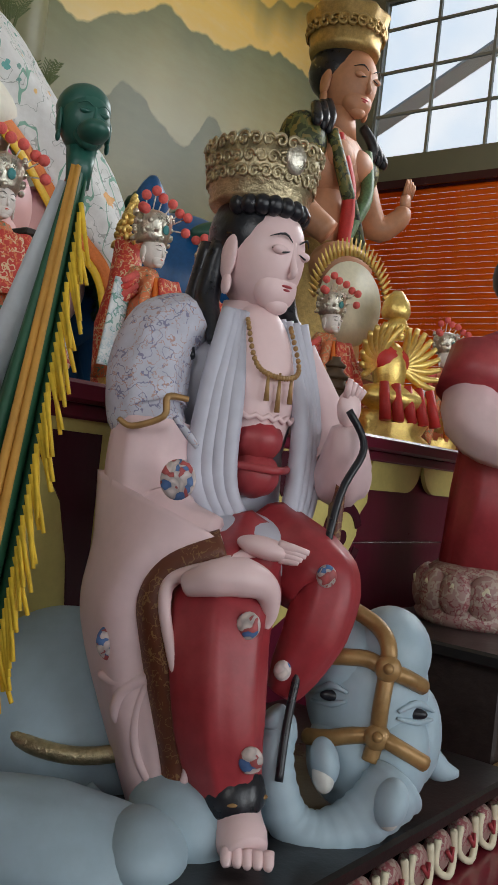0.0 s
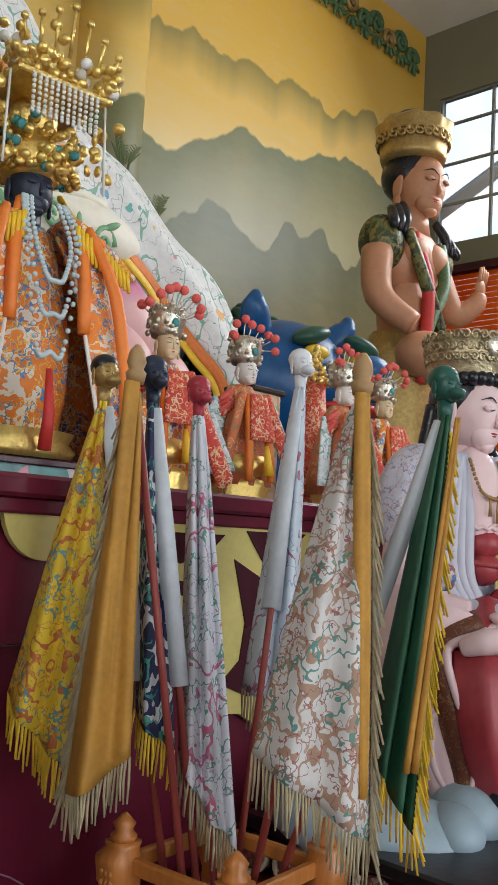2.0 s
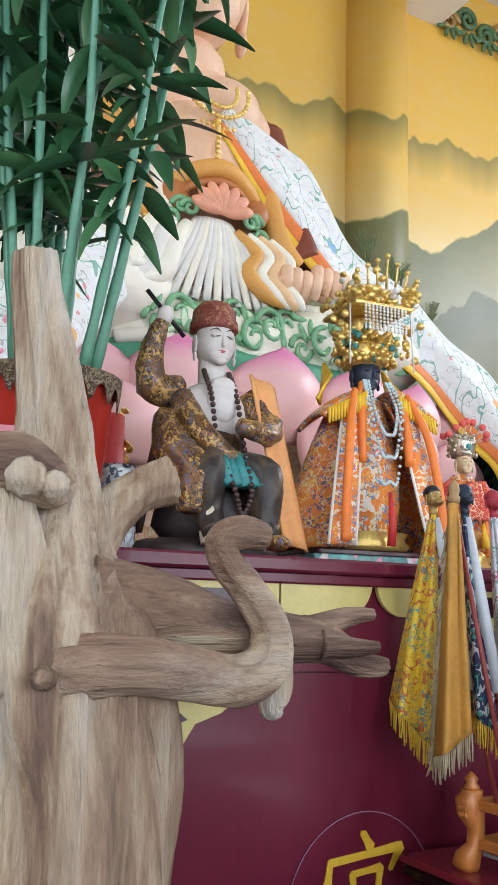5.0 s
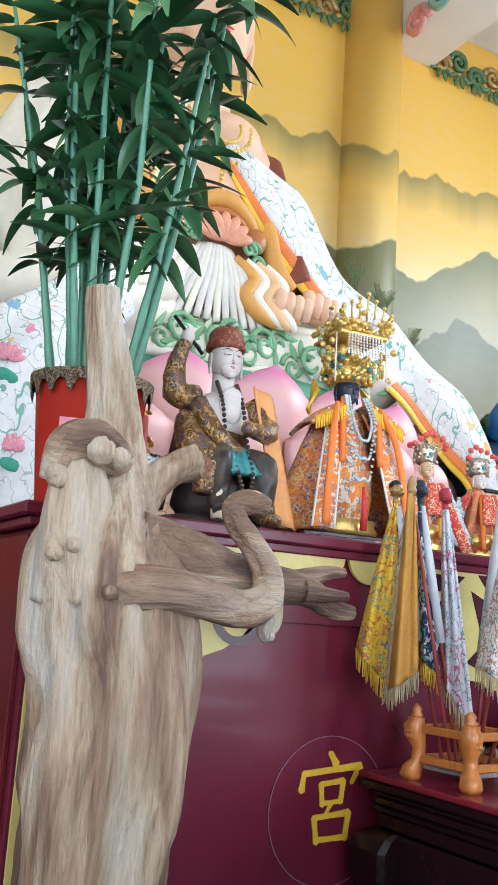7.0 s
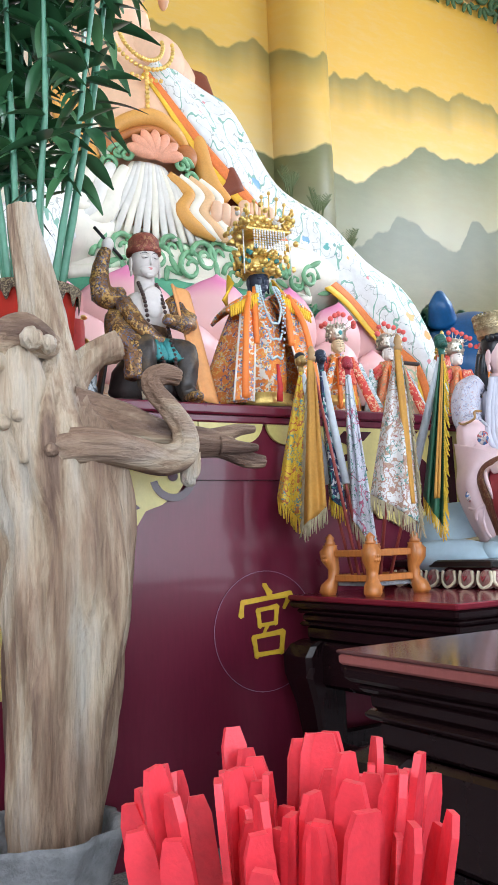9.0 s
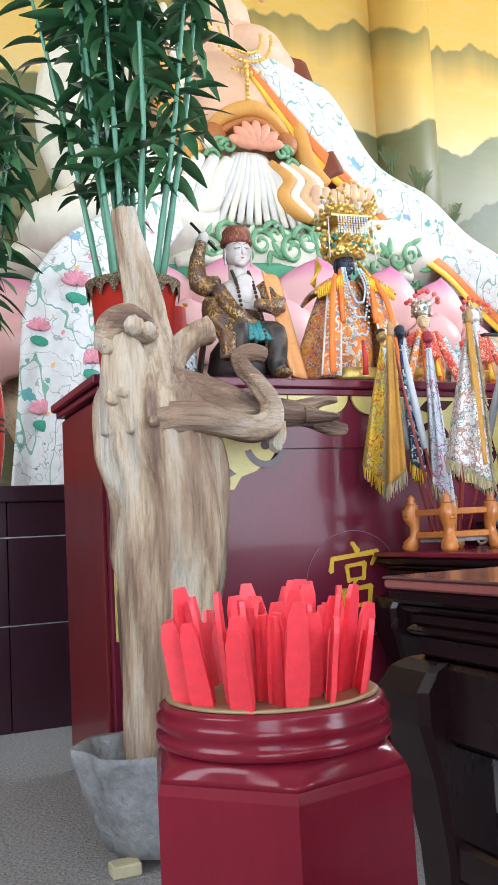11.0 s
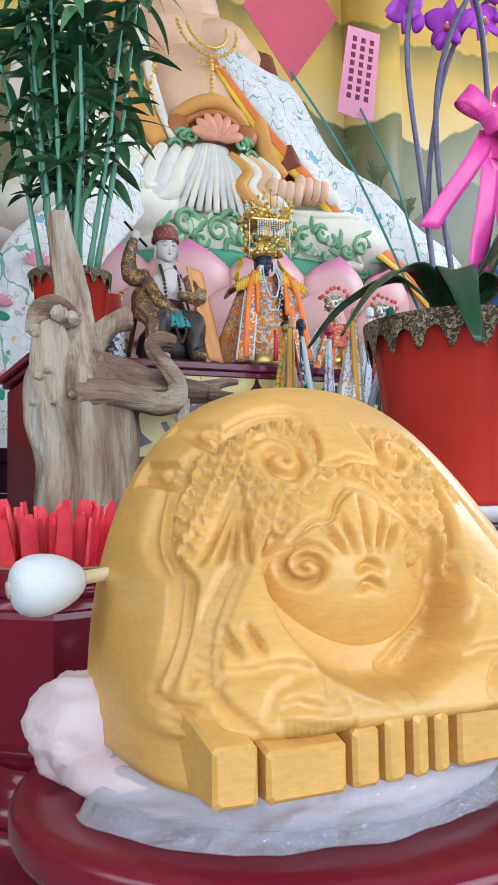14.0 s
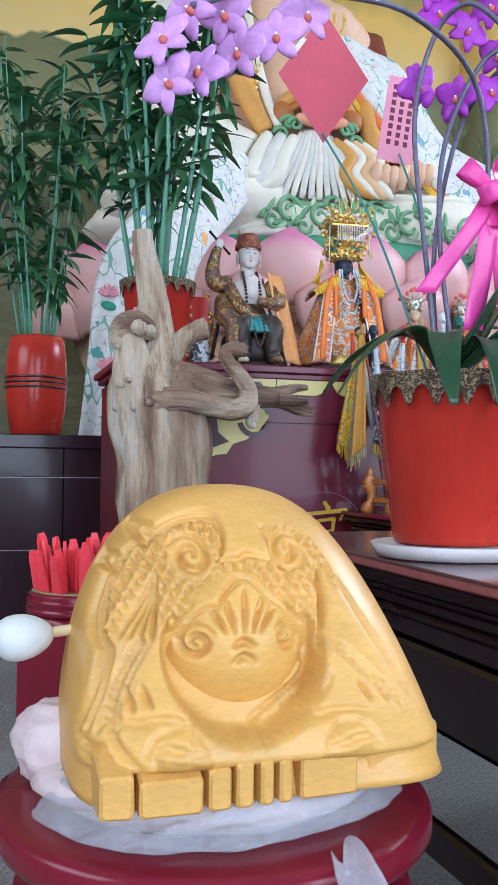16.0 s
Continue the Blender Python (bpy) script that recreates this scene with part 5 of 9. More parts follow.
# belt, lotus clasp and leaves
g.tube([(1.06, 4.98, 4.24), (1.22, 4.84, 4.44), (1.48, 4.78, 4.53), (1.72, 4.84, 4.47), (1.94, 5.0, 4.34)], [0.05, 0.065, 0.075, 0.065, 0.05], 14, 4, None, None, 6)
g.tube([(1.08, 4.96, 4.16), (1.24, 4.83, 4.34), (1.48, 4.77, 4.42), (1.70, 4.83, 4.37), (1.90, 4.98, 4.24)], 0.035, 12, 11, None, None, 6)
for k in range(7):
    a = radians(12 + 26 * k)
    g.ell((1.49 + 0.13 * math.cos(a), 4.74, 4.18 + 0.10 * math.sin(a)), (0.135, 0.04, 0.055), 10, (0, -math.degrees(a), 0), 14, 8)
for k in (-1, 1):
    for j in range(3):
        scroll(g, (1.49 + k * (0.25 + 0.06 * j), 4.77 + 0.03 * j, 4.16 - 0.04 * j + 0.06 * (j == 1)), 0.07, 1.3, 0.024, 1, k, (1, 0.2 * k, 0), (0, 0, 1), 6)
    g.ell((1.49 + k * 0.34, 4.86, 4.28), (0.11, 0.07, 0.12), 11, (0, 20 * k, 0))
# pleated white skirt that fans out, with swirling ochre and ivory folds beside it
for k in range(12):
    u = k / 11 - 0.5
    g.tube([(1.46 + 0.26 * u, 4.79 + 0.2 * u * u, 4.12), (1.44 + 0.54 * u, 4.75, 3.86), (1.42 + 0.96 * u, 4.73 + 0.1 * u * u, 3.47)], [0.030, 0.038, 0.028], 12, 13 if k % 3 else 3, None, None, 5)
for dx, m, r in ((0.0, 4, 0.060), (0.10, 3, 0.055), (0.19, 14, 0.060), (0.29, 3, 0.050)):
    g.tube([(1.62 + dx, 4.78, 4.06), (1.78 + dx, 4.74, 3.90), (1.70 + dx, 4.71, 3.74), (1.82 + dx, 4.69, 3.60), (2.00 + dx * 0.6, 4.70, 3.54)], [r * 0.6, r, r, r, r * 0.5], 12, m, None, None, 6)
for dx, m in ((0.0, 3), (-0.12, 13), (-0.25, 3)):
    g.tube([(1.24 + dx, 4.82, 4.05), (1.12 + dx, 4.76, 3.84), (1.02 + dx, 4.72, 3.62), (0.84 + dx, 4.70, 3.50)], [0.05, 0.075, 0.085, 0.05], 14, m, None, None, 5)
# two loosely closed fists on the lap
for cx, cz, cy in ((2.14, 3.76, 4.74), (2.48, 3.86, 4.84)):
    g.ell((cx + 0.04, cy + 0.08, cz), (0.17, 0.14, 0.13), 0, (0, 12, 0))
    for k in range(4):
        x = cx - 0.12 + 0.085 * k
        g.tube([(x + 0.05, cy + 0.02, cz + 0.07), (x, cy - 0.05, cz + 0.055 - 0.01 * k), (x - 0.01, cy - 0.06, cz - 0.04), (x + 0.01, cy - 0.01, cz - 0.10)], [0.050, 0.055, 0.052, 0.036], 12, 0, None, None, 4)
g.ell((2.66, 4.70, 3.74), (0.06, 0.05, 0.06), 3)
# gold necklaces
for w, z1 in ((0.30, 5.02), (0.20, 5.10)):
    for k in range(24):
        a = math.pi * k / 23
        g.ell((1.50 - w * math.cos(a), 4.98 - 0.10 * math.sin(a), 5.36 - (5.36 - z1) * math.sin(a)), (0.020, 0.020, 0.020), 9, (0, 0, 0), 8, 6)
for k in range(10):
    g.ell((1.50, 4.885, 5.02 - 0.042 * k), (0.022, 0.02, 0.022), 9, (0, 0, 0), 8, 6)
for k in range(-3, 4):
    g.ell((1.50 + 0.045 * k, 4.89, 4.92 + 0.008 * abs(k)), (0.018, 0.018, 0.018), 9, (0, 0, 0), 8, 6)
for k in range(26):
    g.ell((0.92 + 0.03 * math.sin(k * 0.5), 4.93 - 0.004 * k, 5.05 - 0.055 * k), (0.022, 0.022, 0.022), 9, (0, 0, 0), 8, 6)
thing("great_seated_statue", g, [M_PEACH, M_SCROLL_G, M_SASH, M_ROBE_PLAIN, M_OCHRE, M_HAIR, M_LIP, M_OCHRE, M_BROWN, M_GOLD, M_LOTUS_P, M_RUST, M_SCROLL_P, M_SKIRT, M_APRICOT], "giant seated peach-skinned temple statue in ivory robes", "statue")

lotus = thing("lotus_throne", None, None, "giant lotus throne with pink painted petals on the plinth", "lotus throne")
M_PETAL, nd, lk, bs = nodes_of("pink_petal_paint")
tc = nd.new("ShaderNodeTexCoord").outputs["Object"]
sp = nd.new("ShaderNodeSeparateXYZ")
lk.new(tc, sp.inputs[0])
pc = ramp(nd, lk, mth(nd, lk, "ADD", mth(nd, lk, "MULTIPLY", sp.outputs[2], 1.5), mth(nd, lk, "MULTIPLY", noise_tex(nd, lk, tc, 5), 0.15)), [(0.0, (0.70, 0.38, 0.32)), (0.35, (0.78, 0.46, 0.42)), (0.75, (0.80, 0.47, 0.47)), (1.0, (0.72, 0.22, 0.42))])
lk.new(pc, bs.inputs["Base Color"])
bs.inputs["Roughness"].default_value = 0.45
M_TEAL = pm("green_lotus_band", (0.10, 0.34, 0.20), 0.5, 0, 0.2, 5)


def petal_mesh(w, h):
    def f(u, v):
        s = (u - 0.5) * 2
        half = w * (0.34 + 0.66 * math.sin(math.pi * min(1, 0.14 + 0.72 * v)) ** 0.7) * (1 if v < 0.72 else math.sqrt(max(0.0, 1 - ((v - 0.72) / 0.28) ** 2)) * 0.98 + 0.02)
        return (s * half * 0.5, -0.30 * math.sin(math.pi * (0.15 + 0.75 * v)) * (1 - 0.85 * s * s) - 0.10 * v * v, h * v - 0.05 * s * s * (v > 0.7))
    return mesh_of("petal", Geo().surf(f, 14, 16, 0, None, 0.03), M_PETAL)


big, small = petal_mesh(0.80, 0.70), petal_mesh(0.70, 0.54)
for k in range(-6, 7):
    a = 0.30 * k
    part("petal", big, None, lotus, m=pose(1.85 + 2.45 * math.sin(a), 6.1 - 1.55 * math.cos(a), 2.42, -6, 0, math.degrees(a) * 0.8))
for k in range(-6, 6):
    a = 0.30 * (k + 0.5)
    part("petal", small, None, lotus, m=pose(1.85 + 2.62 * math.sin(a), 6.1 - 1.75 * math.cos(a), 2.16, -12, 0, math.degrees(a) * 0.8))
part("band", Geo().lathe([(2.2, 2.5), (2.34, 2.9), (2.36, 3.10), (2.25, 3.16), (2.0, 3.18)], 72, 0, (1.85, 6.1, 0), 1.0, 0.60), M_TEAL, lotus)
part("base", Geo().lathe([(2.1, 1.18), (2.1, 1.5), (2.3, 1.9), (2.45, 2.25), (2.2, 2.55)], 72, 0, (1.85, 6.1, 0), 1.0, 0.62), M_SASH, lotus)

INNER = [(1.50, 4.98, 5.02), (1.74, 4.92, 4.68), (2.14, 4.88, 4.18), (2.51, 4.86, 3.80), (2.77, 4.84, 3.55), (3.29, 4.80, 3.20), (3.62, 4.80, 2.95), (3.90, 4.72, 2.68), (4.12, 4.66, 2.38), (4.20, 4.62, 1.7)]
OUTER = [(1.95, 5.55, 5.55), (2.35, 5.45, 5.30), (2.66, 5.40, 5.13), (3.09, 5.35, 4.43), (3.65, 5.30, 4.13), (4.02, 5.25, 3.80), (4.30, 5.05, 3.46), (4.42, 4.92, 3.05), (4.48, 4.85, 2.55), (4.52, 4.80, 1.7)]


def drape(u, v):
    p, q = cr(INNER, u), cr(OUTER, u)
    b2 = math.sin(math.pi * v)
    return p.lerp(q, v) + Vector((0.05, -0.22, 0.10)) * b2 * (0.4 + 0.6 * u) + Vector((0, 0.03 * math.sin(v * 14 + u * 9), 0.02 * math.sin(u * 23 + v * 5)))


shawl = thing("draped_cloth", None, None, "white floral cloth with orange and yellow border draped over the statue", "cloth")
part("field", Geo().surf(lambda u, v: drape(u, 0.13 + 0.87 * v), 70, 20, 0, None, 0.012), M_FLORAL, shawl)
part("orange_border", Geo().surf(lambda u, v: drape(u, 0.055 + 0.075 * v) + Vector((0, -0.006, 0)), 70, 3, 0, None, 0.014), pm("orange_border_cloth", (0.78, 0.22, 0.05), 0.65, 0, 0.2, 5), shawl)
part("yellow_border", Geo().surf(lambda u, v: drape(u, 0.055 * v) + Vector((0, -0.008, 0)), 70, 2, 0, None, 0.014), M_YELLOW, shawl)
LO = [(0.55, 4.75, 3.95), (0.05, 4.4, 3.35), (-0.42, 4.05, 2.92), (-0.64, 4.0, 2.49), (-0.71, 4.0, 1.80), (-0.77, 4.0, 1.20)]
LI = [(0.95, 4.85, 3.60), (0.55, 4.45, 3.10), (0.25, 4.1, 2.75), (0.12, 4.0, 2.45), (0.05, 4.0, 1.80), (0.02, 4.0, 1.20)]
hang = thing("hanging_cloth", None, None, "white cloth with large lotus flowers hanging to the plinth", "cloth")
part("field", Geo().surf(lambda u, v: cr(LO, u).lerp(cr(LI, u), v) + Vector((0, -0.05 * math.sin(v * 16 + 2 * u) * u - 0.12 * math.sin(math.pi * v), 0)), 40, 34, 0, None, 0.012), M_FLORAL, hang)
# large embroidered lotus blossoms on it
M_BLOSSOM = pm("pink_embroidery", (0.78, 0.32, 0.40), 0.7, 0, 0.3, 14, 0.5, 90)
M_LEAFEMB = pm("green_embroidery", (0.06, 0.33, 0.22), 0.7, 0, 0.3, 14, 0.5, 90)
for u, v, r in ((0.55, 0.38, 0.10), (0.72, 0.62, 0.09), (0.82, 0.22, 0.09), (0.66, 0.15, 0.08), (0.92, 0.55, 0.08)):
    c = cr(LO, u).lerp(cr(LI, u), v) + Vector((0, -0.05 * math.sin(v * 16 + 2 * u) * u - 0.12 * math.sin(math.pi * v) - 0.016, 0))
    b2 = Geo()
    for k in range(7):
        a = radians(20 + 23 * k)
        b2.ell(c + Vector((r * 0.6 * math.cos(a), 0, r * 0.6 * math.sin(a))), (r * 0.55, 0.010, r * 0.22), 0, (0, -math.degrees(a), 0), 12, 6)
    b2.ell(c + Vector((0, 0.004, -r * 0.9)), (r * 0.8, 0.010, r * 0.42), 1, (0, 14, 0), 14, 6)
    part("blossom", b2, [M_BLOSSOM, M_LEAFEMB], hang)

# feathery sprigs standing behind the draped cloth
M_SPRIG = pm("dry_green_sprig", (0.10, 0.13, 0.04), 0.7)
rnd = random.Random(21)
for cx, cz in ((3.35, 4.50), (3.70, 4.30), (4.05, 3.95)):
    s = Geo()
    for k in range(9):
        dx, dz = rnd.uniform(-0.12, 0.16), rnd.uniform(0.12, 0.30)
        s.tube([(0, 0, -0.25), (dx * 0.5, 0, dz * 0.5), (dx, 0, dz)], [0.006, 0.006, 0.002], 5, 0)
        for j in range(7):
            t = 0.3 + 0.1 * j
            for q in (-1, 1):
                s.ell((dx * t + q * 0.025, 0, dz * t + 0.015), (0.026, 0.003, 0.005), 0, (0, -40 * q, 0), 5, 4)
    thing("fern_sprig", s, M_SPRIG, "dark feathery sprig behind the draped cloth", "plant", "sprigs behind the cloth", m=pose(cx, 5.50, cz))

# ---- great standing statue, lion ----
M_ARMOUR = embroid("green_gold_garment", (0.06, 0.075, 0.025), ((7.0, 0.06, (0.26, 0.20, 0.05)), (10.0, 0.05, (0.14, 0.16, 0.05)), (9.0, 0.03, (0.012, 0.014, 0.012))), 0.45, 0.6, 5)
g = Geo()
GX, GY = 7.25, 5.0
head(g, (GX + 0.05, GY - 0.05, 5.22), 0.74, 0, 1, 2, pose(0, 0, 0, 8, 0, -14))
g.ell((GX + 0.03, GY + 0.06, 5.36), (0.30, 0.32, 0.30), 1)
g.lathe([(0.33, 0.0), (0.35, 0.06), (0.34, 0.10), (0.40, 0.40), (0.37, 0.44), (0.30, 0.30)], 40, 4, (GX + 0.02, GY + 0.02, 5.50), 1, 1.05, None, True, lambda a, z: 1 + 0.05 * math.sin(9 * a) * (z > 0.3))
for k in range(26):
    a = 2 * math.pi * k / 26
    scroll(g, (GX + 0.02 + 0.375 * math.cos(a), GY + 0.02 + 0.395 * math.sin(a), 5.72), 0.075, 1.3, 0.022, 4, 1, (-math.sin(a), math.cos(a), 0), (0, 0, 1), 5)
g.ell((GX, GY + 0.05, 5.95), (0.22, 0.22, 0.16), 1)
g.tube([(GX, GY, 4.95), (GX, GY, 4.65)], [0.17, 0.22], 18, 0)
g.ell((GX, GY + 0.02, 4.38), (0.50, 0.30, 0.42), 0)
g.ell((GX, GY, 3.75), (0.40, 0.29, 0.52), 0)
for k in (-1, 1):
    g.ell((GX + k * 0.18, GY - 0.20, 4.42), (0.20, 0.13, 0.17), 0)
    g.ell((GX + k * 0.50, GY + 0.03, 4.46), (0.21, 0.25, 0.30), 3, (0, k * 16, 0), 22, 14)
    for j in range(3):
        g.tube([(GX + k * (0.33 + 0.10 * j), GY - 0.10, 4.90 - 0.05 * j), (GX + k * (0.40 + 0.11 * j), GY - 0.20, 4.72 - 0.05 * j), (GX + k * (0.42 + 0.10 * j), GY - 0.20, 4.55)], [0.05, 0.06, 0.03], 10, 1, None, None, 4)
g.tube([(GX - 0.60, GY, 4.35), (GX - 0.68, GY - 0.10, 3.85), (GX - 0.50, GY - 0.40, 3.55)], [0.17, 0.15, 0.12], 16, 0, None, None, 5)
g.tube([(GX + 0.60, GY, 4.35), (GX + 0.72, GY - 0.15, 3.95), (GX + 0.88, GY - 0.32, 4.08), (GX + 0.92, GY - 0.34, 4.20)], [0.16, 0.14, 0.11, 0.08], 16, 0, None, None, 5)
g.ell((GX + 0.93, GY - 0.35, 4.28), (0.085, 0.05, 0.11), 0)
for k in range(4):
    g.tube([(GX + 0.87 + 0.045 * k, GY - 0.36, 4.34), (GX + 0.88 + 0.05 * k, GY - 0.38, 4.46), (GX + 0.90 + 0.05 * k, GY - 0.37, 4.53 - 0.02 * abs(k - 1))], [0.024, 0.022, 0.014], 8, 0)
for x0, x1, m in ((-0.35, 0.25, 3), (0.30, -0.25, 5), (-0.25, -0.30, 6)):
    g.tube([(GX + x0, GY - 0.20, 4.60), (GX + x0 * 0.6, GY - 0.33, 4.10), (GX + x1 * 0.5, GY - 0.34, 3.60), (GX + x1, GY - 0.38, 3.0)], [0.06, 0.07, 0.07, 0.05], 10, m, None, None, 5)
g.lathe([(0.62, 1.18), (0.60, 2.2), (0.55, 2.9), (0.50, 3.3), (0.46, 3.55)], 40, 4, (GX, GY, 0), 1, 0.75, None, True, folds(9, 0.03))
g.ell((GX - 0.28, GY - 0.42, 3.28), (0.36, 0.28, 0.24), 0)
thing("great_standing_statue", g, [M_TERRA, M_HAIR, M_LIP, M_ARMOUR, M_GOLD_OLD, M_CARVE_G, M_RED], "giant terracotta-skinned standing statue with a gilt crown", "statue")

M_BLUE = pm("blue_lion_paint", (0.010, 0.085, 0.24), 0.35, 0, 0.25, 5, 0.1, 30)
M_MANE = pm("green_lion_mane", (0.020, 0.085, 0.055), 0.4, 0, 0.3, 6, 0.2, 30)
M_IVORY = pm("ivory_paint", (0.72, 0.66, 0.48), 0.45)
g = Geo()
LX, LY, LZ = 5.15, 4.80, 2.69
L = Geo()
L.ell((0, 0.1, 0), (0.52, 0.48, 0.46), 0, (0, 0, 0), 36, 22)
L.ell((0.12, -0.36, -0.06), (0.36, 0.30, 0.19), 0, (0, 0, 0), 28, 16)
L.ell((0.10, -0.30, -0.32), (0.32, 0.28, 0.15), 0, (0, 0, 0), 28, 16)
L.ell((0.14, -0.44, -0.19), (0.31, 0.20, 0.055), 2, (0, 0, 0), 24, 10)
L.ell((0.14, -0.62, 0.06), (0.15, 0.10, 0.10), 0)
for k in range(9):
    L.ell((-0.10 + 0.055 * k, -0.605 + 0.02 * abs(k - 4), -0.14), (0.022, 0.02, 0.030), 4, (0, 0, 0), 8, 6)
for k in (-1, 1):
    L.ell((0.10 + k * 0.22, -0.36, 0.17), (0.10, 0.06, 0.05), 3)
    L.ell((0.10 + k * 0.25, -0.33, 0.28), (0.16, 0.10, 0.06), 1, (0, k * 18, 0))
    L.tube([(k * 0.36, 0.0, 0.34), (k * 0.44, -0.08, 0.46), (k * 0.45, -0.10, 0.56)], [0.12, 0.09, 0.02], 14, 0, None, None, 4)
rnd = random.Random(8)
for k in range(44):
    a = rnd.uniform(0.2, 3.0)
    t = rnd.uniform(-0.15, 0.6)
    t = abs(t) + 0.12
    c = (-0.58 * math.sin(a) * (1 if k % 4 else -0.9), t, 0.52 * math.cos(a))
    scroll(L, c, rnd.uniform(0.08, 0.12), 1.4, 0.035, 1, 1, (0.3, 0.95, 0), (0, 0, 1), 6)
L.ell((0.0, 0.62, -0.35), (0.62, 0.70, 0.85), 0, (0, 0, 0), 32, 18)
for k in (-1, 1):
    L.tube([(k * 0.38, 0.2, -0.5), (k * 0.42, -0.02, -0.9), (k * 0.42, -0.05, -1.18)], [0.24, 0.2, 0.2], 18, 0)
    L.ell((k * 0.42, -0.16, -1.10), (0.2, 0.28, 0.10), 0)
merge(g, L, pose(LX, LY, LZ, 0, 0, -6) @ Matrix.Scale(1.25, 4))
thing("blue_lion_statue", g, [M_BLUE, M_MANE, M_RED, M_YELLOW, M_IVORY], "blue painted guardian lion statue with green curled mane", "statue")


# ---- figures on the altar ----
AT = 1.46
M_BROC1 = embroid("orange_dragon_brocade", (0.84, 0.25, 0.04), ((30, 0.045, (0.80, 0.76, 0.66)), (38, 0.025, (0.06, 0.26, 0.52)), (60, 0.02, (0.82, 0.55, 0.12))), 0.65, 0.3, 1)
M_BROC2 = embroid("dark_brocade", (0.74, 0.22, 0.04), ((34, 0.035, (0.05, 0.09, 0.26)), (44, 0.03, (0.78, 0.52, 0.12)), (60, 0.02, (0.70, 0.64, 0.54))), 0.65, 0.4, 2)
M_BROC3 = embroid("red_brocade", (0.62, 0.055, 0.04), ((60, 0.04, (0.78, 0.58, 0.36)), (80, 0.03, (0.75, 0.25, 0.10))), 0.65, 0.3, 4)
M_BROC4 = embroid("pale_bamboo_brocade", (0.74, 0.78, 0.78), ((44, 0.04, (0.15, 0.36, 0.30)), (70, 0.03, (0.50, 0.62, 0.66))), 0.65, 0.3, 6)
M_BEAD = pm("pale_blue_beads", (0.50, 0.60, 0.62), 0.25, 0, 0.1, 40)
M_PEARL = pm("pearl_strings", (0.80, 0.78, 0.72), 0.3, 0, 0.08, 40)
M_POMPOM = pm("coral_pompom", (0.78, 0.14, 0.12), 0.85, 0, 0.2, 60, 0.6, 160)
M_BOXGLASS = pm("gilt_base", (0.55, 0.42, 0.16), 0.3, 0.7, 0.3, 30, 0.6, 90)
M_DKWOOD = pm("dark_carved_wood", (0.03, 0.02, 0.018), 0.5, 0, 0.4, 15, 0.6, 50)
M_BROWNB = pm("brown_beads", (0.05, 0.025, 0.02), 0.4)
M_BLUEGREY = pm("slate_blue_cloth", (0.06, 0.08, 0.13), 0.6, 0, 0.2, 8)
M_TEALCLOTH = pm("teal_cloth", (0.06, 0.28, 0.28), 0.55, 0, 0.3, 20, 0.4, 60)


def beads(g, pts, r, n, mat):
    for k in range(n):
        p = cr(pts, k / (n - 1))
        g.ell(p, (r, r, r), mat, (0, 0, 0), 8, 6)


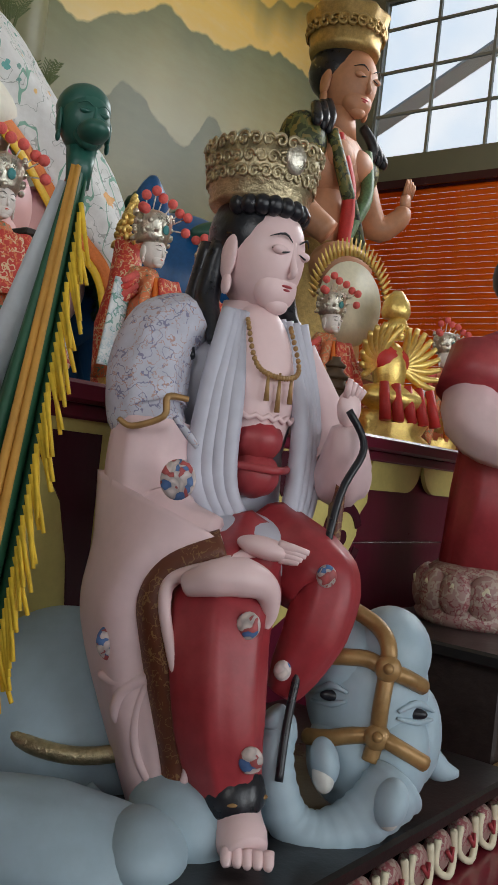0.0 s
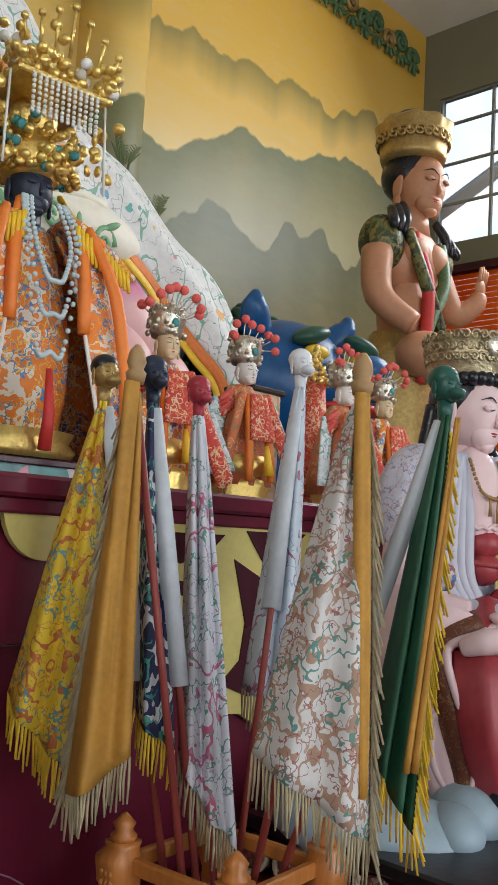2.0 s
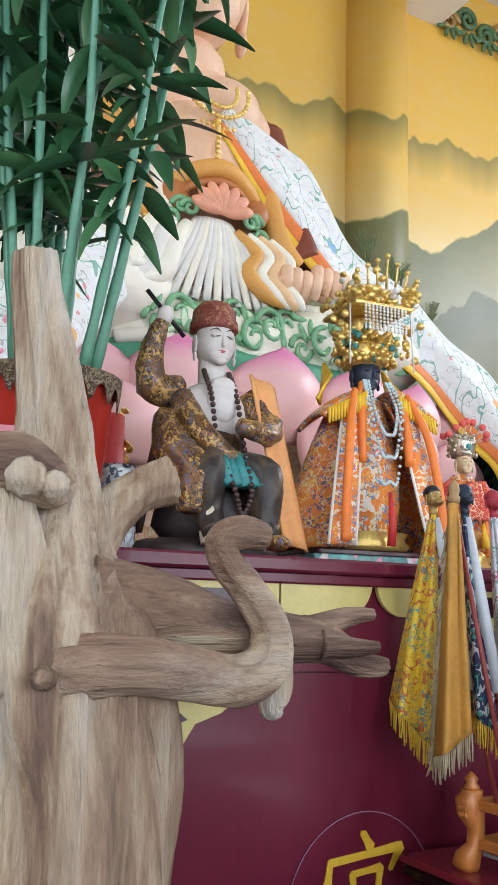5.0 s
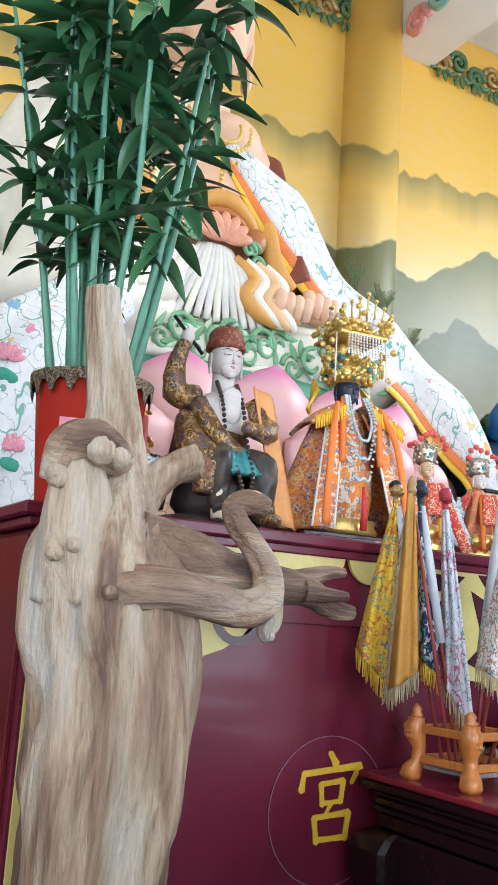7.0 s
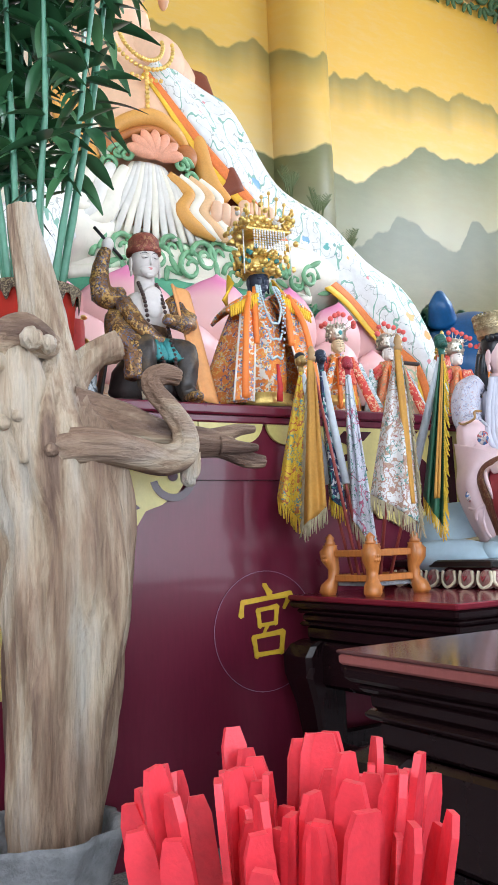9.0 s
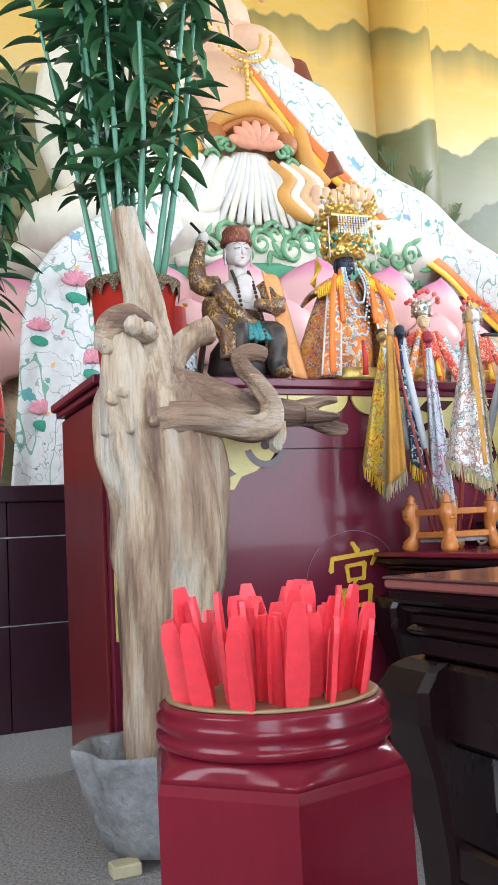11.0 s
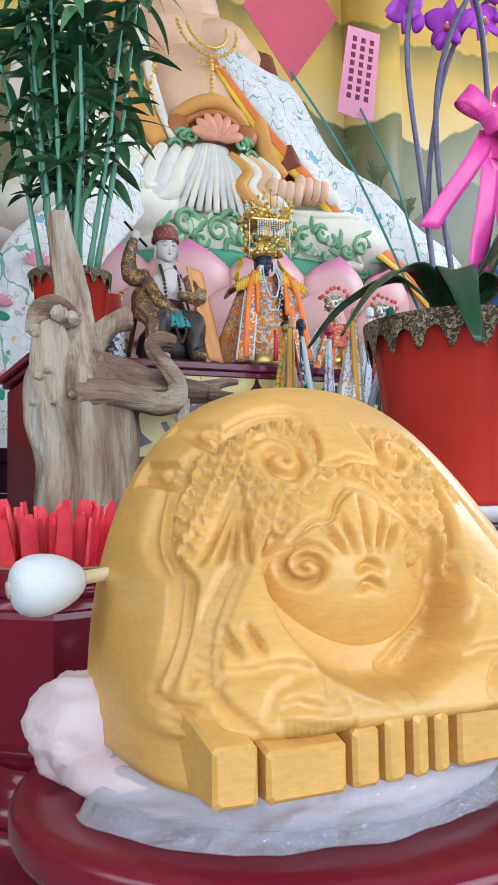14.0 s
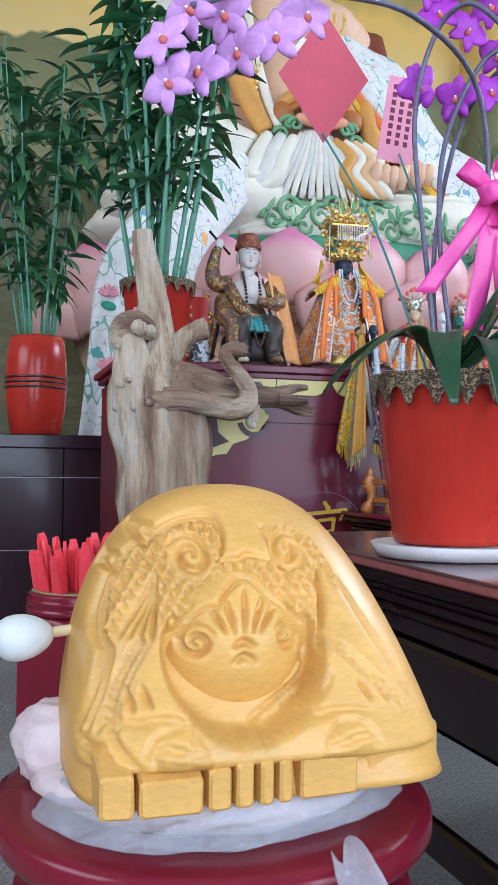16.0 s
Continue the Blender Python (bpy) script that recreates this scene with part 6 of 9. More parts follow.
def deity(x, y):
    g = Geo()
    g.box(-0.22, -0.13, 0.0, 0.22, 0.16, 0.028, 7, 0.003)
    g.box(-0.20, -0.11, 0.028, 0.20, 0.15, 0.045, 8, 0.004)
    g.lathe([(0.105, 0.045), (0.115, 0.06), (0.10, 0.075), (0.11, 0.095)], 30, 5, (0, -0.05, 0), 1.0, 0.7)
    g.lathe([(0.10, 0.09), (0.115, 0.18), (0.11, 0.28), (0.09, 0.36), (0.07, 0.44), (0.05, 0.49)], 34, 0, (0, 0, 0), 1, 0.75, None, True, folds(8, 0.05))
    # cloak: wide sides, open at the front
    def cloak(u, v):
        a = radians(-58 + 296 * u)
        r = 0.075 + 0.155 * v ** 0.8 + 0.012 * math.sin(u * 40) * v
        return (r * 1.12 * math.cos(a), 0.01 + r * 0.85 * math.sin(a), 0.475 - 0.43 * v)
    g.surf(cloak, 60, 18, 1, None, 0.006)
    for k in (-1, 1):
        # long embroidered front panels with pale edges
        def panel(u, v):
            w = 0.060 + 0.022 * v
            cx = k * (0.082 + 0.075 * v)
            return (cx + (u - 0.5) * w, -0.085 - 0.075 * v - 0.012 * math.sin(u * 3.1), 0.47 - 0.42 * v)
        g.surf(panel, 8, 18, 0, None, 0.006)
        for e in (0, 1):
            g.tube([Vector(panel(e, t / 8)) + Vector((0, -0.006, 0)) for t in range(9)], 0.0045, 6, 6)
        # shoulder cape with fringe
        g.surf(lambda u, v: (k * (0.055 + 0.13 * v), -0.10 + 0.17 * u - 0.01 * v, 0.505 - 0.05 * v - 0.035 * v * v - 0.08 * (u - 0.4) ** 2), 10, 8, 0, None, 0.012)
        for j in range(13):
            px = k * (0.055 + 0.0095 * j)
            g.tube([(px, -0.112, 0.485 - 0.005 * j), (px + k * 0.004, -0.120, 0.43 - 0.004 * j)], [0.006, 0.004], 5, 4)
        for j in range(12):
            g.tube([(k * 0.10, 0.055 - 0.004 * j, 0.60 - 0.004 * j), (k * (0.12 + 0.004 * j), 0.04 - 0.006 * j, 0.47)], [0.006, 0.005], 5, 4)
    # orange ribbons, necklaces of beads, red tassel
    for k in (-1, 1):
        g.tube([(k * 0.045, -0.07, 0.52), (k * 0.070, -0.115, 0.42), (k * 0.075, -0.13, 0.28)], [0.010, 0.014, 0.012], 8, 3, None, None, 4)
        g.tube([(k * 0.085, -0.10, 0.49), (k * 0.125, -0.15, 0.36), (k * 0.150, -0.175, 0.16), (k * 0.152, -0.175, 0.06)], [0.009, 0.013, 0.013, 0.016], 8, 3, None, None, 4)
    for w, d in ((0.048, 0.20), (0.036, 0.14), (0.055, 0.27)):
        beads(g, [(-w * 0.8, -0.08, 0.525), (-w, -0.125, 0.44), (-w * 0.5, -0.145, 0.51 - d), (0, -0.148, 0.50 - d), (w * 0.5, -0.145, 0.51 - d), (w, -0.125, 0.44), (w * 0.8, -0.08, 0.525)], 0.0052, 52, 11)
    g.tube([(0.0, -0.15, 0.20), (0.004, -0.155, 0.12), (0.0, -0.155, 0.055)], [0.006, 0.011, 0.013], 8, 12)
    g.tube([(0, 0, 0.46), (0, 0, 0.54)], 0.032, 14, 2)
    head(g, (0, -0.012, 0.560), 0.115, 2, 2, 2)
    # crown: filigree bands, flat board, pearl strings
    g.lathe([(0.052, 0.585), (0.058, 0.60), (0.060, 0.64), (0.050, 0.66)], 28, 5, (0, -0.005, 0))
    g.lathe([(0.045, 0.65), (0.048, 0.72), (0.040, 0.74)], 24, 5, (0, 0, 0))
    g.box(-0.095, -0.125, 0.735, 0.095, 0.08, 0.748, 5, 0.003)
    rn = random.Random(5)
    for k in range(190):
        a, q = rn.uniform(0, 6.283), rn.uniform(0.7, 1.1)
        zz = rn.uniform(0.59, 0.69)
        g.ell((0.075 * q * math.cos(a) * 1.15, -0.01 + 0.072 * q * math.sin(a), zz), (0.010, 0.008, 0.011), 5 if k % 5 else 9, (rn.uniform(0, 90), rn.uniform(0, 90), 0), 6, 5)
    for k in range(230):
        px, py = rn.uniform(-0.115, 0.115), rn.uniform(-0.15, 0.07)
        g.ell((px, py, 0.752 + abs(rn.gauss(0, 0.036))), (0.011, 0.008, 0.012), 5 if k % 6 else 6, (rn.uniform(0, 90), rn.uniform(0, 90), 0), 6, 5)
    for k in range(7):
        g.tube([(-0.09 + 0.03 * k, -0.13, 0.79), (-0.10 + 0.033 * k, -0.14, 0.82 + 0.02 * (3 - abs(k - 3)))], [0.004, 0.003], 5, 5)
        g.ell((-0.10 + 0.033 * k, -0.14, 0.825 + 0.02 * (3 - abs(k - 3))), (0.008, 0.008, 0.008), 5, (0, 0, 0), 8, 6)
    for k in range(12):
        beads(g, [(-0.066 + 0.012 * k, -0.128, 0.735), (-0.066 + 0.012 * k, -0.130, 0.665)], 0.0042, 9, 6)
    for k in (-1, 1):
        g.tube([(k * 0.10, -0.10, 0.74), (k * 0.105, -0.11, 0.56)], 0.0028, 5, 6)
        for j in range(10):
            g.ell((k * (0.10 + rn.uniform(-0.02, 0.02)), -0.07 + rn.uniform(-0.03, 0.03), 0.60 + 0.012 * j), (0.013, 0.006, 0.012), 5, (0, 0, 40 * j), 7, 5)
        g.ell((k * 0.125, -0.115, 0.70), (0.012, 0.012, 0.012), 5, (0, 0, 0), 10, 8)
    return thing("crowned_deity_figure", g, [M_BROC1, M_BROC2, M_NAVY, M_ORANGE, M_YELLOW, M_GOLD, M_PEARL, motley("floral_tile", ((0.75, 0.35, 0.45), (0.10, 0.45, 0.42), (0.80, 0.75, 0.75), (0.10, 0.30, 0.30)), 26, 0.3), M_MAROON_DK, M_TEALCLOTH, M_BOXGLASS, M_BEAD, M_RED],
                 "dark-faced deity figure in orange robes with gold crown", "statue", m=pose(x, y, AT, 0, 0, -6))


deity(0.27, 1.36)




def crease(p, a, i):
    return 1 + 0.14 * noise.noise(Vector((p.x * 40, p.y * 40, p.z * 40 + 2 * a))) + 0.07 * math.sin(5 * a + 60 * p.z + 40 * p.x)


def monk(x, y):
    g = Geo()
    g.lathe([(0.19, 0.0), (0.20, 0.012), (0.19, 0.03), (0.15, 0.045)], 34, 3, (0, 0, 0), 1, 0.7, None, True, folds(5, 0.06))
    g.lathe([(0.12, 0.03), (0.15, 0.08), (0.13, 0.16), (0.09, 0.22)], 26, 3, (0.03, 0.03, 0), 1, 0.8, None, True, folds(4, 0.10))
    g.ell((0, 0.01, 0.26), (0.095, 0.075, 0.10), 5, (0, 0, 0), 24, 14, lambda d: 1 + 0.08 * noise.noise(d * 5))
    g.ell((0, 0.0, 0.37), (0.10, 0.062, 0.085), 0)
    g.ell((0.01, -0.055, 0.40), (0.045, 0.02, 0.06), 0)
    # legs, one drawn up
    g.tube([(0.05, -0.03, 0.22), (0.10, -0.12, 0.20), (0.095, -0.13, 0.08), (0.10, -0.16, 0.045)], [0.055, 0.046, 0.036, 0.03], 22, 7, None, crease, 6)
    g.tube([(-0.04, -0.03, 0.22), (-0.06, -0.13, 0.21), (-0.05, -0.13, 0.10), (-0.05, -0.17, 0.05)], [0.055, 0.046, 0.034, 0.03], 22, 7, None, crease, 6)
    g.tube([(-0.05, -0.13, 0.12), (-0.05, -0.15, 0.03)], [0.03, 0.026], 12, 8)
    g.ell((0.10, -0.19, 0.035), (0.03, 0.05, 0.02), 2)
    # arms: one raised with a staff, one resting
    g.tube([(-0.095, 0, 0.42), (-0.17, -0.02, 0.42), (-0.175, -0.03, 0.52), (-0.155, -0.04, 0.585)], [0.042, 0.040, 0.028, 0.018], 22, 2, None, crease, 6)
    g.ell((-0.15, -0.04, 0.60), (0.022, 0.022, 0.028), 0)
    g.tube([(-0.20, -0.04, 0.66), (-0.10, -0.05, 0.55)], 0.006, 8, 6)
    g.tube([(0.095, 0, 0.42), (0.14, -0.05, 0.34), (0.09, -0.12, 0.31), (0.02, -0.14, 0.32)], [0.042, 0.038, 0.028, 0.018], 22, 2, None, crease, 6)
    g.tube([(-0.10, -0.03, 0.40), (-0.06, -0.09, 0.30), (0.02, -0.09, 0.24), (0.10, -0.06, 0.22)], [0.03, 0.035, 0.03, 0.03], 18, 2, None, crease, 6)
    g.tube([(-0.13, -0.02, 0.35), (-0.13, -0.08, 0.26), (-0.09, -0.12, 0.20), (-0.10, -0.13, 0.10)], [0.03, 0.05, 0.045, 0.03], 20, 2, None, crease, 6)
    for k in range(8):
        g.tube([(-0.07 + 0.02 * k, -0.10 - 0.01 * (k % 2), 0.25), (-0.075 + 0.022 * k, -0.15, 0.17)], [0.012, 0.016], 8, 9)
    # long bead string
    beads(g, [(-0.035, -0.03, 0.475), (-0.030, -0.075, 0.40), (-0.02, -0.10, 0.28), (0.0, -0.165, 0.16), (0.02, -0.17, 0.10), (0.045, -0.165, 0.16), (0.05, -0.10, 0.28), (0.04, -0.075, 0.40), (0.035, -0.03, 0.475)], 0.0075, 54, 4)
    # cape behind: orange front edge, slate back
    g.surf(lambda u, v: (0.080 + 0.085 * u + 0.085 * v, -0.055 + 0.03 * u - 0.045 * v + 0.01 * math.sin(u * 7), 0.475 - 0.43 * v - 0.02 * u), 8, 18, 1, None, 0.008)
    g.surf(lambda u, v: (0.085 + 0.14 * v * (0.7 + 0.3 * u) + 0.02 * u, 0.065 + 0.06 * u, 0.47 - 0.44 * v - 0.03 * u), 6, 18, 10, None, 0.008)
    g.surf(lambda u, v: (-0.10 - 0.07 * v, 0.03 + 0.06 * u, 0.44 - 0.38 * v), 6, 12, 3, None, 0.01)
    head(g, (0, -0.01, 0.555), 0.142, 0, 6, 11)
    g.tube([(0, 0, 0.43), (0, 0, 0.51)], 0.038, 14, 0)
    g.lathe([(0.058, 0.588), (0.064, 0.592), (0.063, 0.612), (0.058, 0.616), (0.056, 0.645), (0.040, 0.664), (0.012, 0.670)], 24, 12, (0, 0, 0), 1, 1.1)
    g.ell((0.10, 0.02, 0.14), (0.05, 0.05, 0.05), 2)
    g.tube([(-0.02, -0.05, 0.10), (0.10, -0.05, 0.09), (0.16, -0.02, 0.13)], [0.03, 0.045, 0.02], 12, 3)
    return thing("seated_monk_figure", g, [pm("chalky_white_face", (0.66, 0.60, 0.56), 0.45, 0, 0.12, 20, 0.15, 60), pm("apricot_cape", (0.78, 0.36, 0.12), 0.6, 0, 0.12, 8), embroid("brown_gilt_sleeve", (0.20, 0.095, 0.03), ((45, 0.05, (0.50, 0.30, 0.08)), (70, 0.04, (0.05, 0.025, 0.012)), (60, 0.015, (0.08, 0.14, 0.30))), 0.4, 0.5, 8, 0.25), M_DKWOOD, M_BROWNB, pm("dark_robe_body", (0.06, 0.03, 0.02), 0.45, 0.1, 0.5, 18, 0.5, 60, col2=(0.42, 0.24, 0.08)), M_BLACK, pm("dark_brown_leggings", (0.045, 0.035, 0.03), 0.45, 0.1, 0.5, 16, 0.5, 60, col2=(0.22, 0.14, 0.06)), M_IVORY, M_TEALCLOTH, M_BLUEGREY, M_LIP, embroid("maroon_brocade_cap", (0.28, 0.07, 0.045), ((70, 0.05, (0.40, 0.20, 0.10)), (110, 0.04, (0.14, 0.03, 0.02))), 0.6, 0.4, 3)],
                 "seated pale-faced monk figure with cap and beads", "statue", m=pose(x, y, AT, 0, 0, -4))


monk(-0.25, 1.31)


def court(seed, face, robe):
    r = random.Random(seed)
    g = Geo()
    g.lathe([(0.085, 0.0), (0.09, 0.012), (0.075, 0.03), (0.085, 0.05), (0.08, 0.065), (0.06, 0.075)], 28, 0, (0, 0, 0), 1.05, 0.8, None, True, lambda a, z: 1 + 0.06 * math.cos(10 * a))
    g.ell((0, -0.01, 0.10), (0.085, 0.065, 0.045), 0)
    g.lathe([(0.095, 0.05), (0.085, 0.14), (0.068, 0.22), (0.048, 0.28), (0.03, 0.31)], 30, 1, (0, 0.01, 0), 1.05, 0.8, None, True, folds(7, 0.05, seed))
    for k in (-1, 1):
        g.surf(lambda u, v: (k * (0.02 + 0.03 * u + 0.09 * v), -0.045 - 0.05 * v - 0.012 * math.sin(3 * u), 0.285 - 0.265 * v + 0.03 * u * v), 6, 14, 1 if k < 0 else 3, None, 0.005)
        g.surf(lambda u, v: (k * (0.05 + 0.05 * u + 0.07 * v), -0.01 - 0.05 * v, 0.27 - 0.20 * v), 6, 10, 8, None, 0.005)
        g.tube([(k * 0.022, -0.05, 0.28), (k * 0.03, -0.075, 0.18), (k * 0.035, -0.09, 0.06)], [0.008, 0.011, 0.010], 8, 5, None, None, 4)
        for j in range(4):
            g.tube([(k * 0.05, -0.02, 0.285 - 0.012 * j), (k * 0.085, -0.015, 0.262 - 0.016 * j)], [0.010, 0.008], 6, 3 if j % 2 else 6)
    g.surf(lambda u, v: ((u - 0.5) * (0.05 + 0.03 * v), -0.062 - 0.03 * v, 0.28 - 0.12 * v), 6, 8, 3, None, 0.006)
    g.tube([(0.02, -0.085, 0.15), (0.024, -0.095, 0.075)], [0.006, 0.014], 8, 7)
    head(g, (0, -0.01, 0.345), 0.075, 2, 9, 3)
    g.lathe([(0.034, 0.365), (0.038, 0.378), (0.044, 0.41), (0.040, 0.43), (0.02, 0.44)], 22, 4, (0, 0, 0))
    for k in range(40):
        a = r.uniform(0, 6.283)
        g.ell((0.043 * math.cos(a), 0.040 * math.sin(a), r.uniform(0.37, 0.44)), (0.007, 0.006, 0.008), 4, (r.uniform(0, 90), 0, 0), 6, 5)
    g.ell((0, -0.043, 0.395), (0.009, 0.005, 0.011), 10)
    for k in range(9):
        a = radians(-35 + 250 * k / 8 - 70)
        px = 0.075 * math.sin(radians(-80 + 20 * k)) + r.uniform(-0.008, 0.008)
        pz = 0.405 + 0.07 * math.cos(radians(-80 + 20 * k)) + r.uniform(-0.012, 0.012)
        py = -0.03 + r.uniform(-0.02, 0.02)
        g.tube([(px * 0.5, 0, 0.41), (px, py, pz)], 0.0018, 5, 4)
        g.ell((px, py, pz), (0.0115, 0.0115, 0.0115), 6, (0, 0, 0), 12, 8)
    return thing("court_lady_figure", g, [M_GOLD, robe, face, M_BROC3, M_SILVER, M_ORANGE, M_POMPOM, M_YELLOW, M_BROC4, M_HAIR, M_TEALCLOTH], "small robed deity figure with silver crown and red pompoms", "statue", "robed figures on the altar")


M_FACE_Y = pm("cream_figure_face", (0.74, 0.58, 0.36), 0.45)
M_FACE_W = pm("white_figure_face", (0.80, 0.74, 0.68), 0.45)
M_ROBE_O = embroid("orange_robe_gems", (0.70, 0.20, 0.08), ((60, 0.02, (0.70, 0.50, 0.28)), (50, 0.015, (0.05, 0.30, 0.20))), 0.65, 0.2, 7)
f1 = court(1, M_FACE_Y, M_BROC1)
f1.matrix_world = pose(0.69, 1.40, AT, 0, 0, -14)
f2 = court(2, M_FACE_W, M_ROBE_O)
f2.matrix_world = pose(1.01, 1.45, AT, 0, 0, -8)
for f, x, y, k, turn in ((f2, 1.40, 1.42, 1.0, 0), (f1, 1.66, 1.46, 1.0, -10), (f2, 2.20, 1.45, 1.0, -12), (f2, 2.88, 1.40, 1.0, -20), (f1, 3.2, 1.42, 1.0, -14)):
    copy_thing(f, pose(x, y, AT, 0, 0, turn))


def flame_crown(g, z, r, mat):
    for k in range(30):
        a = math.pi * k / 29
        for q in (0.6, 1.0):
            g.tube([(r * q * math.cos(a), 0.02, z + r * q * math.sin(a)), (1.22 * r * q * math.cos(a), 0.015, z + 1.3 * r * q * math.sin(a) + 0.01)], [0.008, 0.002], 5, mat)


# golden many-armed figure with a flaming halo
g = Geo()
g.lathe([(0.15, 0), (0.16, 0.02), (0.13, 0.04), (0.15, 0.075), (0.12, 0.10)], 32, 0, (0, 0, 0), 1, 0.75, None, True, lambda a, z: 1 + 0.06 * math.cos(12 * a))
g.ell((0, -0.02, 0.14), (0.14, 0.09, 0.05), 0)
g.ell((0, 0, 0.23), (0.06, 0.045, 0.09), 0)
g.ell((0, 0.0, 0.26), (0.075, 0.04, 0.05), 1)
head(g, (0, -0.01, 0.36), 0.085, 0, 0, 1)
g.lathe([(0.040, 0.39), (0.046, 0.41), (0.04, 0.44), (0.015, 0.475)], 20, 0, (0, 0, 0))
for k in range(9):
    for s in (-1, 1):
        a = radians(-30 + 17 * k)
        g.tube([(s * 0.05, 0.01, 0.25), (s * (0.06 + 0.07 * math.cos(a)), -0.02, 0.24 + 0.07 * math.sin(a)), (s * (0.05 + 0.125 * math.cos(a)), -0.05, 0.25 + 0.115 * math.sin(a))], [0.014, 0.012, 0.008], 7, 0, None, None, 3)
for k in range(5):
    g.tube([(-0.10 + 0.05 * k, -0.08, 0.18), (-0.11 + 0.055 * k, -0.11, 0.07)], [0.014, 0.018], 8, 1)
g.lathe([(0.13, -0.004), (0.13, 0.004)], 40, 2, xf=pose(-0.11, 0.09, 0.42, 90, 0, 0))
gh = Geo()
flame_crown(gh, 0.36, 0.15, 0)
merge(g, gh, pose(-0.10, 0.08, 0.06))
thing("golden_many_armed_figure", g, [M_GOLD, M_RED, M_IVORY], "golden many-armed figure in red cloth before a halo", "statue", m=pose(2.38, 1.33, AT, 0, 0, -14))
# golden incense crown figure in the row, with tall filigree
g = Geo()
rn = random.Random(3)
for k in range(90):
    a, z = rn.uniform(0, 6.28), rn.random()
    g.ell((0.05 * (1 - z) * math.cos(a), 0.04 * (1 - z) * math.sin(a), 0.40 + 0.13 * z), (0.009, 0.007, 0.011), 0, (rn.uniform(0, 90), 0, 0), 6, 5)
g.lathe([(0.07, 0.0), (0.06, 0.05), (0.07, 0.2), (0.045, 0.30), (0.035, 0.42)], 22, 1, (0, 0, 0), 1, 0.8, None, True, folds(6, 0.05))
thing("gilt_crowned_figure", g, [M_GOLD, M_BROC3], "small red robed figure with tall gilt filigree crown", "statue", m=pose(1.52, 1.62, AT))
# glittering gold ornaments and a jade white cup behind the monk
g = Geo()
for k in range(110):
    g.ell((rn.uniform(-0.09, 0.09), rn.uniform(-0.04, 0.04), rn.uniform(0.02, 0.42)), (0.014, 0.008, 0.014), 0, (rn.uniform(0, 90), rn.uniform(0, 90), 0), 6, 5)
g.lathe([(0.08, 0), (0.06, 0.1), (0.05, 0.4)], 16, 1)
thing("gold_filigree_ornament", g, [M_GOLD, M_RED], "glittering gold filigree ornament standing on the altar", "ornament", m=pose(-0.42, 1.62, AT))
g = Geo().lathe([(0.045, 0), (0.05, 0.01), (0.05, 0.09), (0.045, 0.10), (0.048, 0.11), (0.05, 0.20), (0.046, 0.22), (0.04, 0.21)], 28)
thing("openwork_vase", g, motley("white_openwork", ((0.75, 0.78, 0.80), (0.10, 0.12, 0.14), (0.72, 0.75, 0.78)), 60, 0.3, 0, 0.9), "white openwork porcelain vase on the altar", "vase", m=pose(-0.475, 1.36, AT))
# brown spiral pagoda and wooden cabinet on the altar further along
g = Geo()
for k in range(7):
    r = 0.085 - 0.010 * k
    g.lathe([(r, 0.03 * k), (r + 0.004, 0.03 * k + 0.008), (r - 0.012, 0.03 * k + 0.022), (r - 0.012, 0.03 * k + 0.03)], 26)
thing("stacked_incense_coil", g, pm("brown_coil", (0.10, 0.06, 0.03), 0.5), "brown stacked incense coil on the altar", "incense", m=pose(2.0, 1.28, AT))
g = Geo()
g.box(-0.06, -0.05, 0.0, 0.06, 0.05, 0.33, 0, 0.004)
g.box(-0.07, -0.06, 0.33, 0.07, 0.06, 0.345, 1, 0.003)
thing("wooden_shrine_box", g, [M_SASH, M_DKWOOD], "small painted wooden shrine box with dark lid", "shrine", m=pose(1.22, 1.60, AT))
g = Geo()
g.box(-0.11, -0.04, 0, 0.11, 0.04, 0.30, 0, 0.006)
for k in range(6):
    g.box(-0.095, -0.046, 0.03 + 0.042 * k, 0.095, -0.038, 0.055 + 0.042 * k, 1, 0.003)
thing("carved_brown_cabinet", g, [M_BROWN, M_GOLD_OLD], "brown carved cabinet standing on the altar", "cabinet", m=pose(2.72, 1.66, AT))


# ---- rider on the elephant ----
TB = 0.80
M_ELE = pm("pale_blue_elephant", (0.36, 0.47, 0.54), 0.5, 0, 0.08, 5, 0.12, 40)
M_TUSK = pm("off_white_tusk", (0.62, 0.62, 0.58), 0.5)
M_STRAP = pm("bronze_strap", (0.36, 0.21, 0.08), 0.4, 0.3, 0.3, 20, 0.2, 60)
M_LILAC = pm("lilac_robe", (0.52, 0.52, 0.60), 0.45, 0, 0.07, 5, 0.06, 40)
M_PINKROBE = pm("pale_pink_robe", (0.74, 0.54, 0.55), 0.45, 0, 0.06, 5, 0.06, 40)
M_CRIMSON = pm("crimson_robe", (0.36, 0.038, 0.048), 0.40, 0, 0.22, 9, 0.1, 50, col2=(0.46, 0.09, 0.09))
M_LILACF = embroid("lilac_robe_flowers", (0.52, 0.52, 0.60), ((48, 0.016, (0.20, 0.19, 0.30)), (70, 0.012, (0.44, 0.26, 0.22))), 0.45, 0.08, 5)
M_TRIM = embroid("brown_gold_trim", (0.13, 0.035, 0.015), ((55, 0.018, (0.26, 0.14, 0.05)), (80, 0.014, (0.24, 0.13, 0.05))), 0.45, 0.3, 9)
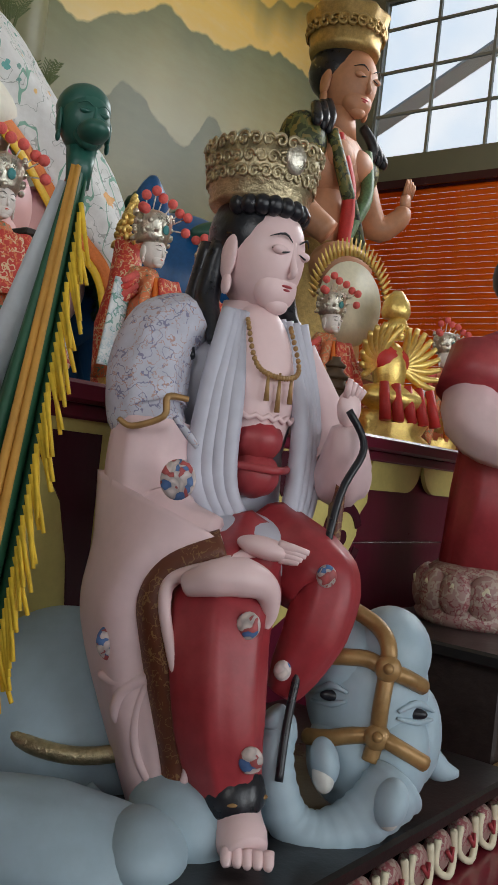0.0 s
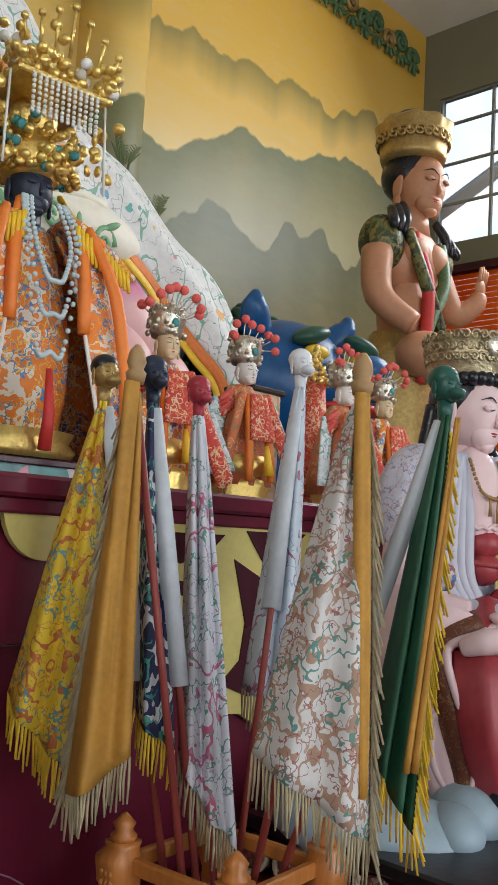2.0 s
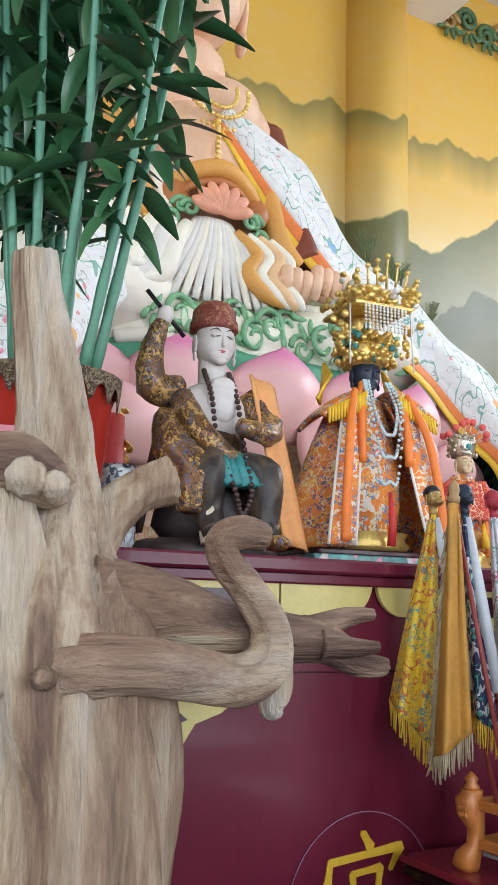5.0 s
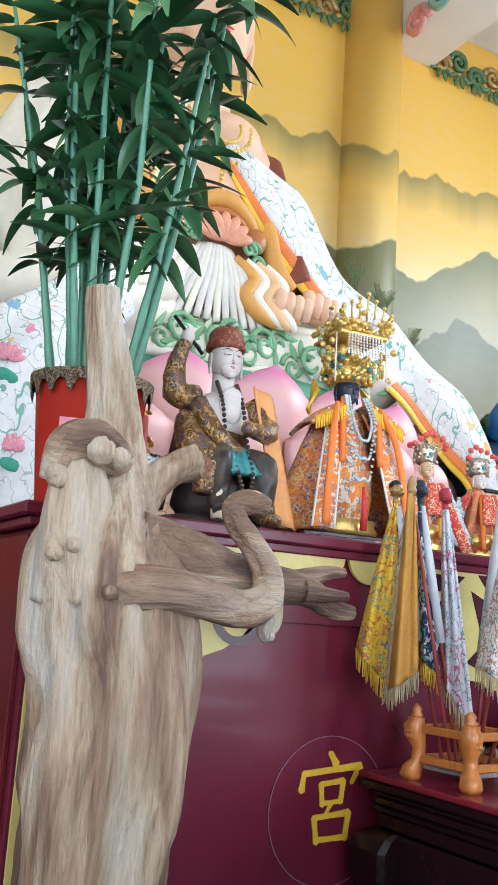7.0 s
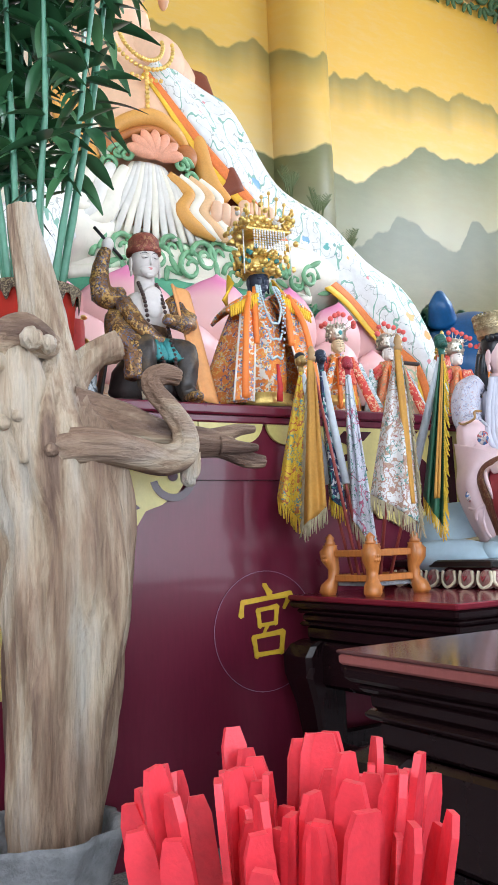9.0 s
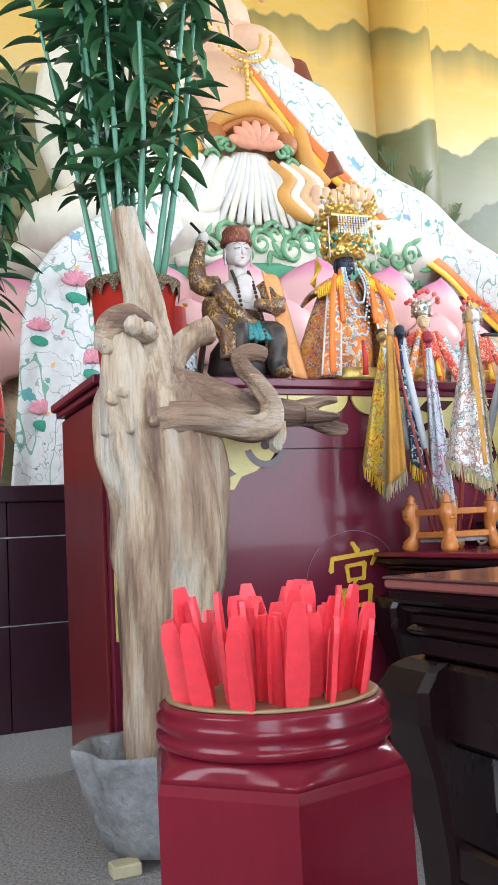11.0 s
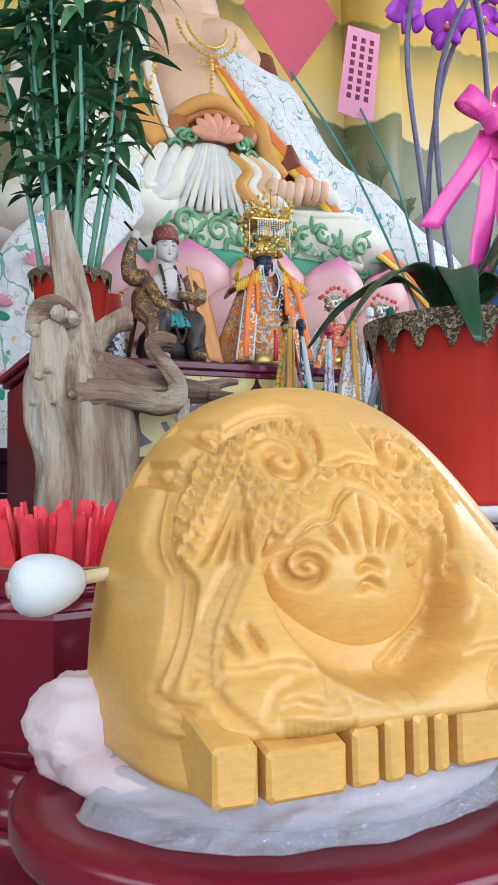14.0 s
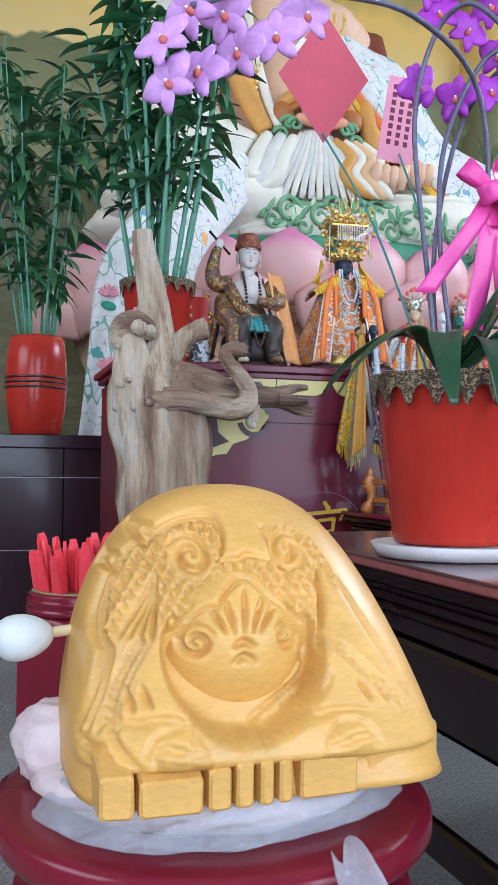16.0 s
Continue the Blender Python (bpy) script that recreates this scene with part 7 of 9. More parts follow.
M_MEDAL = motley("blue_flower_medallion", ((0.10, 0.20, 0.45), (0.70, 0.60, 0.58), (0.50, 0.10, 0.10), (0.72, 0.62, 0.58)), 70, 0.5, 0, 0.2, 11)
M_CROWN = pm("antique_silver_crown", (0.50, 0.42, 0.26), 0.35, 0.8, 0.35, 50, 0.7, 130)
g = Geo()
EX, EY = 1.03, 0.86
fold = lambda p, a, i: 1 + 0.035 * math.sin(7 * a + 10 * p.z) + 0.025 * math.sin(13 * a + 16 * p.z)
# elephant lying behind the rider, its head turned out from the altar
g.ell((0.943, 1.005, 0.916), (0.2218, 0.19, 0.1957), 0, (0, 6, -52), 44, 26)
g.ell((0.695, 0.771, 0.901), (0.1824, 0.1, 0.0674), 0, (0, 4, -52), 36, 18, lambda d: 1 + 0.05 * noise.noise(d * 3))
g.ell((0.764, 0.666, 0.913), (0.0546, 0.07, 0.0429), 0, (0, 10, -52), 28, 18)
g.ell((0.862, 0.686, 0.921), (0.0753, 0.09, 0.0595), 0, (0, 20, -52), 28, 18)
g.tube([(0.825, 0.832, 0.911), (0.838, 0.799, 0.889), (0.853, 0.782, 0.855)], [0.0163, 0.0132, 0.0059], 14, 0, None, None, 5)
# head: skull, brow, cheeks, jaw, ear
g.ell((1.137, 0.606, 1.064), (0.0877, 0.1, 0.1096), 0, (0, 0, -52), 28, 18)
g.ell((1.135, 0.574, 1.124), (0.0576, 0.075, 0.0624), 0, (0, 0, -52), 28, 18)
g.ell((1.105, 0.629, 1.103), (0.0604, 0.075, 0.0685), 0, (0, 0, -52), 28, 18)
g.ell((1.129, 0.554, 0.987), (0.0551, 0.07, 0.0787), 0, (0, 0, -52), 28, 18)
g.ell((1.104, 0.602, 0.978), (0.0619, 0.07, 0.0753), 0, (0, 0, -52), 28, 18)
g.ell((1.186, 0.546, 1.003), (0.0365, 0.06, 0.0731), 0, (0, 0, -52), 28, 18)
g.tube([(1.082, 0.517, 0.962), (1.052, 0.524, 0.941), (1.024, 0.545, 0.915), (0.989, 0.573, 0.901), (0.966, 0.602, 0.917), (0.953, 0.617, 0.958), (0.956, 0.629, 0.998), (0.965, 0.632, 1.028), (0.956, 0.643, 1.046)], [0.0434, 0.0382, 0.0335, 0.0311, 0.0289, 0.0267, 0.0255, 0.0243, 0.0177], 26, 0, None, lambda p, a, i: 1 + 0.03 * math.sin(i * 1.9), 7)
g.ell((1.005, 0.582, 0.991), (0.0191, 0.03, 0.0309), 0, (0, -16, -52), 28, 18)
g.ell((0.997, 0.577, 0.975), (0.0146, 0.022, 0.0219), 1, (0, -12, -52), 28, 18)
g.ell((1.035, 0.497, 0.957), (0.0215, 0.032, 0.0315), 0, (0, 14, -52), 28, 18)
g.ell((1.03, 0.494, 0.945), (0.0143, 0.02, 0.02), 1, (0, 10, -52), 28, 18)
g.tube([(1.221, 0.55, 0.971), (1.241, 0.526, 0.949), (1.257, 0.504, 0.946)], [0.0249, 0.0183, 0.005], 18, 0, None, None, 5)
# bridle straps, bosses, eyes
g.tube([(1.073, 0.602, 1.18), (1.08, 0.569, 1.165), (1.068, 0.542, 1.145), (1.067, 0.539, 1.112), (1.059, 0.538, 1.068), (1.064, 0.542, 1.025), (1.059, 0.546, 0.991)], [0.0117, 0.0115, 0.0113, 0.0113, 0.0112, 0.0112, 0.0112], 10, 3, None, None, 5)
g.tube([(1.034, 0.606, 1.119), (1.043, 0.584, 1.122), (1.058, 0.564, 1.122), (1.067, 0.538, 1.113), (1.085, 0.519, 1.105), (1.125, 0.514, 1.089)], [0.0114, 0.0114, 0.0113, 0.0113, 0.0113, 0.0116], 10, 3, None, None, 5)
g.tube([(1.049, 0.64, 0.999), (1.04, 0.603, 1.009), (1.049, 0.57, 1.02), (1.065, 0.542, 1.024), (1.072, 0.514, 1.016), (1.109, 0.491, 0.994)], [0.0117, 0.0114, 0.0113, 0.0113, 0.0111, 0.0113], 10, 3, None, None, 5)
g.ell((1.06, 0.534, 1.116), (0.0179, 0.012, 0.0179), 3, (0, 0, -52), 28, 18)
g.ell((1.051, 0.529, 1.118), (0.0074, 0.008, 0.0074), 3, (0, 0, -52), 28, 18)
g.ell((1.058, 0.538, 1.025), (0.0179, 0.012, 0.0179), 3, (0, 0, -52), 28, 18)
g.ell((1.049, 0.533, 1.028), (0.0074, 0.008, 0.0074), 3, (0, 0, -52), 28, 18)
g.ell((1.042, 0.606, 1.065), (0.0153, 0.006, 0.0076), 9, (0, 0, -52), 28, 18)
g.tube([(1.054, 0.643, 1.058), (1.038, 0.606, 1.08), (1.041, 0.58, 1.075)], [0.0031, 0.0053, 0.0023], 8, 0, None, None, 4)
g.tube([(1.057, 0.645, 1.047), (1.041, 0.604, 1.054), (1.041, 0.581, 1.064)], [0.0024, 0.0046, 0.0023], 8, 0, None, None, 4)
g.ell((1.117, 0.514, 1.053), (0.0153, 0.006, 0.0077), 9, (0, 0, -52), 28, 18)
g.tube([(1.081, 0.523, 1.059), (1.111, 0.513, 1.068), (1.16, 0.51, 1.051)], [0.003, 0.0053, 0.0024], 8, 0, None, None, 4)
g.tube([(1.082, 0.524, 1.05), (1.111, 0.51, 1.043), (1.155, 0.508, 1.041)], [0.0023, 0.0046, 0.0023], 8, 0, None, None, 4)
g.tube([(0.784, 0.971, 0.976), (0.786, 0.921, 0.961), (0.799, 0.877, 0.956), (0.821, 0.835, 0.958), (0.857, 0.797, 0.967)], [0.0124, 0.0121, 0.012, 0.0119, 0.0119], 12, 11, None, None, 4)
# rider: seat, thighs, folded legs
g.ell((0.999, 0.76, 1.233), (0.1048, 0.12, 0.0645), 5, (0, 0, -52), 28, 18)
g.tube([(0.989, 0.742, 1.232), (0.908, 0.7, 1.192), (0.875, 0.679, 1.155), (0.863, 0.663, 1.096), (0.862, 0.65, 1.037), (0.87, 0.641, 0.99), (0.876, 0.635, 0.964)], [0.0714, 0.0691, 0.0653, 0.0613, 0.0553, 0.0456, 0.0401], 34, 6, None, fold, 7)
g.tube([(1.044, 0.735, 1.249), (1.015, 0.643, 1.228), (1.013, 0.614, 1.21), (1.0, 0.615, 1.158), (0.989, 0.632, 1.103), (0.98, 0.644, 1.067)], [0.0655, 0.0568, 0.0453, 0.0434, 0.0344, 0.021], 30, 6, None, fold, 7)
g.tube([(0.877, 0.633, 0.977), (0.871, 0.625, 0.964), (0.872, 0.624, 0.956)], [0.0387, 0.0411, 0.0397], 26, 9, None, None, 3)
g.tube([(0.838, 0.651, 0.961), (0.839, 0.633, 0.961), (0.839, 0.617, 0.962), (0.84, 0.6, 0.966), (0.856, 0.596, 0.965), (0.872, 0.591, 0.967), (0.888, 0.587, 0.97)], [0.0027, 0.0027, 0.0027, 0.0026, 0.0027, 0.0027, 0.0027], 8, 3, None, None, 3)
g.tube([(0.881, 0.628, 0.95), (0.868, 0.613, 0.938), (0.854, 0.592, 0.925), (0.846, 0.577, 0.916)], [0.0304, 0.0312, 0.0318, 0.0261], 22, 4, None, None, 5)
g.tube([(0.828, 0.592, 0.922), (0.82, 0.586, 0.913), (0.817, 0.582, 0.908)], [0.0078, 0.0071, 0.0038], 10, 4, None, None, 3)
g.tube([(0.835, 0.583, 0.922), (0.828, 0.576, 0.913), (0.824, 0.573, 0.909)], [0.0078, 0.0071, 0.0038], 10, 4, None, None, 3)
g.tube([(0.842, 0.574, 0.922), (0.835, 0.567, 0.913), (0.831, 0.563, 0.909)], [0.0078, 0.0071, 0.0038], 10, 4, None, None, 3)
g.tube([(0.849, 0.564, 0.922), (0.842, 0.557, 0.913), (0.839, 0.554, 0.909)], [0.0078, 0.0071, 0.0038], 10, 4, None, None, 3)
g.tube([(0.857, 0.555, 0.923), (0.85, 0.548, 0.913), (0.846, 0.545, 0.909)], [0.0078, 0.0071, 0.0038], 10, 4, None, None, 3)
# wide sleeve over the upper arm, and the pink under-sleeve
g.tube([(0.951, 0.851, 1.566), (0.912, 0.871, 1.534), (0.892, 0.873, 1.474), (0.89, 0.862, 1.414), (0.889, 0.831, 1.388)], [0.0362, 0.0534, 0.0576, 0.0555, 0.039], 30, 13, None, fold, 6)
g.tube([(0.891, 0.852, 1.406), (0.886, 0.845, 1.339), (0.883, 0.827, 1.286), (0.883, 0.779, 1.262), (0.903, 0.721, 1.259)], [0.0521, 0.0564, 0.0573, 0.0498, 0.0297], 30, 7, None, fold, 6)
g.tube([(0.817, 0.842, 1.404), (0.825, 0.823, 1.396), (0.842, 0.785, 1.413), (0.847, 0.786, 1.439), (0.868, 0.768, 1.439)], [0.0037, 0.0045, 0.0044, 0.0052, 0.0037], 8, 3, None, None, 5)
g.tube([(0.847, 0.77, 1.414), (0.861, 0.754, 1.391), (0.869, 0.744, 1.377)], [0.0044, 0.0059, 0.0037], 8, 13, None, None, 5)
outer = [(0.864, 0.905, 1.332), (0.862, 0.896, 1.237), (0.848, 0.892, 1.16), (0.849, 0.875, 1.1), (0.853, 0.841, 1.031), (0.857, 0.805, 0.965), (0.863, 0.775, 0.906), (0.868, 0.747, 0.847)]
inner = [(0.886, 0.701, 1.266), (0.836, 0.741, 1.234), (0.818, 0.759, 1.185), (0.822, 0.747, 1.123), (0.831, 0.729, 1.055), (0.839, 0.713, 0.995), (0.849, 0.702, 0.94), (0.86, 0.69, 0.885)]
band = [(0.883, 0.689, 1.242), (0.836, 0.718, 1.215), (0.814, 0.722, 1.185), (0.814, 0.708, 1.132), (0.824, 0.69, 1.067), (0.834, 0.679, 1.006), (0.839, 0.682, 0.956), (0.851, 0.684, 0.925)]

def mantle(u, v):
    p = cr(outer, v).lerp(cr(inner, v), u)
    return p + Vector((-0.79, -0.61, 0)) * (0.055 * math.sin(math.pi * u) ** 0.8 * (1 - 0.4 * v) + 0.006 * math.sin(11 * u + 5 * v) * v)


def trim(u, v):
    return cr(inner, v).lerp(cr(band, v), u) + Vector((-0.79, -0.61, 0)) * 0.010 * math.sin(math.pi * u)


g.surf(mantle, 28, 44, 7, None, 0.012)
g.surf(trim, 10, 44, 8, None, 0.014)
for e in (0.0, 1.0):
    g.tube([Vector(trim(e, k / 28)) + Vector((-0.003, -0.003, 0)) for k in range(29)], 0.005, 8, 7)
# pale lining along the brown band, rolled over the lap
g.tube([(0.92, 0.667, 1.252), (0.861, 0.677, 1.234), (0.817, 0.71, 1.214), (0.804, 0.711, 1.186), (0.805, 0.695, 1.136), (0.816, 0.676, 1.071), (0.826, 0.664, 1.012), (0.829, 0.67, 0.962), (0.834, 0.673, 0.932)], [0.0102, 0.0098, 0.009, 0.0082, 0.0068, 0.0054, 0.0047, 0.0054, 0.0062], 14, 4, None, None, 6)
g.tube([(0.815, 0.689, 1.209), (0.827, 0.656, 1.223), (0.852, 0.633, 1.227), (0.882, 0.619, 1.215), (0.895, 0.618, 1.186), (0.894, 0.621, 1.165)], [0.0137, 0.023, 0.0245, 0.018, 0.0112, 0.0042], 20, 4, None, fold, 6)
# rumpled hem at the side
g.tube([(0.796, 0.798, 1.078), (0.798, 0.763, 1.076), (0.812, 0.729, 1.088), (0.8, 0.753, 1.071), (0.797, 0.765, 1.04), (0.812, 0.764, 1.017)], [0.0057, 0.0091, 0.007, 0.0098, 0.0084, 0.0043], 12, 7, None, None, 5)
g.tube([(0.811, 0.73, 1.086), (0.806, 0.738, 1.036), (0.808, 0.728, 0.989), (0.823, 0.702, 0.949), (0.833, 0.691, 0.941)], [0.0049, 0.007, 0.0062, 0.0055, 0.0035], 12, 7, None, None, 5)
# hand on the lap
g.ell((0.91, 0.647, 1.26), (0.0372, 0.02, 0.0143), 4, (0, 10, -52), 28, 18)
g.tube([(0.916, 0.63, 1.267), (0.923, 0.613, 1.264), (0.936, 0.597, 1.261)], [0.0071, 0.0064, 0.0035], 8, 4, None, None, 3)
g.tube([(0.917, 0.63, 1.262), (0.924, 0.612, 1.259), (0.934, 0.6, 1.256)], [0.0071, 0.0064, 0.0035], 8, 4, None, None, 3)
g.tube([(0.917, 0.629, 1.256), (0.924, 0.612, 1.254), (0.931, 0.603, 1.251)], [0.0071, 0.0064, 0.0035], 8, 4, None, None, 3)
g.tube([(0.918, 0.629, 1.25), (0.925, 0.612, 1.249), (0.929, 0.606, 1.247)], [0.0071, 0.0064, 0.0035], 8, 4, None, None, 3)
# painted flower medallions
g.ell((0.831, 0.737, 1.334), (0.0228, 0.008, 0.0262), 10, (0, 0, -52), 24, 10)
g.ell((0.791, 0.778, 1.123), (0.0212, 0.008, 0.0244), 10, (0, 0, -52), 24, 10)
g.ell((0.853, 0.617, 1.172), (0.0148, 0.008, 0.0171), 10, (0, 0, -52), 24, 10)
g.ell((0.852, 0.59, 1.019), (0.0146, 0.008, 0.0167), 10, (0, 0, -52), 24, 10)
g.ell((0.973, 0.591, 1.232), (0.0131, 0.008, 0.015), 10, (0, 0, -52), 24, 10)
g.ell((0.949, 0.626, 1.105), (0.0116, 0.008, 0.0134), 10, (0, 0, -52), 24, 10)
R = Geo()
# torso, scarf and open chest
R.lathe([(0.125, 0.0), (0.105, 0.08), (0.102, 0.16), (0.118, 0.24), (0.12, 0.29), (0.09, 0.33), (0.045, 0.36)], 36, 5, (EX, 0.86, 1.22), 1, 0.72, None, True, folds(9, 0.02))
R.ell((EX, 0.800, 1.475), (0.068, 0.062, 0.125), 4, (-8, 0, 0), 28, 18)
R.ell((EX - 0.004, 0.775, 1.396), (0.044, 0.048, 0.034), 6, (0, 0, 0), 28, 14, lambda d: 1 + 0.03 * math.sin(14 * d.x))
R.ell((EX - 0.004, 0.770, 1.345), (0.042, 0.046, 0.034), 6, (0, 0, 0), 28, 14, lambda d: 1 + 0.03 * math.sin(12 * d.x + 1))
R.tube([(EX - 0.062, 0.765, 1.358), (EX, 0.716, 1.354), (EX + 0.062, 0.765, 1.358)], 0.006, 8, 6, None, None, 4)
R.tube([(EX + 0.058 * (k / 6 - 1), 0.735 + 0.024 * (k / 6 - 1) ** 2, 1.424 + 0.006 * (k % 2)) for k in range(13)], 0.0045, 6, 4)
for k in (-1, 1):
    for j in range(4):
        R.tube([(EX + k * (0.035 + 0.012 * j), 0.80 - 0.004 * j, 1.575), (EX + k * (0.062 + 0.013 * j), 0.755 + 0.006 * j, 1.45), (EX + k * (0.060 + 0.016 * j), 0.745 + 0.006 * j, 1.32), (EX + k * (0.02 + 0.012 * j) * 0.6, 0.715, 1.245 - 0.012 * j)], [0.012, 0.015, 0.015, 0.012], 10, 5, None, None, 6)
# sleeves: shoulder, elbow, wide cuff
R.tube([(EX + 0.10, 0.85, 1.53), (EX + 0.15, 0.81, 1.43), (EX + 0.15, 0.74, 1.36), (EX + 0.12, 0.70, 1.40), (EX + 0.11, 0.695, 1.43)], [0.048, 0.05, 0.052, 0.034, 0.02], 24, 7, None, fold, 6)
R.surf(lambda u, v: (EX + 0.11 + 0.03 * u, 0.70 + 0.05 * u, 1.385 - 0.17 * v - 0.02 * u), 5, 12, 8, None, 0.016)
R.ell((EX + 0.11, 0.69, 1.455), (0.022, 0.014, 0.028), 4)
for k in range(4):
    R.tube([(EX + 0.098 + 0.008 * k, 0.686, 1.47), (EX + 0.096 + 0.010 * k, 0.676, 1.495 - 0.004 * k)], [0.006, 0.0045], 8, 4)
# cloth cord held in the raised hand
R.tube([(EX + 0.09, 0.665, 1.45), (EX + 0.115, 0.65, 1.40), (EX + 0.07, 0.64, 1.33), (EX + 0.03, 0.62, 1.20), (EX - 0.01, 0.60, 1.05), (EX - 0.03, 0.58, 0.97)], 0.006, 8, 9, None, None, 6)
# necklace
beads(R, [(EX - 0.042, 0.775, 1.565), (EX - 0.04, 0.738, 1.50), (EX, 0.727, 1.485), (EX + 0.04, 0.738, 1.50), (EX + 0.042, 0.775, 1.565)], 0.0042, 34, 3)
for k in (-1, 0, 1):
    R.tube([(EX + 0.022 * k, 0.73, 1.492), (EX + 0.022 * k, 0.728, 1.45 - 0.014 * (k == 0))], [0.002, 0.005], 6, 3)
# head, hair, crown
R.tube([(EX, 0.85, 1.52), (EX, 0.845, 1.60)], [0.05, 0.042], 20, 4)
head(R, (EX + 0.005, 0.828, 1.668), 0.178, 4, 9, 6, pose(0, 0, 0, 6, 0, 10))
R.ell((EX, 0.852, 1.695), (0.075, 0.082, 0.085), 9, (0, 0, 0), 28, 16)
for k in range(9):
    a = radians(-160 + 17.5 * k)
    R.ell((EX + 0.064 * math.cos(a), 0.835 + 0.066 * math.sin(a), 1.735), (0.016, 0.016, 0.016), 9, (0, 0, 0), 10, 8)
for k in (-1, 1):
    R.tube([(EX + k * 0.062, 0.85, 1.68), (EX + k * 0.078, 0.85, 1.60), (EX + k * 0.085, 0.81, 1.555), (EX + k * 0.095, 0.79, 1.525)], [0.018, 0.022, 0.014, 0.006], 12, 9, None, None, 5)
    R.tube([(EX + k * 0.07, 0.87, 1.68), (EX + k * 0.09, 0.87, 1.58), (EX + k * 0.115, 0.83, 1.53), (EX + k * 0.12, 0.80, 1.50)], [0.018, 0.020, 0.012, 0.005], 12, 9, None, None, 5)
CZ = 1.742
R.lathe([(0.080, 0.0), (0.084, 0.006), (0.083, 0.020), (0.086, 0.024), (0.096, 0.084), (0.090, 0.086), (0.078, 0.03)], 48, 11, (EX, 0.848, CZ), 1, 1.02, None, True, lambda a, z: 1 + 0.02 * math.sin(11 * a) * (z > 0.05))
for k in range(30):
    a = 2 * math.pi * k / 30
    o = (-math.sin(a), math.cos(a), 0)
    for j, (rr, zz) in enumerate(((0.089, 0.036), (0.092, 0.058), (0.096, 0.081))):
        scroll(R, (EX + rr * math.cos(a + 0.1 * j), 0.848 + rr * 1.02 * math.sin(a + 0.1 * j), CZ + zz), 0.011, 1.3, 0.0035, 11, 1 if (k + j) % 2 else -1, o, (0, 0, 1), 5)
R.ell((EX, 0.755, CZ + 0.062), (0.020, 0.010, 0.024), 12)
merge(g, R, pose(EX + 0.014, 0.832, 0.004) @ pose(0, 0, 0, 0, 0, -20) @ Matrix.Diagonal((0.90, 0.95, 1, 1)) @ pose(-EX, -0.85, 0))
thing("rider_on_elephant_statue", g, [M_ELE, M_TUSK, M_BOXGLASS, M_STRAP, M_PALE, M_LILAC, M_CRIMSON, M_PINKROBE, M_TRIM, M_HAIR, M_MEDAL, M_CROWN, M_SILVER, M_LILACF], "painted crowned rider statue seated on a pale blue elephant", "statue", m=pose(0, 0, -0.002))

# stand of the rider: lotus band and black slab
M_PETAL2 = embroid("faded_lotus_paint", (0.34, 0.20, 0.18), ((40, 0.05, (0.44, 0.34, 0.28)), (60, 0.03, (0.26, 0.06, 0.07))), 0.5, 0.4, 12)


def lotus_stand(x0, y0, x1, y1, z, h, label):
    ob = thing("lotus_stand", None, None, label, "stand")
    part("slab", Geo().box(x0, y0, z + h, x1, y1, z + h + 0.025, 0, 0.005), M_BLACK, ob)
    part("core", Geo().box(x0 + 0.03, y0 + 0.03, z, x1 - 0.03, y1 - 0.03, z + h, 0, 0.003), M_MAROON_DK, ob)
    pet = Geo()
    pet.ell((0, 0, h * 0.46), (0.034, 0.018, h * 0.45), 0, (0, 0, 0), 16, 10)
    pet.tube([(-0.026, -0.012, h * 0.85), (-0.030, -0.014, h * 0.35), (0, -0.022, h * 0.08), (0.030, -0.014, h * 0.35), (0.026, -0.012, h * 0.85)], 0.0055, 7, 1, None, None, 4)
    pet.tube([(-0.008, -0.02, h * 0.6), (0, -0.024, h * 0.4), (0.008, -0.02, h * 0.62)], 0.0035, 6, 2)
    pm_ = mesh_of("petal", pet, [M_PETAL2, M_IVORY, M_CRIMSON])
    n = int((x1 - x0) / 0.074)
    for i in range(n):
        part("petal", pm_, None, ob, m=pose(x0 + 0.037 + i * (x1 - x0 - 0.074) / (n - 1), y0 + 0.014, z))
    n = int((y1 - y0) / 0.074)
    for i in range(n):
        part("petal", pm_, None, ob, m=pose(x0 + 0.014, y0 + 0.037 + i * (y1 - y0 - 0.074) / (n - 1), z, 0, 0, -90))
    return ob


lotus_stand(0.58, 0.50, 1.50, 0.99, TB, 0.072, "painted lotus petal stand under the elephant statue")
# second stand: dark carved stand with a lotus and a red robed statue
st2 = thing("carved_stand", None, None, "black carved wooden stand with gilt roundel", "stand")
part("body", Geo().box(1.70, 0.62, TB, 2.55, 0.98, 1.02, 0, 0.006), M_DKWOOD, st2)
part("top", Geo().box(1.66, 0.58, 1.02, 2.60, 1.0, 1.05, 0, 0.006), M_BLACK, st2)
part("foot_rail", Geo().box(1.66, 0.58, TB, 2.60, 0.62, TB + 0.04, 0, 0.008), M_GOLD_OLD, st2)
for i in range(14):
    part("ornament", Geo().ell((1.73 + 0.06 * i, 0.612, 0.985), (0.022, 0.012, 0.02), 0, (0, 0, 0), 10, 6), M_GOLD_OLD, st2)
rd = Geo().lathe([(0.055, 0), (0.055, 0.008), (0.045, 0.012), (0.04, 0.008)], 28, 0, xf=pose(1.86, 0.622, 0.90, 90, 0, 0))
for k in range(8):
    scroll(rd, (1.86 + 0.026 * math.cos(k * 0.785), 0.612, 0.90 + 0.026 * math.sin(k * 0.785)), 0.014, 1.2, 0.004, 0)
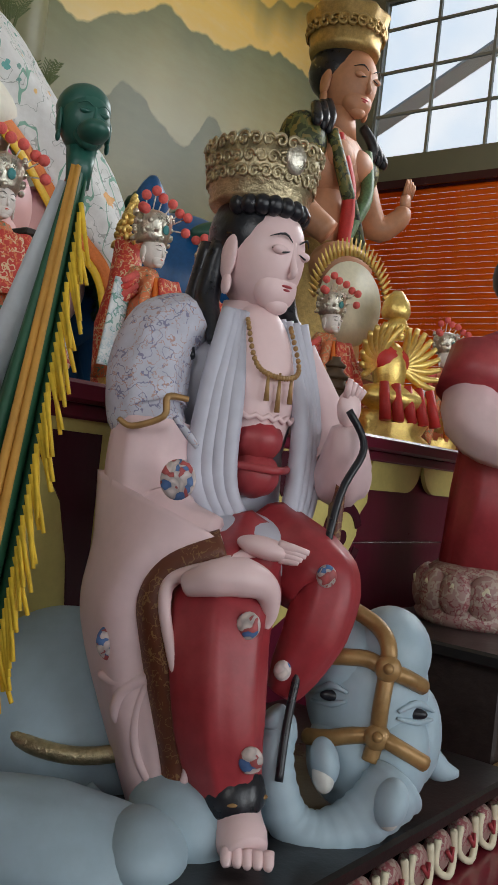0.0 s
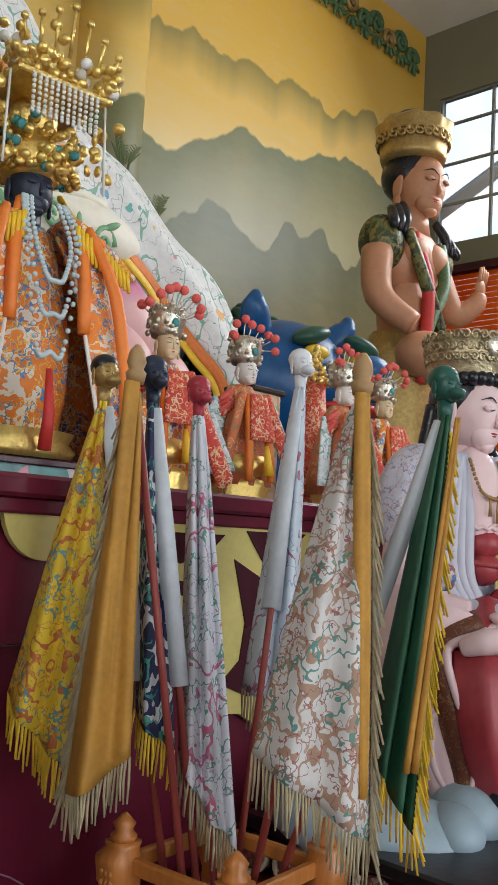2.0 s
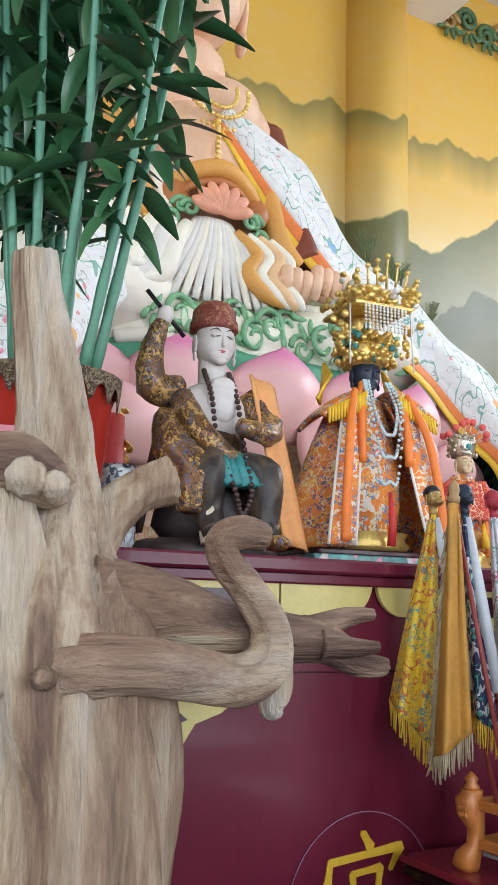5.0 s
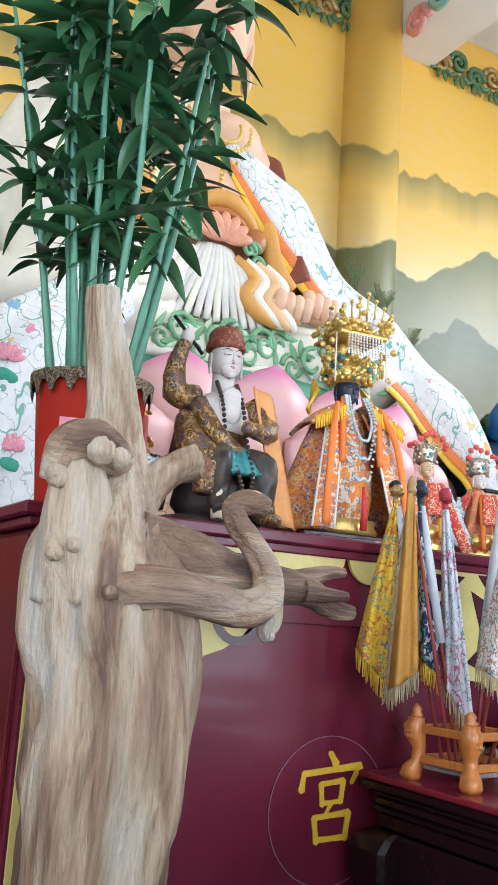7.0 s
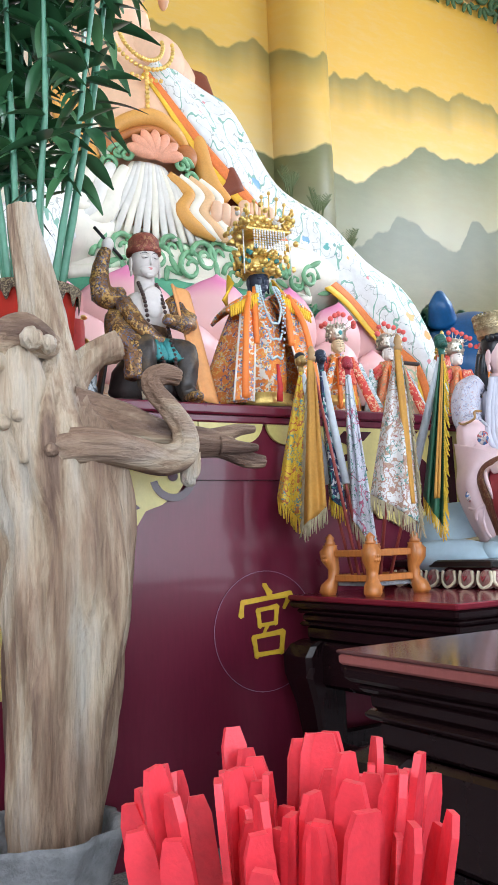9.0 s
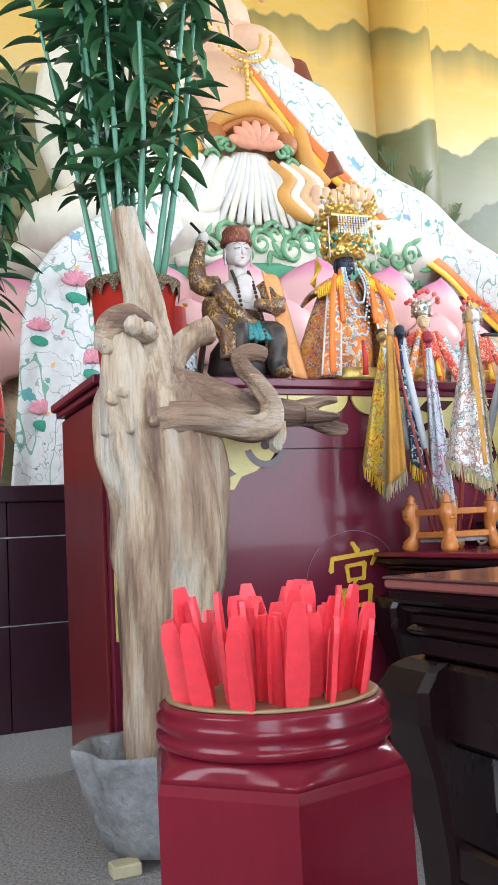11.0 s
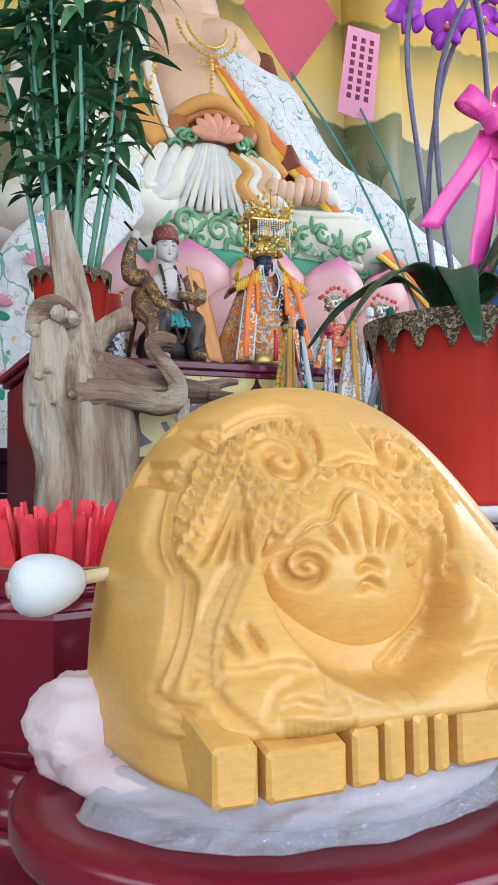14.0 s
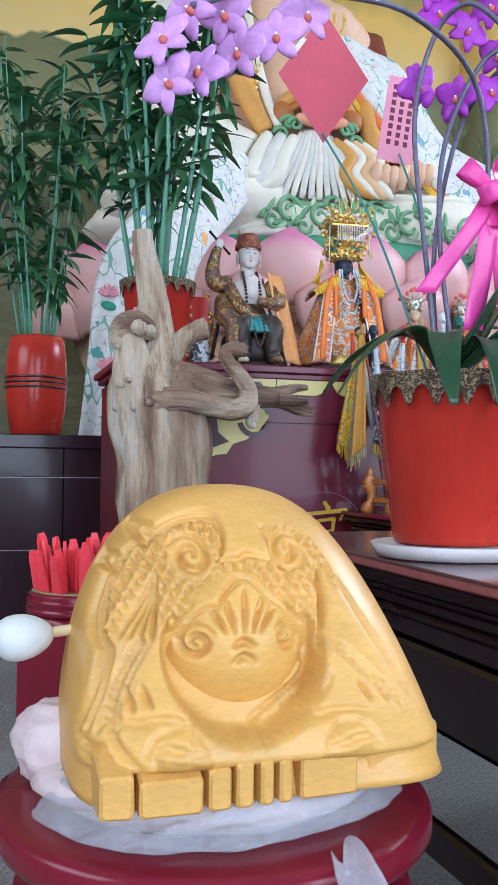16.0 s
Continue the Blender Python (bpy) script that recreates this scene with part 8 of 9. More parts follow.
part("roundel", rd, M_GOLD_OLD, st2)
g = Geo()
g.lathe([(0.17, 0.0), (0.18, 0.02), (0.15, 0.06), (0.16, 0.12), (0.14, 0.135)], 40, 2, (0, 0, 0), 1.25, 0.85)
for k in range(15):
    a = 2 * math.pi * k / 15
    g.ell((0.205 * math.cos(a), 0.14 * math.sin(a), 0.072), (0.040, 0.026, 0.052), 2, (0, 0, 90 + math.degrees(a)), 14, 8)
    g.tube([(0.21 * math.cos(a - 0.12), 0.150 * math.sin(a - 0.12), 0.04), (0.225 * math.cos(a), 0.165 * math.sin(a), 0.095), (0.21 * math.cos(a + 0.12), 0.150 * math.sin(a + 0.12), 0.04)], 0.006, 6, 3, None, None, 4)
g.lathe([(0.15, 0.13), (0.135, 0.30), (0.125, 0.46), (0.15, 0.58), (0.13, 0.66), (0.05, 0.70)], 40, 0, (0, 0, 0), 1.1, 0.8, None, True, folds(10, 0.03, 2))
g.tube([(-0.15, 0, 0.60), (-0.20, -0.03, 0.46), (-0.14, -0.13, 0.42), (-0.03, -0.17, 0.47)], [0.065, 0.07, 0.06, 0.03], 22, 1, None, fold, 5)
g.tube([(-0.16, 0, 0.62), (-0.20, -0.02, 0.52)], [0.07, 0.085], 20, 0)
g.tube([(0.15, 0, 0.60), (0.20, -0.03, 0.46), (0.14, -0.13, 0.42), (0.03, -0.17, 0.47)], [0.065, 0.07, 0.06, 0.03], 22, 1, None, fold, 5)
head(g, (0, -0.02, 0.80), 0.17, 1, 4, 0)
g.ell((0, 0.0, 0.83), (0.075, 0.085, 0.08), 4)
thing("red_robed_statue", g, [M_CRIMSON, M_PINKROBE, M_PETAL2, M_IVORY, M_HAIR], "red robed standing statue on a painted lotus", "statue", m=pose(2.06, 0.80, 1.05, 0, 0, -10))

# ---- banner holder ----
holder = thing("banner_holder", None, None, "square orange wooden banner holder with carved lion posts", "holder", m=pose(0.295, 0.755, TB, 0, 0, 4))
post = Geo().rings([[(r * a + o, r * b2 + o, z) for a, b2 in ((-1, -0.6), (-0.6, -1), (0.6, -1), (1, -0.6), (1, 0.6), (0.6, 1), (-0.6, 1), (-1, 0.6))] for z, r, o in ((0.0, 0.020, -0.012), (0.012, 0.026, -0.014), (0.035, 0.024, -0.010), (0.055, 0.016, 0.0), (0.085, 0.017, 0.002), (0.115, 0.026, -0.006), (0.145, 0.027, -0.008), (0.158, 0.020, -0.004), (0.165, 0.022, -0.004))], 0, True)
post.lathe([(0.016, 0.165), (0.019, 0.172), (0.012, 0.180), (0.016, 0.188), (0.008, 0.197), (0.003, 0.202)], 16, 0, (-0.004, -0.004, 0))
for k in range(6):
    post.ell((-0.012 + 0.008 * (k % 3), -0.030, 0.115 + 0.014 * (k // 3)), (0.006, 0.006, 0.007), 0, (0, 0, 0), 8, 6)
pmesh = mesh_of("post", post, M_ORANGE_WOOD)
for i, (x, y) in enumerate(((-0.095, -0.095), (0.095, -0.095), (0.095, 0.095), (-0.095, 0.095))):
    part("post", pmesh, None, holder, m=pose(x, y, 0, 0, 0, 90 * i))
for z in (0.045, 0.125):
    for i in range(4):
        part("rail", Geo().box(-0.085, -0.102, z, 0.085, -0.088, z + 0.022, 0, 0.003), M_ORANGE_WOOD, holder, m=pose(0, 0, 0, 0, 0, 90 * i))
part("tray", Geo().box(-0.085, -0.085, 0.03, 0.085, 0.085, 0.045, 0, 0.002), M_GREY_STONE, holder)

# ---- banners ----
M_POLE = pm("red_banner_pole", (0.28, 0.05, 0.04), 0.5)
M_FR_Y = pm("yellow_fringe", (0.80, 0.52, 0.04), 0.8, 0, 0.25, 40)
M_FR_T = pm("tan_fringe", (0.42, 0.35, 0.22), 0.8, 0, 0.25, 40)
C_YEL = embroid("yellow_banner_cloth", (0.80, 0.56, 0.04), ((26, 0.03, (0.52, 0.12, 0.05)), (44, 0.025, (0.10, 0.32, 0.35)), (60, 0.02, (0.62, 0.30, 0.04))), 0.7, 0.2, 13)
C_TAN = pm("ochre_banner_cloth", (0.50, 0.25, 0.04), 0.7, 0, 0.2, 14, 0.3, 90)
C_NAVY = embroid("navy_banner_cloth", (0.02, 0.025, 0.08), ((20, 0.035, (0.62, 0.62, 0.62)), (30, 0.025, (0.05, 0.28, 0.22))), 0.7, 0.3, 14)
C_WHITE = embroid("white_banner_cloth", (0.62, 0.62, 0.68), ((16, 0.022, (0.45, 0.07, 0.16)), (30, 0.016, (0.08, 0.25, 0.18)), (40, 0.012, (0.35, 0.30, 0.40))), 0.65, 0.2, 15)
C_PALE = embroid("pale_blue_banner_cloth", (0.58, 0.66, 0.74), ((18, 0.014, (0.38, 0.10, 0.16)), (34, 0.012, (0.30, 0.40, 0.50))), 0.6, 0.2, 16)
C_DRAG = embroid("dragon_banner_cloth", (0.64, 0.62, 0.60), ((24, 0.032, (0.36, 0.21, 0.13)), (40, 0.024, (0.42, 0.26, 0.19)), (30, 0.018, (0.08, 0.24, 0.20)), (55, 0.015, (0.30, 0.10, 0.10))), 0.65, 0.3, 17)
C_GREEN = pm("green_banner_cloth", (0.02, 0.10, 0.05), 0.6, 0, 0.3, 16, 0.3, 80)
M_SLEEVE = pm("grey_white_satin", (0.56, 0.60, 0.64), 0.5, 0, 0.12, 14, 0.3, 60)
VIEW = Vector((-0.70, -0.71, 0))
SIDE = Vector((0.71, -0.70, 0))
M_HEADS = {"gold": M_GOLD_OLD, "navy": M_NAVY, "red": pm("red_finial", (0.38, 0.03, 0.05), 0.45), "white": pm("white_finial", (0.72, 0.74, 0.76), 0.5), "tan": pm("tan_finial", (0.40, 0.24, 0.10), 0.5), "green": pm("green_finial", (0.02, 0.10, 0.075), 0.35)}


def banner(top, low, w0, w1, drop, cloth, fringe, finial, label, side_fringe=0, lean=0.0, pleats=3.0, slant=0.0):
    top, low = Vector(top), Vector(low)
    ob = thing("banner", None, None, label, "banner", "banners in the holder")
    foot = Vector((0.295 + 0.25 * (low.x - 0.295), 0.755 + 0.25 * (low.y - 0.755), TB + 0.047))
    part("pole", Geo().tube([foot, top], 0.0055, 10, 0), M_POLE, ob)
    if finial != "tan":
        ax = (foot - top).normalized()
        part("sleeve", Geo().tube([top + ax * 0.02, top + ax * 0.20, top + ax * 0.42], [0.010, 0.013, 0.016], 14, 0, None, lambda p, a, i: 1 + 0.10 * math.sin(3 * a + 40 * p.z)), M_SLEEVE, ob)
    else:
        part("satin_strip", Geo().surf(lambda u, v: top.lerp(low, v) + SIDE * (w1 * v * 0.40 * (1 if side_fringe > 0 else 0.1) + (u - 0.6) * 0.034 * (0.55 + 0.5 * v - 0.75 * v * v)) + VIEW * (0.020 + 0.006 * math.sin(u * 5)), 6, 16, 0, None, 0.002), C_TAN, ob)
    f = Geo()
    if finial == "tan":
        f.lathe([(0.012, 0), (0.015, 0.015), (0.010, 0.02), (0.014, 0.03), (0.011, 0.045), (0.004, 0.055)], 16, 0, top)
    else:
        fh = Geo()
        head(fh, (0, 0, 0.03), 0.052, 0, 0, 0)
        fh.ell((0, 0.006, 0.042), (0.021, 0.024, 0.020), 1)
        fh.tube([(0, 0, -0.02), (0, 0, 0.01)], [0.009, 0.012], 12, 0)
        fh.ell((0, -0.022, 0.018), (0.012, 0.016, 0.009), 0)
        merge(f, fh, Matrix.Translation(top) @ pose(0, 0, 0, 0, 0, lean - 20))
    part("finial", f, [M_HEADS[finial], M_HAIR if finial == "gold" else M_HEADS[finial]], ob, "carved %s head finial" % finial if finial != "tan" else "turned wooden finial")
    Lz = low.z

    def cl(u, v):
        c = top.lerp(low, v)
        w = w0 + (w1 - w0) * v ** 0.8
        s = (u - 0.5)
        dep = 0.016 * math.cos(u * math.pi * 2 * pleats) * (0.3 + 0.7 * v) - 0.030 * (1 - (2 * s) ** 2) * (0.4 + 0.6 * v)
        p = c + SIDE * (s * w) - VIEW * dep
        p.z = top.z - 0.012 - (top.z - Lz) * v - drop * v * (0.5 - abs(s)) * 0.6 - slant * s * v
        return p
    part("cloth", Geo().surf(cl, 26, 26, 0, None, 0.0018), cloth, ob)
    fr = Geo()
    rr = random.Random(int(abs(top.x) * 1000))
    n = max(10, int(w1 / 0.0042))
    for i in range(n + 1):
        p = Vector(cl(i / n, 1.0))
        q = p + Vector((rr.uniform(-0.004, 0.004), rr.uniform(-0.004, 0.004), -rr.uniform(0.045, 0.060)))
        fr.tube([p, p.lerp(q, 0.5) + Vector((rr.uniform(-0.002, 0.002), 0, 0)), q], [0.0022, 0.0022, 0.0016], 4, 0)
    part("fringe", fr, fringe, ob)
    if side_fringe:
        e = Geo()
        u0 = 0.0 if side_fringe < 0 else 1.0
        for i in range(70):
            v = 0.04 + 0.96 * i / 69
            p = Vector(cl(u0, v)) + VIEW * 0.006
            q = p + SIDE * (side_fringe * rr.uniform(0.006, 0.016)) + Vector((0, 0, -rr.uniform(0.035, 0.055))) + VIEW * rr.uniform(0, 0.008)
            e.tube([p, q], [0.0024, 0.0018], 4, 0)
        part("side_fringe", e, fringe, ob)
    return ob


banner((0.175, 0.945, 1.585), (0.130, 0.975, 1.105), 0.012, 0.105, 0.02, C_YEL, M_FR_Y, "gold", "yellow embroidered banner with a yellow fringe", 0, 10, 2, 0.10)
banner((0.150, 0.845, 1.590), (0.125, 0.835, 1.075), 0.016, 0.085, 0.02, C_TAN, M_FR_T, "tan", "ochre banner edged with long tan fringe", -1, 0, 1.5, -0.06)
banner((0.215, 0.880, 1.585), (0.235, 0.850, 1.120), 0.012, 0.060, 0.02, C_NAVY, M_FR_Y, "navy", "navy banner with white emblem and yellow edge", 0, 0, 1.5, 0.05)
banner((0.425, 1.000, 1.600), (0.300, 0.800, 1.020), 0.018, 0.090, 0.03, C_WHITE, M_FR_T, "red", "white banner with crimson embroidery", 0, 0, 2.5, 0.12)
banner((0.585, 0.905, 1.670), (0.480, 0.850, 1.150), 0.016, 0.085, 0.03, C_PALE, M_FR_T, "white", "pale blue banner on a white headed pole", 0, 0, 2)
banner((0.280, 0.550, 1.575), (0.245, 0.570, 1.085), 0.018, 0.150, -0.02, C_DRAG, M_FR_T, "tan", "white banner embroidered with a brown dragon", 1, 0, 2, 0.10)
gb = banner((0.442, 0.523, 1.580), (0.397, 0.560, 1.075), 0.012, 0.058, 0.02, C_GREEN, M_FR_Y, "green", "dark green banner with thick yellow fringe", 1, 0, 2.5, 0.10)
part("ochre_half", Geo().surf(lambda u, v: Vector((0.442, 0.523, 1.560)).lerp(Vector((0.397, 0.560, 1.100)), v) + SIDE * ((0.10 + 0.30 * u) * (0.012 + 0.046 * v)) + VIEW * (0.054 + 0.004 * math.sin(u * 9)), 8, 18, 0, None, 0.002), C_TAN, gb, "ochre satin half")


# ---- tall bamboo plants ----
M_STALK = pm("bamboo_stalk", (0.10, 0.27, 0.17), 0.4, 0, 0.2, 12)
M_LEAF, nd, lk, bs = nodes_of("bamboo_leaf")
oi = nd.new("ShaderNodeObjectInfo").outputs["Random"]
tc = nd.new("ShaderNodeTexCoord").outputs["Object"]
lc = ramp(nd, lk, mth(nd, lk, "ADD", mth(nd, lk, "MULTIPLY", oi, 0.75), mth(nd, lk, "MULTIPLY", noise_tex(nd, lk, tc, 30, 4, 0.6, (1, 8, 1)), 0.3)), [(0.0, (0.022, 0.080, 0.030)), (0.5, (0.045, 0.14, 0.055)), (1.0, (0.11, 0.25, 0.10))])
lk.new(lc, bs.inputs["Base Color"])
bs.inputs["Roughness"].default_value = 0.35


def leaf_mesh(L, w, bend):
    def f(u, v):
        s = (u - 0.5) * 2
        wd = w * math.sin(math.pi * min(0.98, 0.06 + 0.94 * v ** 0.75)) ** 0.8
        return (v * L * math.cos(bend * v * 0.5), s * wd, -L * 0.55 * bend * v * v + 0.22 * wd * abs(s))
    return mesh_of("leaf", Geo().surf(f, 4, 9, 0, None, 0.0), M_LEAF)


leaves = [leaf_mesh(0.18, 0.024, 0.5), leaf_mesh(0.22, 0.026, 0.8), leaf_mesh(0.17, 0.025, 0.3), leaf_mesh(0.15, 0.021, 1.0)]


def bamboo(x, y, z, r, n, top, spread, seed, nleaf, lk_=1.0):
    rr = random.Random(seed)
    out = []
    for i in range(n):
        a = 2 * math.pi * i / n + rr.uniform(-0.3, 0.3)
        q = math.sqrt(rr.uniform(0.1, 1)) * r
        b2 = Vector((x + q * math.cos(a), y + q * math.sin(a), z))
        h = top * rr.uniform(0.82, 1.04)
        t = b2 + Vector((spread * (q / r) * math.cos(a), spread * (q / r) * math.sin(a), h))
        m = b2.lerp(t, 0.5) + Vector((rr.uniform(-0.02, 0.02), rr.uniform(-0.02, 0.02), 0))
        out.append((b2, m, t))
    return out, rr


def plant(name, label, x, y, zr, r, n, top, spread, seed, nleaf, start, thick, size):
    ob = thing(name, None, None, label, "plant")
    stalks, rr = bamboo(x, y, zr, r, n, top, spread, seed, nleaf)
    for b2, m, t in stalks:
        s = Geo()
        k = 16
        pts = [b2.lerp(m, i / 8) if i <= 8 else m.lerp(t, (i - 8) / 8) for i in range(17)]
        rad = [thick * (1 - 0.55 * i / 16) * (1.18 if i % 2 else 0.96) for i in range(17)]
        s.tube(pts, rad, 8, 0)
        part("stalk", s, M_STALK, ob)
    thick_ = Geo()
    for i in range(int(nleaf * 1.35)):
        b2, m, t = stalks[i % len(stalks)]
        v = start + (1.02 - start) * rr.random() ** 0.75
        p = b2.lerp(m, v * 2) if v < 0.5 else m.lerp(t, v * 2 - 1)
        lm = Matrix.Translation(p) @ pose(0, 0, 0, rr.uniform(-25, 25), rr.uniform(-30, 38), rr.uniform(0, 360)) @ Matrix.Scale(size * rr.uniform(0.8, 1.25), 4)
        me = leaves[rr.randrange(4)]
        if i < nleaf:
            part("leaf", me, None, ob, m=lm)
        else:
            thick_.add([q.co for q in me.vertices], [tuple(f.vertices) for f in me.polygons], 0, True, lm)
    tagged(part("leaves", thick_, M_LEAF, ob), kind="stuff")
    return ob


M_POTRED = lacquer("red_glazed_pot", (0.42, 0.030, 0.018), 0.14, 0.2)
M_LACE = motley("gilt_lace_band", ((0.33, 0.25, 0.14), (0.12, 0.08, 0.05), (0.42, 0.33, 0.20), (0.10, 0.06, 0.04)), 130, 0.5, 0.3, 0.9, 18)
M_SOIL = pm("potting_moss", (0.06, 0.05, 0.03), 0.9, 0, 0.4, 20, 0.9, 60)


def red_pot(name, label, x, y, z, rt, rb, h, lace, saucer):
    ob = thing(name, None, None, label, "plant pot", m=pose(x, y, z))
    part("body", Geo().lathe([(rb, 0.0), (rb + 0.004, 0.01), (rt - 0.012, h - 0.02), (rt, h - 0.006), (rt, h), (rt - 0.012, h), (rt - 0.014, h - 0.03)], 56, 0, wob=lambda a, zz: 1 + 0.006 * math.sin(26 * a)), M_POTRED, ob)
    part("soil", Geo().lathe([(0.02, h - 0.012), (rt - 0.014, h - 0.014)], 30), M_SOIL, ob)
    if lace:
        b2 = Geo()
        k = 18
        for i in range(k):
            def f(u, v, i=i):
                a = 2 * math.pi * (i + u) / k
                zz = h + 0.004 - v * (0.030 + 0.040 * (0.5 + 0.5 * math.cos(2 * math.pi * (u - 0.5))) ** 2)
                rr_ = rt + 0.004 - (h - zz) * (rt - rb) / h * 0.8
                return (rr_ * math.cos(a), rr_ * math.sin(a), zz)
            b2.surf(f, 10, 6, 0, None, 0.002)
        part("lace_band", b2, M_LACE, ob)
    if saucer:
        part("saucer", Geo().lathe([(rb + 0.01, -0.030), (rb + 0.035, -0.028), (rb + 0.050, -0.002), (rb + 0.046, 0.0), (rb + 0.03, -0.018), (rb * 0.9, -0.002)], 56), pm("white_saucer", (0.62, 0.58, 0.58), 0.4), ob)
    return ob


red_pot("lace_rimmed_pot", "red glazed pot with gilt lace rim on the altar", -0.70, 1.27, AT, 0.172, 0.125, 0.385, True, False)
plant("lucky_bamboo", "tall lucky bamboo with dark pointed leaves", -0.70, 1.27, AT + 0.37, 0.125, 15, 1.35, 0.25, 5, 290, 0.27, 0.0125, 1.05)
dp = thing("banded_red_pot", None, None, "red drum-shaped pot with dark bands on the plinth", "plant pot", m=pose(-1.155, 2.75, 1.18))
part("body", Geo().lathe([(0.135, 0.0), (0.15, 0.01), (0.178, 0.18), (0.185, 0.30), (0.180, 0.45), (0.165, 0.58), (0.15, 0.60), (0.14, 0.58)], 48), M_POTRED, dp)
part("soil", Geo().lathe([(0.02, 0.57), (0.15, 0.572)], 30), M_SOIL, dp)
for z in (0.285, 0.315, 0.345):
    part("band", Geo().lathe([(0.180, z - 0.008), (0.1875, z - 0.006), (0.1875, z + 0.006), (0.18, z + 0.008)], 48), M_BLACK, dp)
plant("bushy_bamboo", "bushy green bamboo standing on the plinth", -1.155, 2.75, 1.75, 0.11, 14, 1.75, 0.26, 9, 290, 0.16, 0.008, 1.15)
copy_pot = copy_thing(dp, pose(-1.95, 2.85, 1.18))
# pink paper slip with unreadable lines beside the pot
note = thing("pink_paper_slip", Geo().box(-0.035, -0.001, 0, 0.035, 0.001, 0.24, 0, 0.0005), pm("pink_paper", (0.76, 0.30, 0.36), 0.8), "pink paper slip with lines of writing", "paper", m=pose(-0.815, 1.07, AT, -6, 0, -18))
M_INK = pm("dark_ink", (0.16, 0.03, 0.06), 0.8)
for k in range(2):
    for j in range(8):
        part("ink_bar", Geo().box(-0.007, -0.0022, 0, 0.007, -0.0012, 0.016, 0, 0.0003), M_INK, note, m=pose(-0.014 + 0.026 * k, 0, 0.025 + 0.025 * j))

# ---- orchid ----
OX, OY, OZ = -0.535, -1.12, 0.837
red_pot("orchid_pot", "red glazed pot with gilt lace rim and white saucer", OX, OY, OZ, 0.168, 0.118, 0.340, True, True)
orchid = thing("orchid_plant", None, None, "purple orchid with arching stems and strap leaves", "orchid")
M_OLEAF = pm("orchid_leaf", (0.016, 0.055, 0.022), 0.3, 0, 0.25, 14)
M_OSTEM = pm("purple_green_stem", (0.10, 0.09, 0.14), 0.4, 0, 0.4, 40)
M_WIRE = pm("teal_wire", (0.05, 0.22, 0.20), 0.4)
ZR = OZ + 0.33


def strap(pts, w):
    def f(u, v):
        p = cr(pts, v)
        d = cr(pts, min(1, v + 0.02)) - cr(pts, max(0, v - 0.02))
        s = d.cross(Vector((0, 0, 1)))
        s = s.normalized() if s.length > 1e-6 else Vector((1, 0, 0))
        wd = w * math.sin(math.pi * min(0.97, 0.16 + 0.84 * v)) ** 0.6
        k = (u - 0.5) * 2
        return p + s * wd * k + Vector((0, 0, 0.25 * wd * abs(k)))
    return Geo().surf(f, 6, 18, 0, None, 0.002)


for pts, w in (([(OX, OY, ZR), (OX - 0.10, OY - 0.03, ZR + 0.10), (OX - 0.20, OY - 0.04, ZR + 0.06), (OX - 0.27, OY - 0.03, ZR - 0.03)], 0.030),
               ([(OX, OY, ZR), (OX - 0.06, OY - 0.08, ZR + 0.09), (OX - 0.10, OY - 0.15, ZR + 0.05), (OX - 0.11, OY - 0.20, ZR - 0.06)], 0.034),
               ([(OX, OY, ZR), (OX + 0.08, OY - 0.10, ZR + 0.10), (OX + 0.17, OY - 0.18, ZR + 0.13), (OX + 0.27, OY - 0.24, ZR + 0.10)], 0.042),
               ([(OX, OY, ZR), (OX + 0.02, OY - 0.10, ZR + 0.08), (OX - 0.01, OY - 0.20, ZR + 0.03), (OX - 0.03, OY - 0.24, ZR - 0.08)], 0.034),
               ([(OX, OY, ZR), (OX - 0.06, OY + 0.08, ZR + 0.11), (OX - 0.15, OY + 0.15, ZR + 0.07), (OX - 0.21, OY + 0.20, ZR - 0.01)], 0.030),
               ([(OX, OY, ZR), (OX + 0.10, OY + 0.02, ZR + 0.14), (OX + 0.20, OY, ZR + 0.22), (OX + 0.30, OY - 0.02, ZR + 0.25)], 0.040),
               ([(OX, OY, ZR), (OX + 0.06, OY - 0.06, ZR + 0.16), (OX + 0.10, OY - 0.09, ZR + 0.24)], 0.036)):
    part("strap_leaf", strap(pts, w), M_OLEAF, orchid)
stems = ([(OX - 0.03, OY, ZR), (OX - 0.065, OY, ZR + 0.28), (OX - 0.09, OY, ZR + 0.55), (OX - 0.06, OY - 0.03, ZR + 0.72), (OX - 0.02, OY - 0.10, ZR + 0.76), (OX + 0.06, OY - 0.12, ZR + 0.70)],
         [(OX, OY - 0.02, ZR), (OX - 0.04, OY - 0.02, ZR + 0.28), (OX - 0.03, OY - 0.02, ZR + 0.50), (OX + 0.05, OY - 0.04, ZR + 0.68), (OX + 0.12, OY - 0.08, ZR + 0.70)],
         [(OX + 0.02, OY - 0.03, ZR), (OX + 0.06, OY - 0.04, ZR + 0.30), (OX + 0.0, OY - 0.10, ZR + 0.58), (OX - 0.20, OY - 0.22, ZR + 0.64), (OX - 0.42, OY - 0.34, ZR + 0.585), (OX - 0.56, OY - 0.38, ZR + 0.545), (OX - 0.66, OY - 0.39, ZR + 0.50)],
         [(OX - 0.02, OY + 0.02, ZR), (OX - 0.02, OY + 0.04, ZR + 0.3), (OX + 0.06, OY + 0.05, ZR + 0.6), (OX + 0.18, OY, ZR + 0.75)])
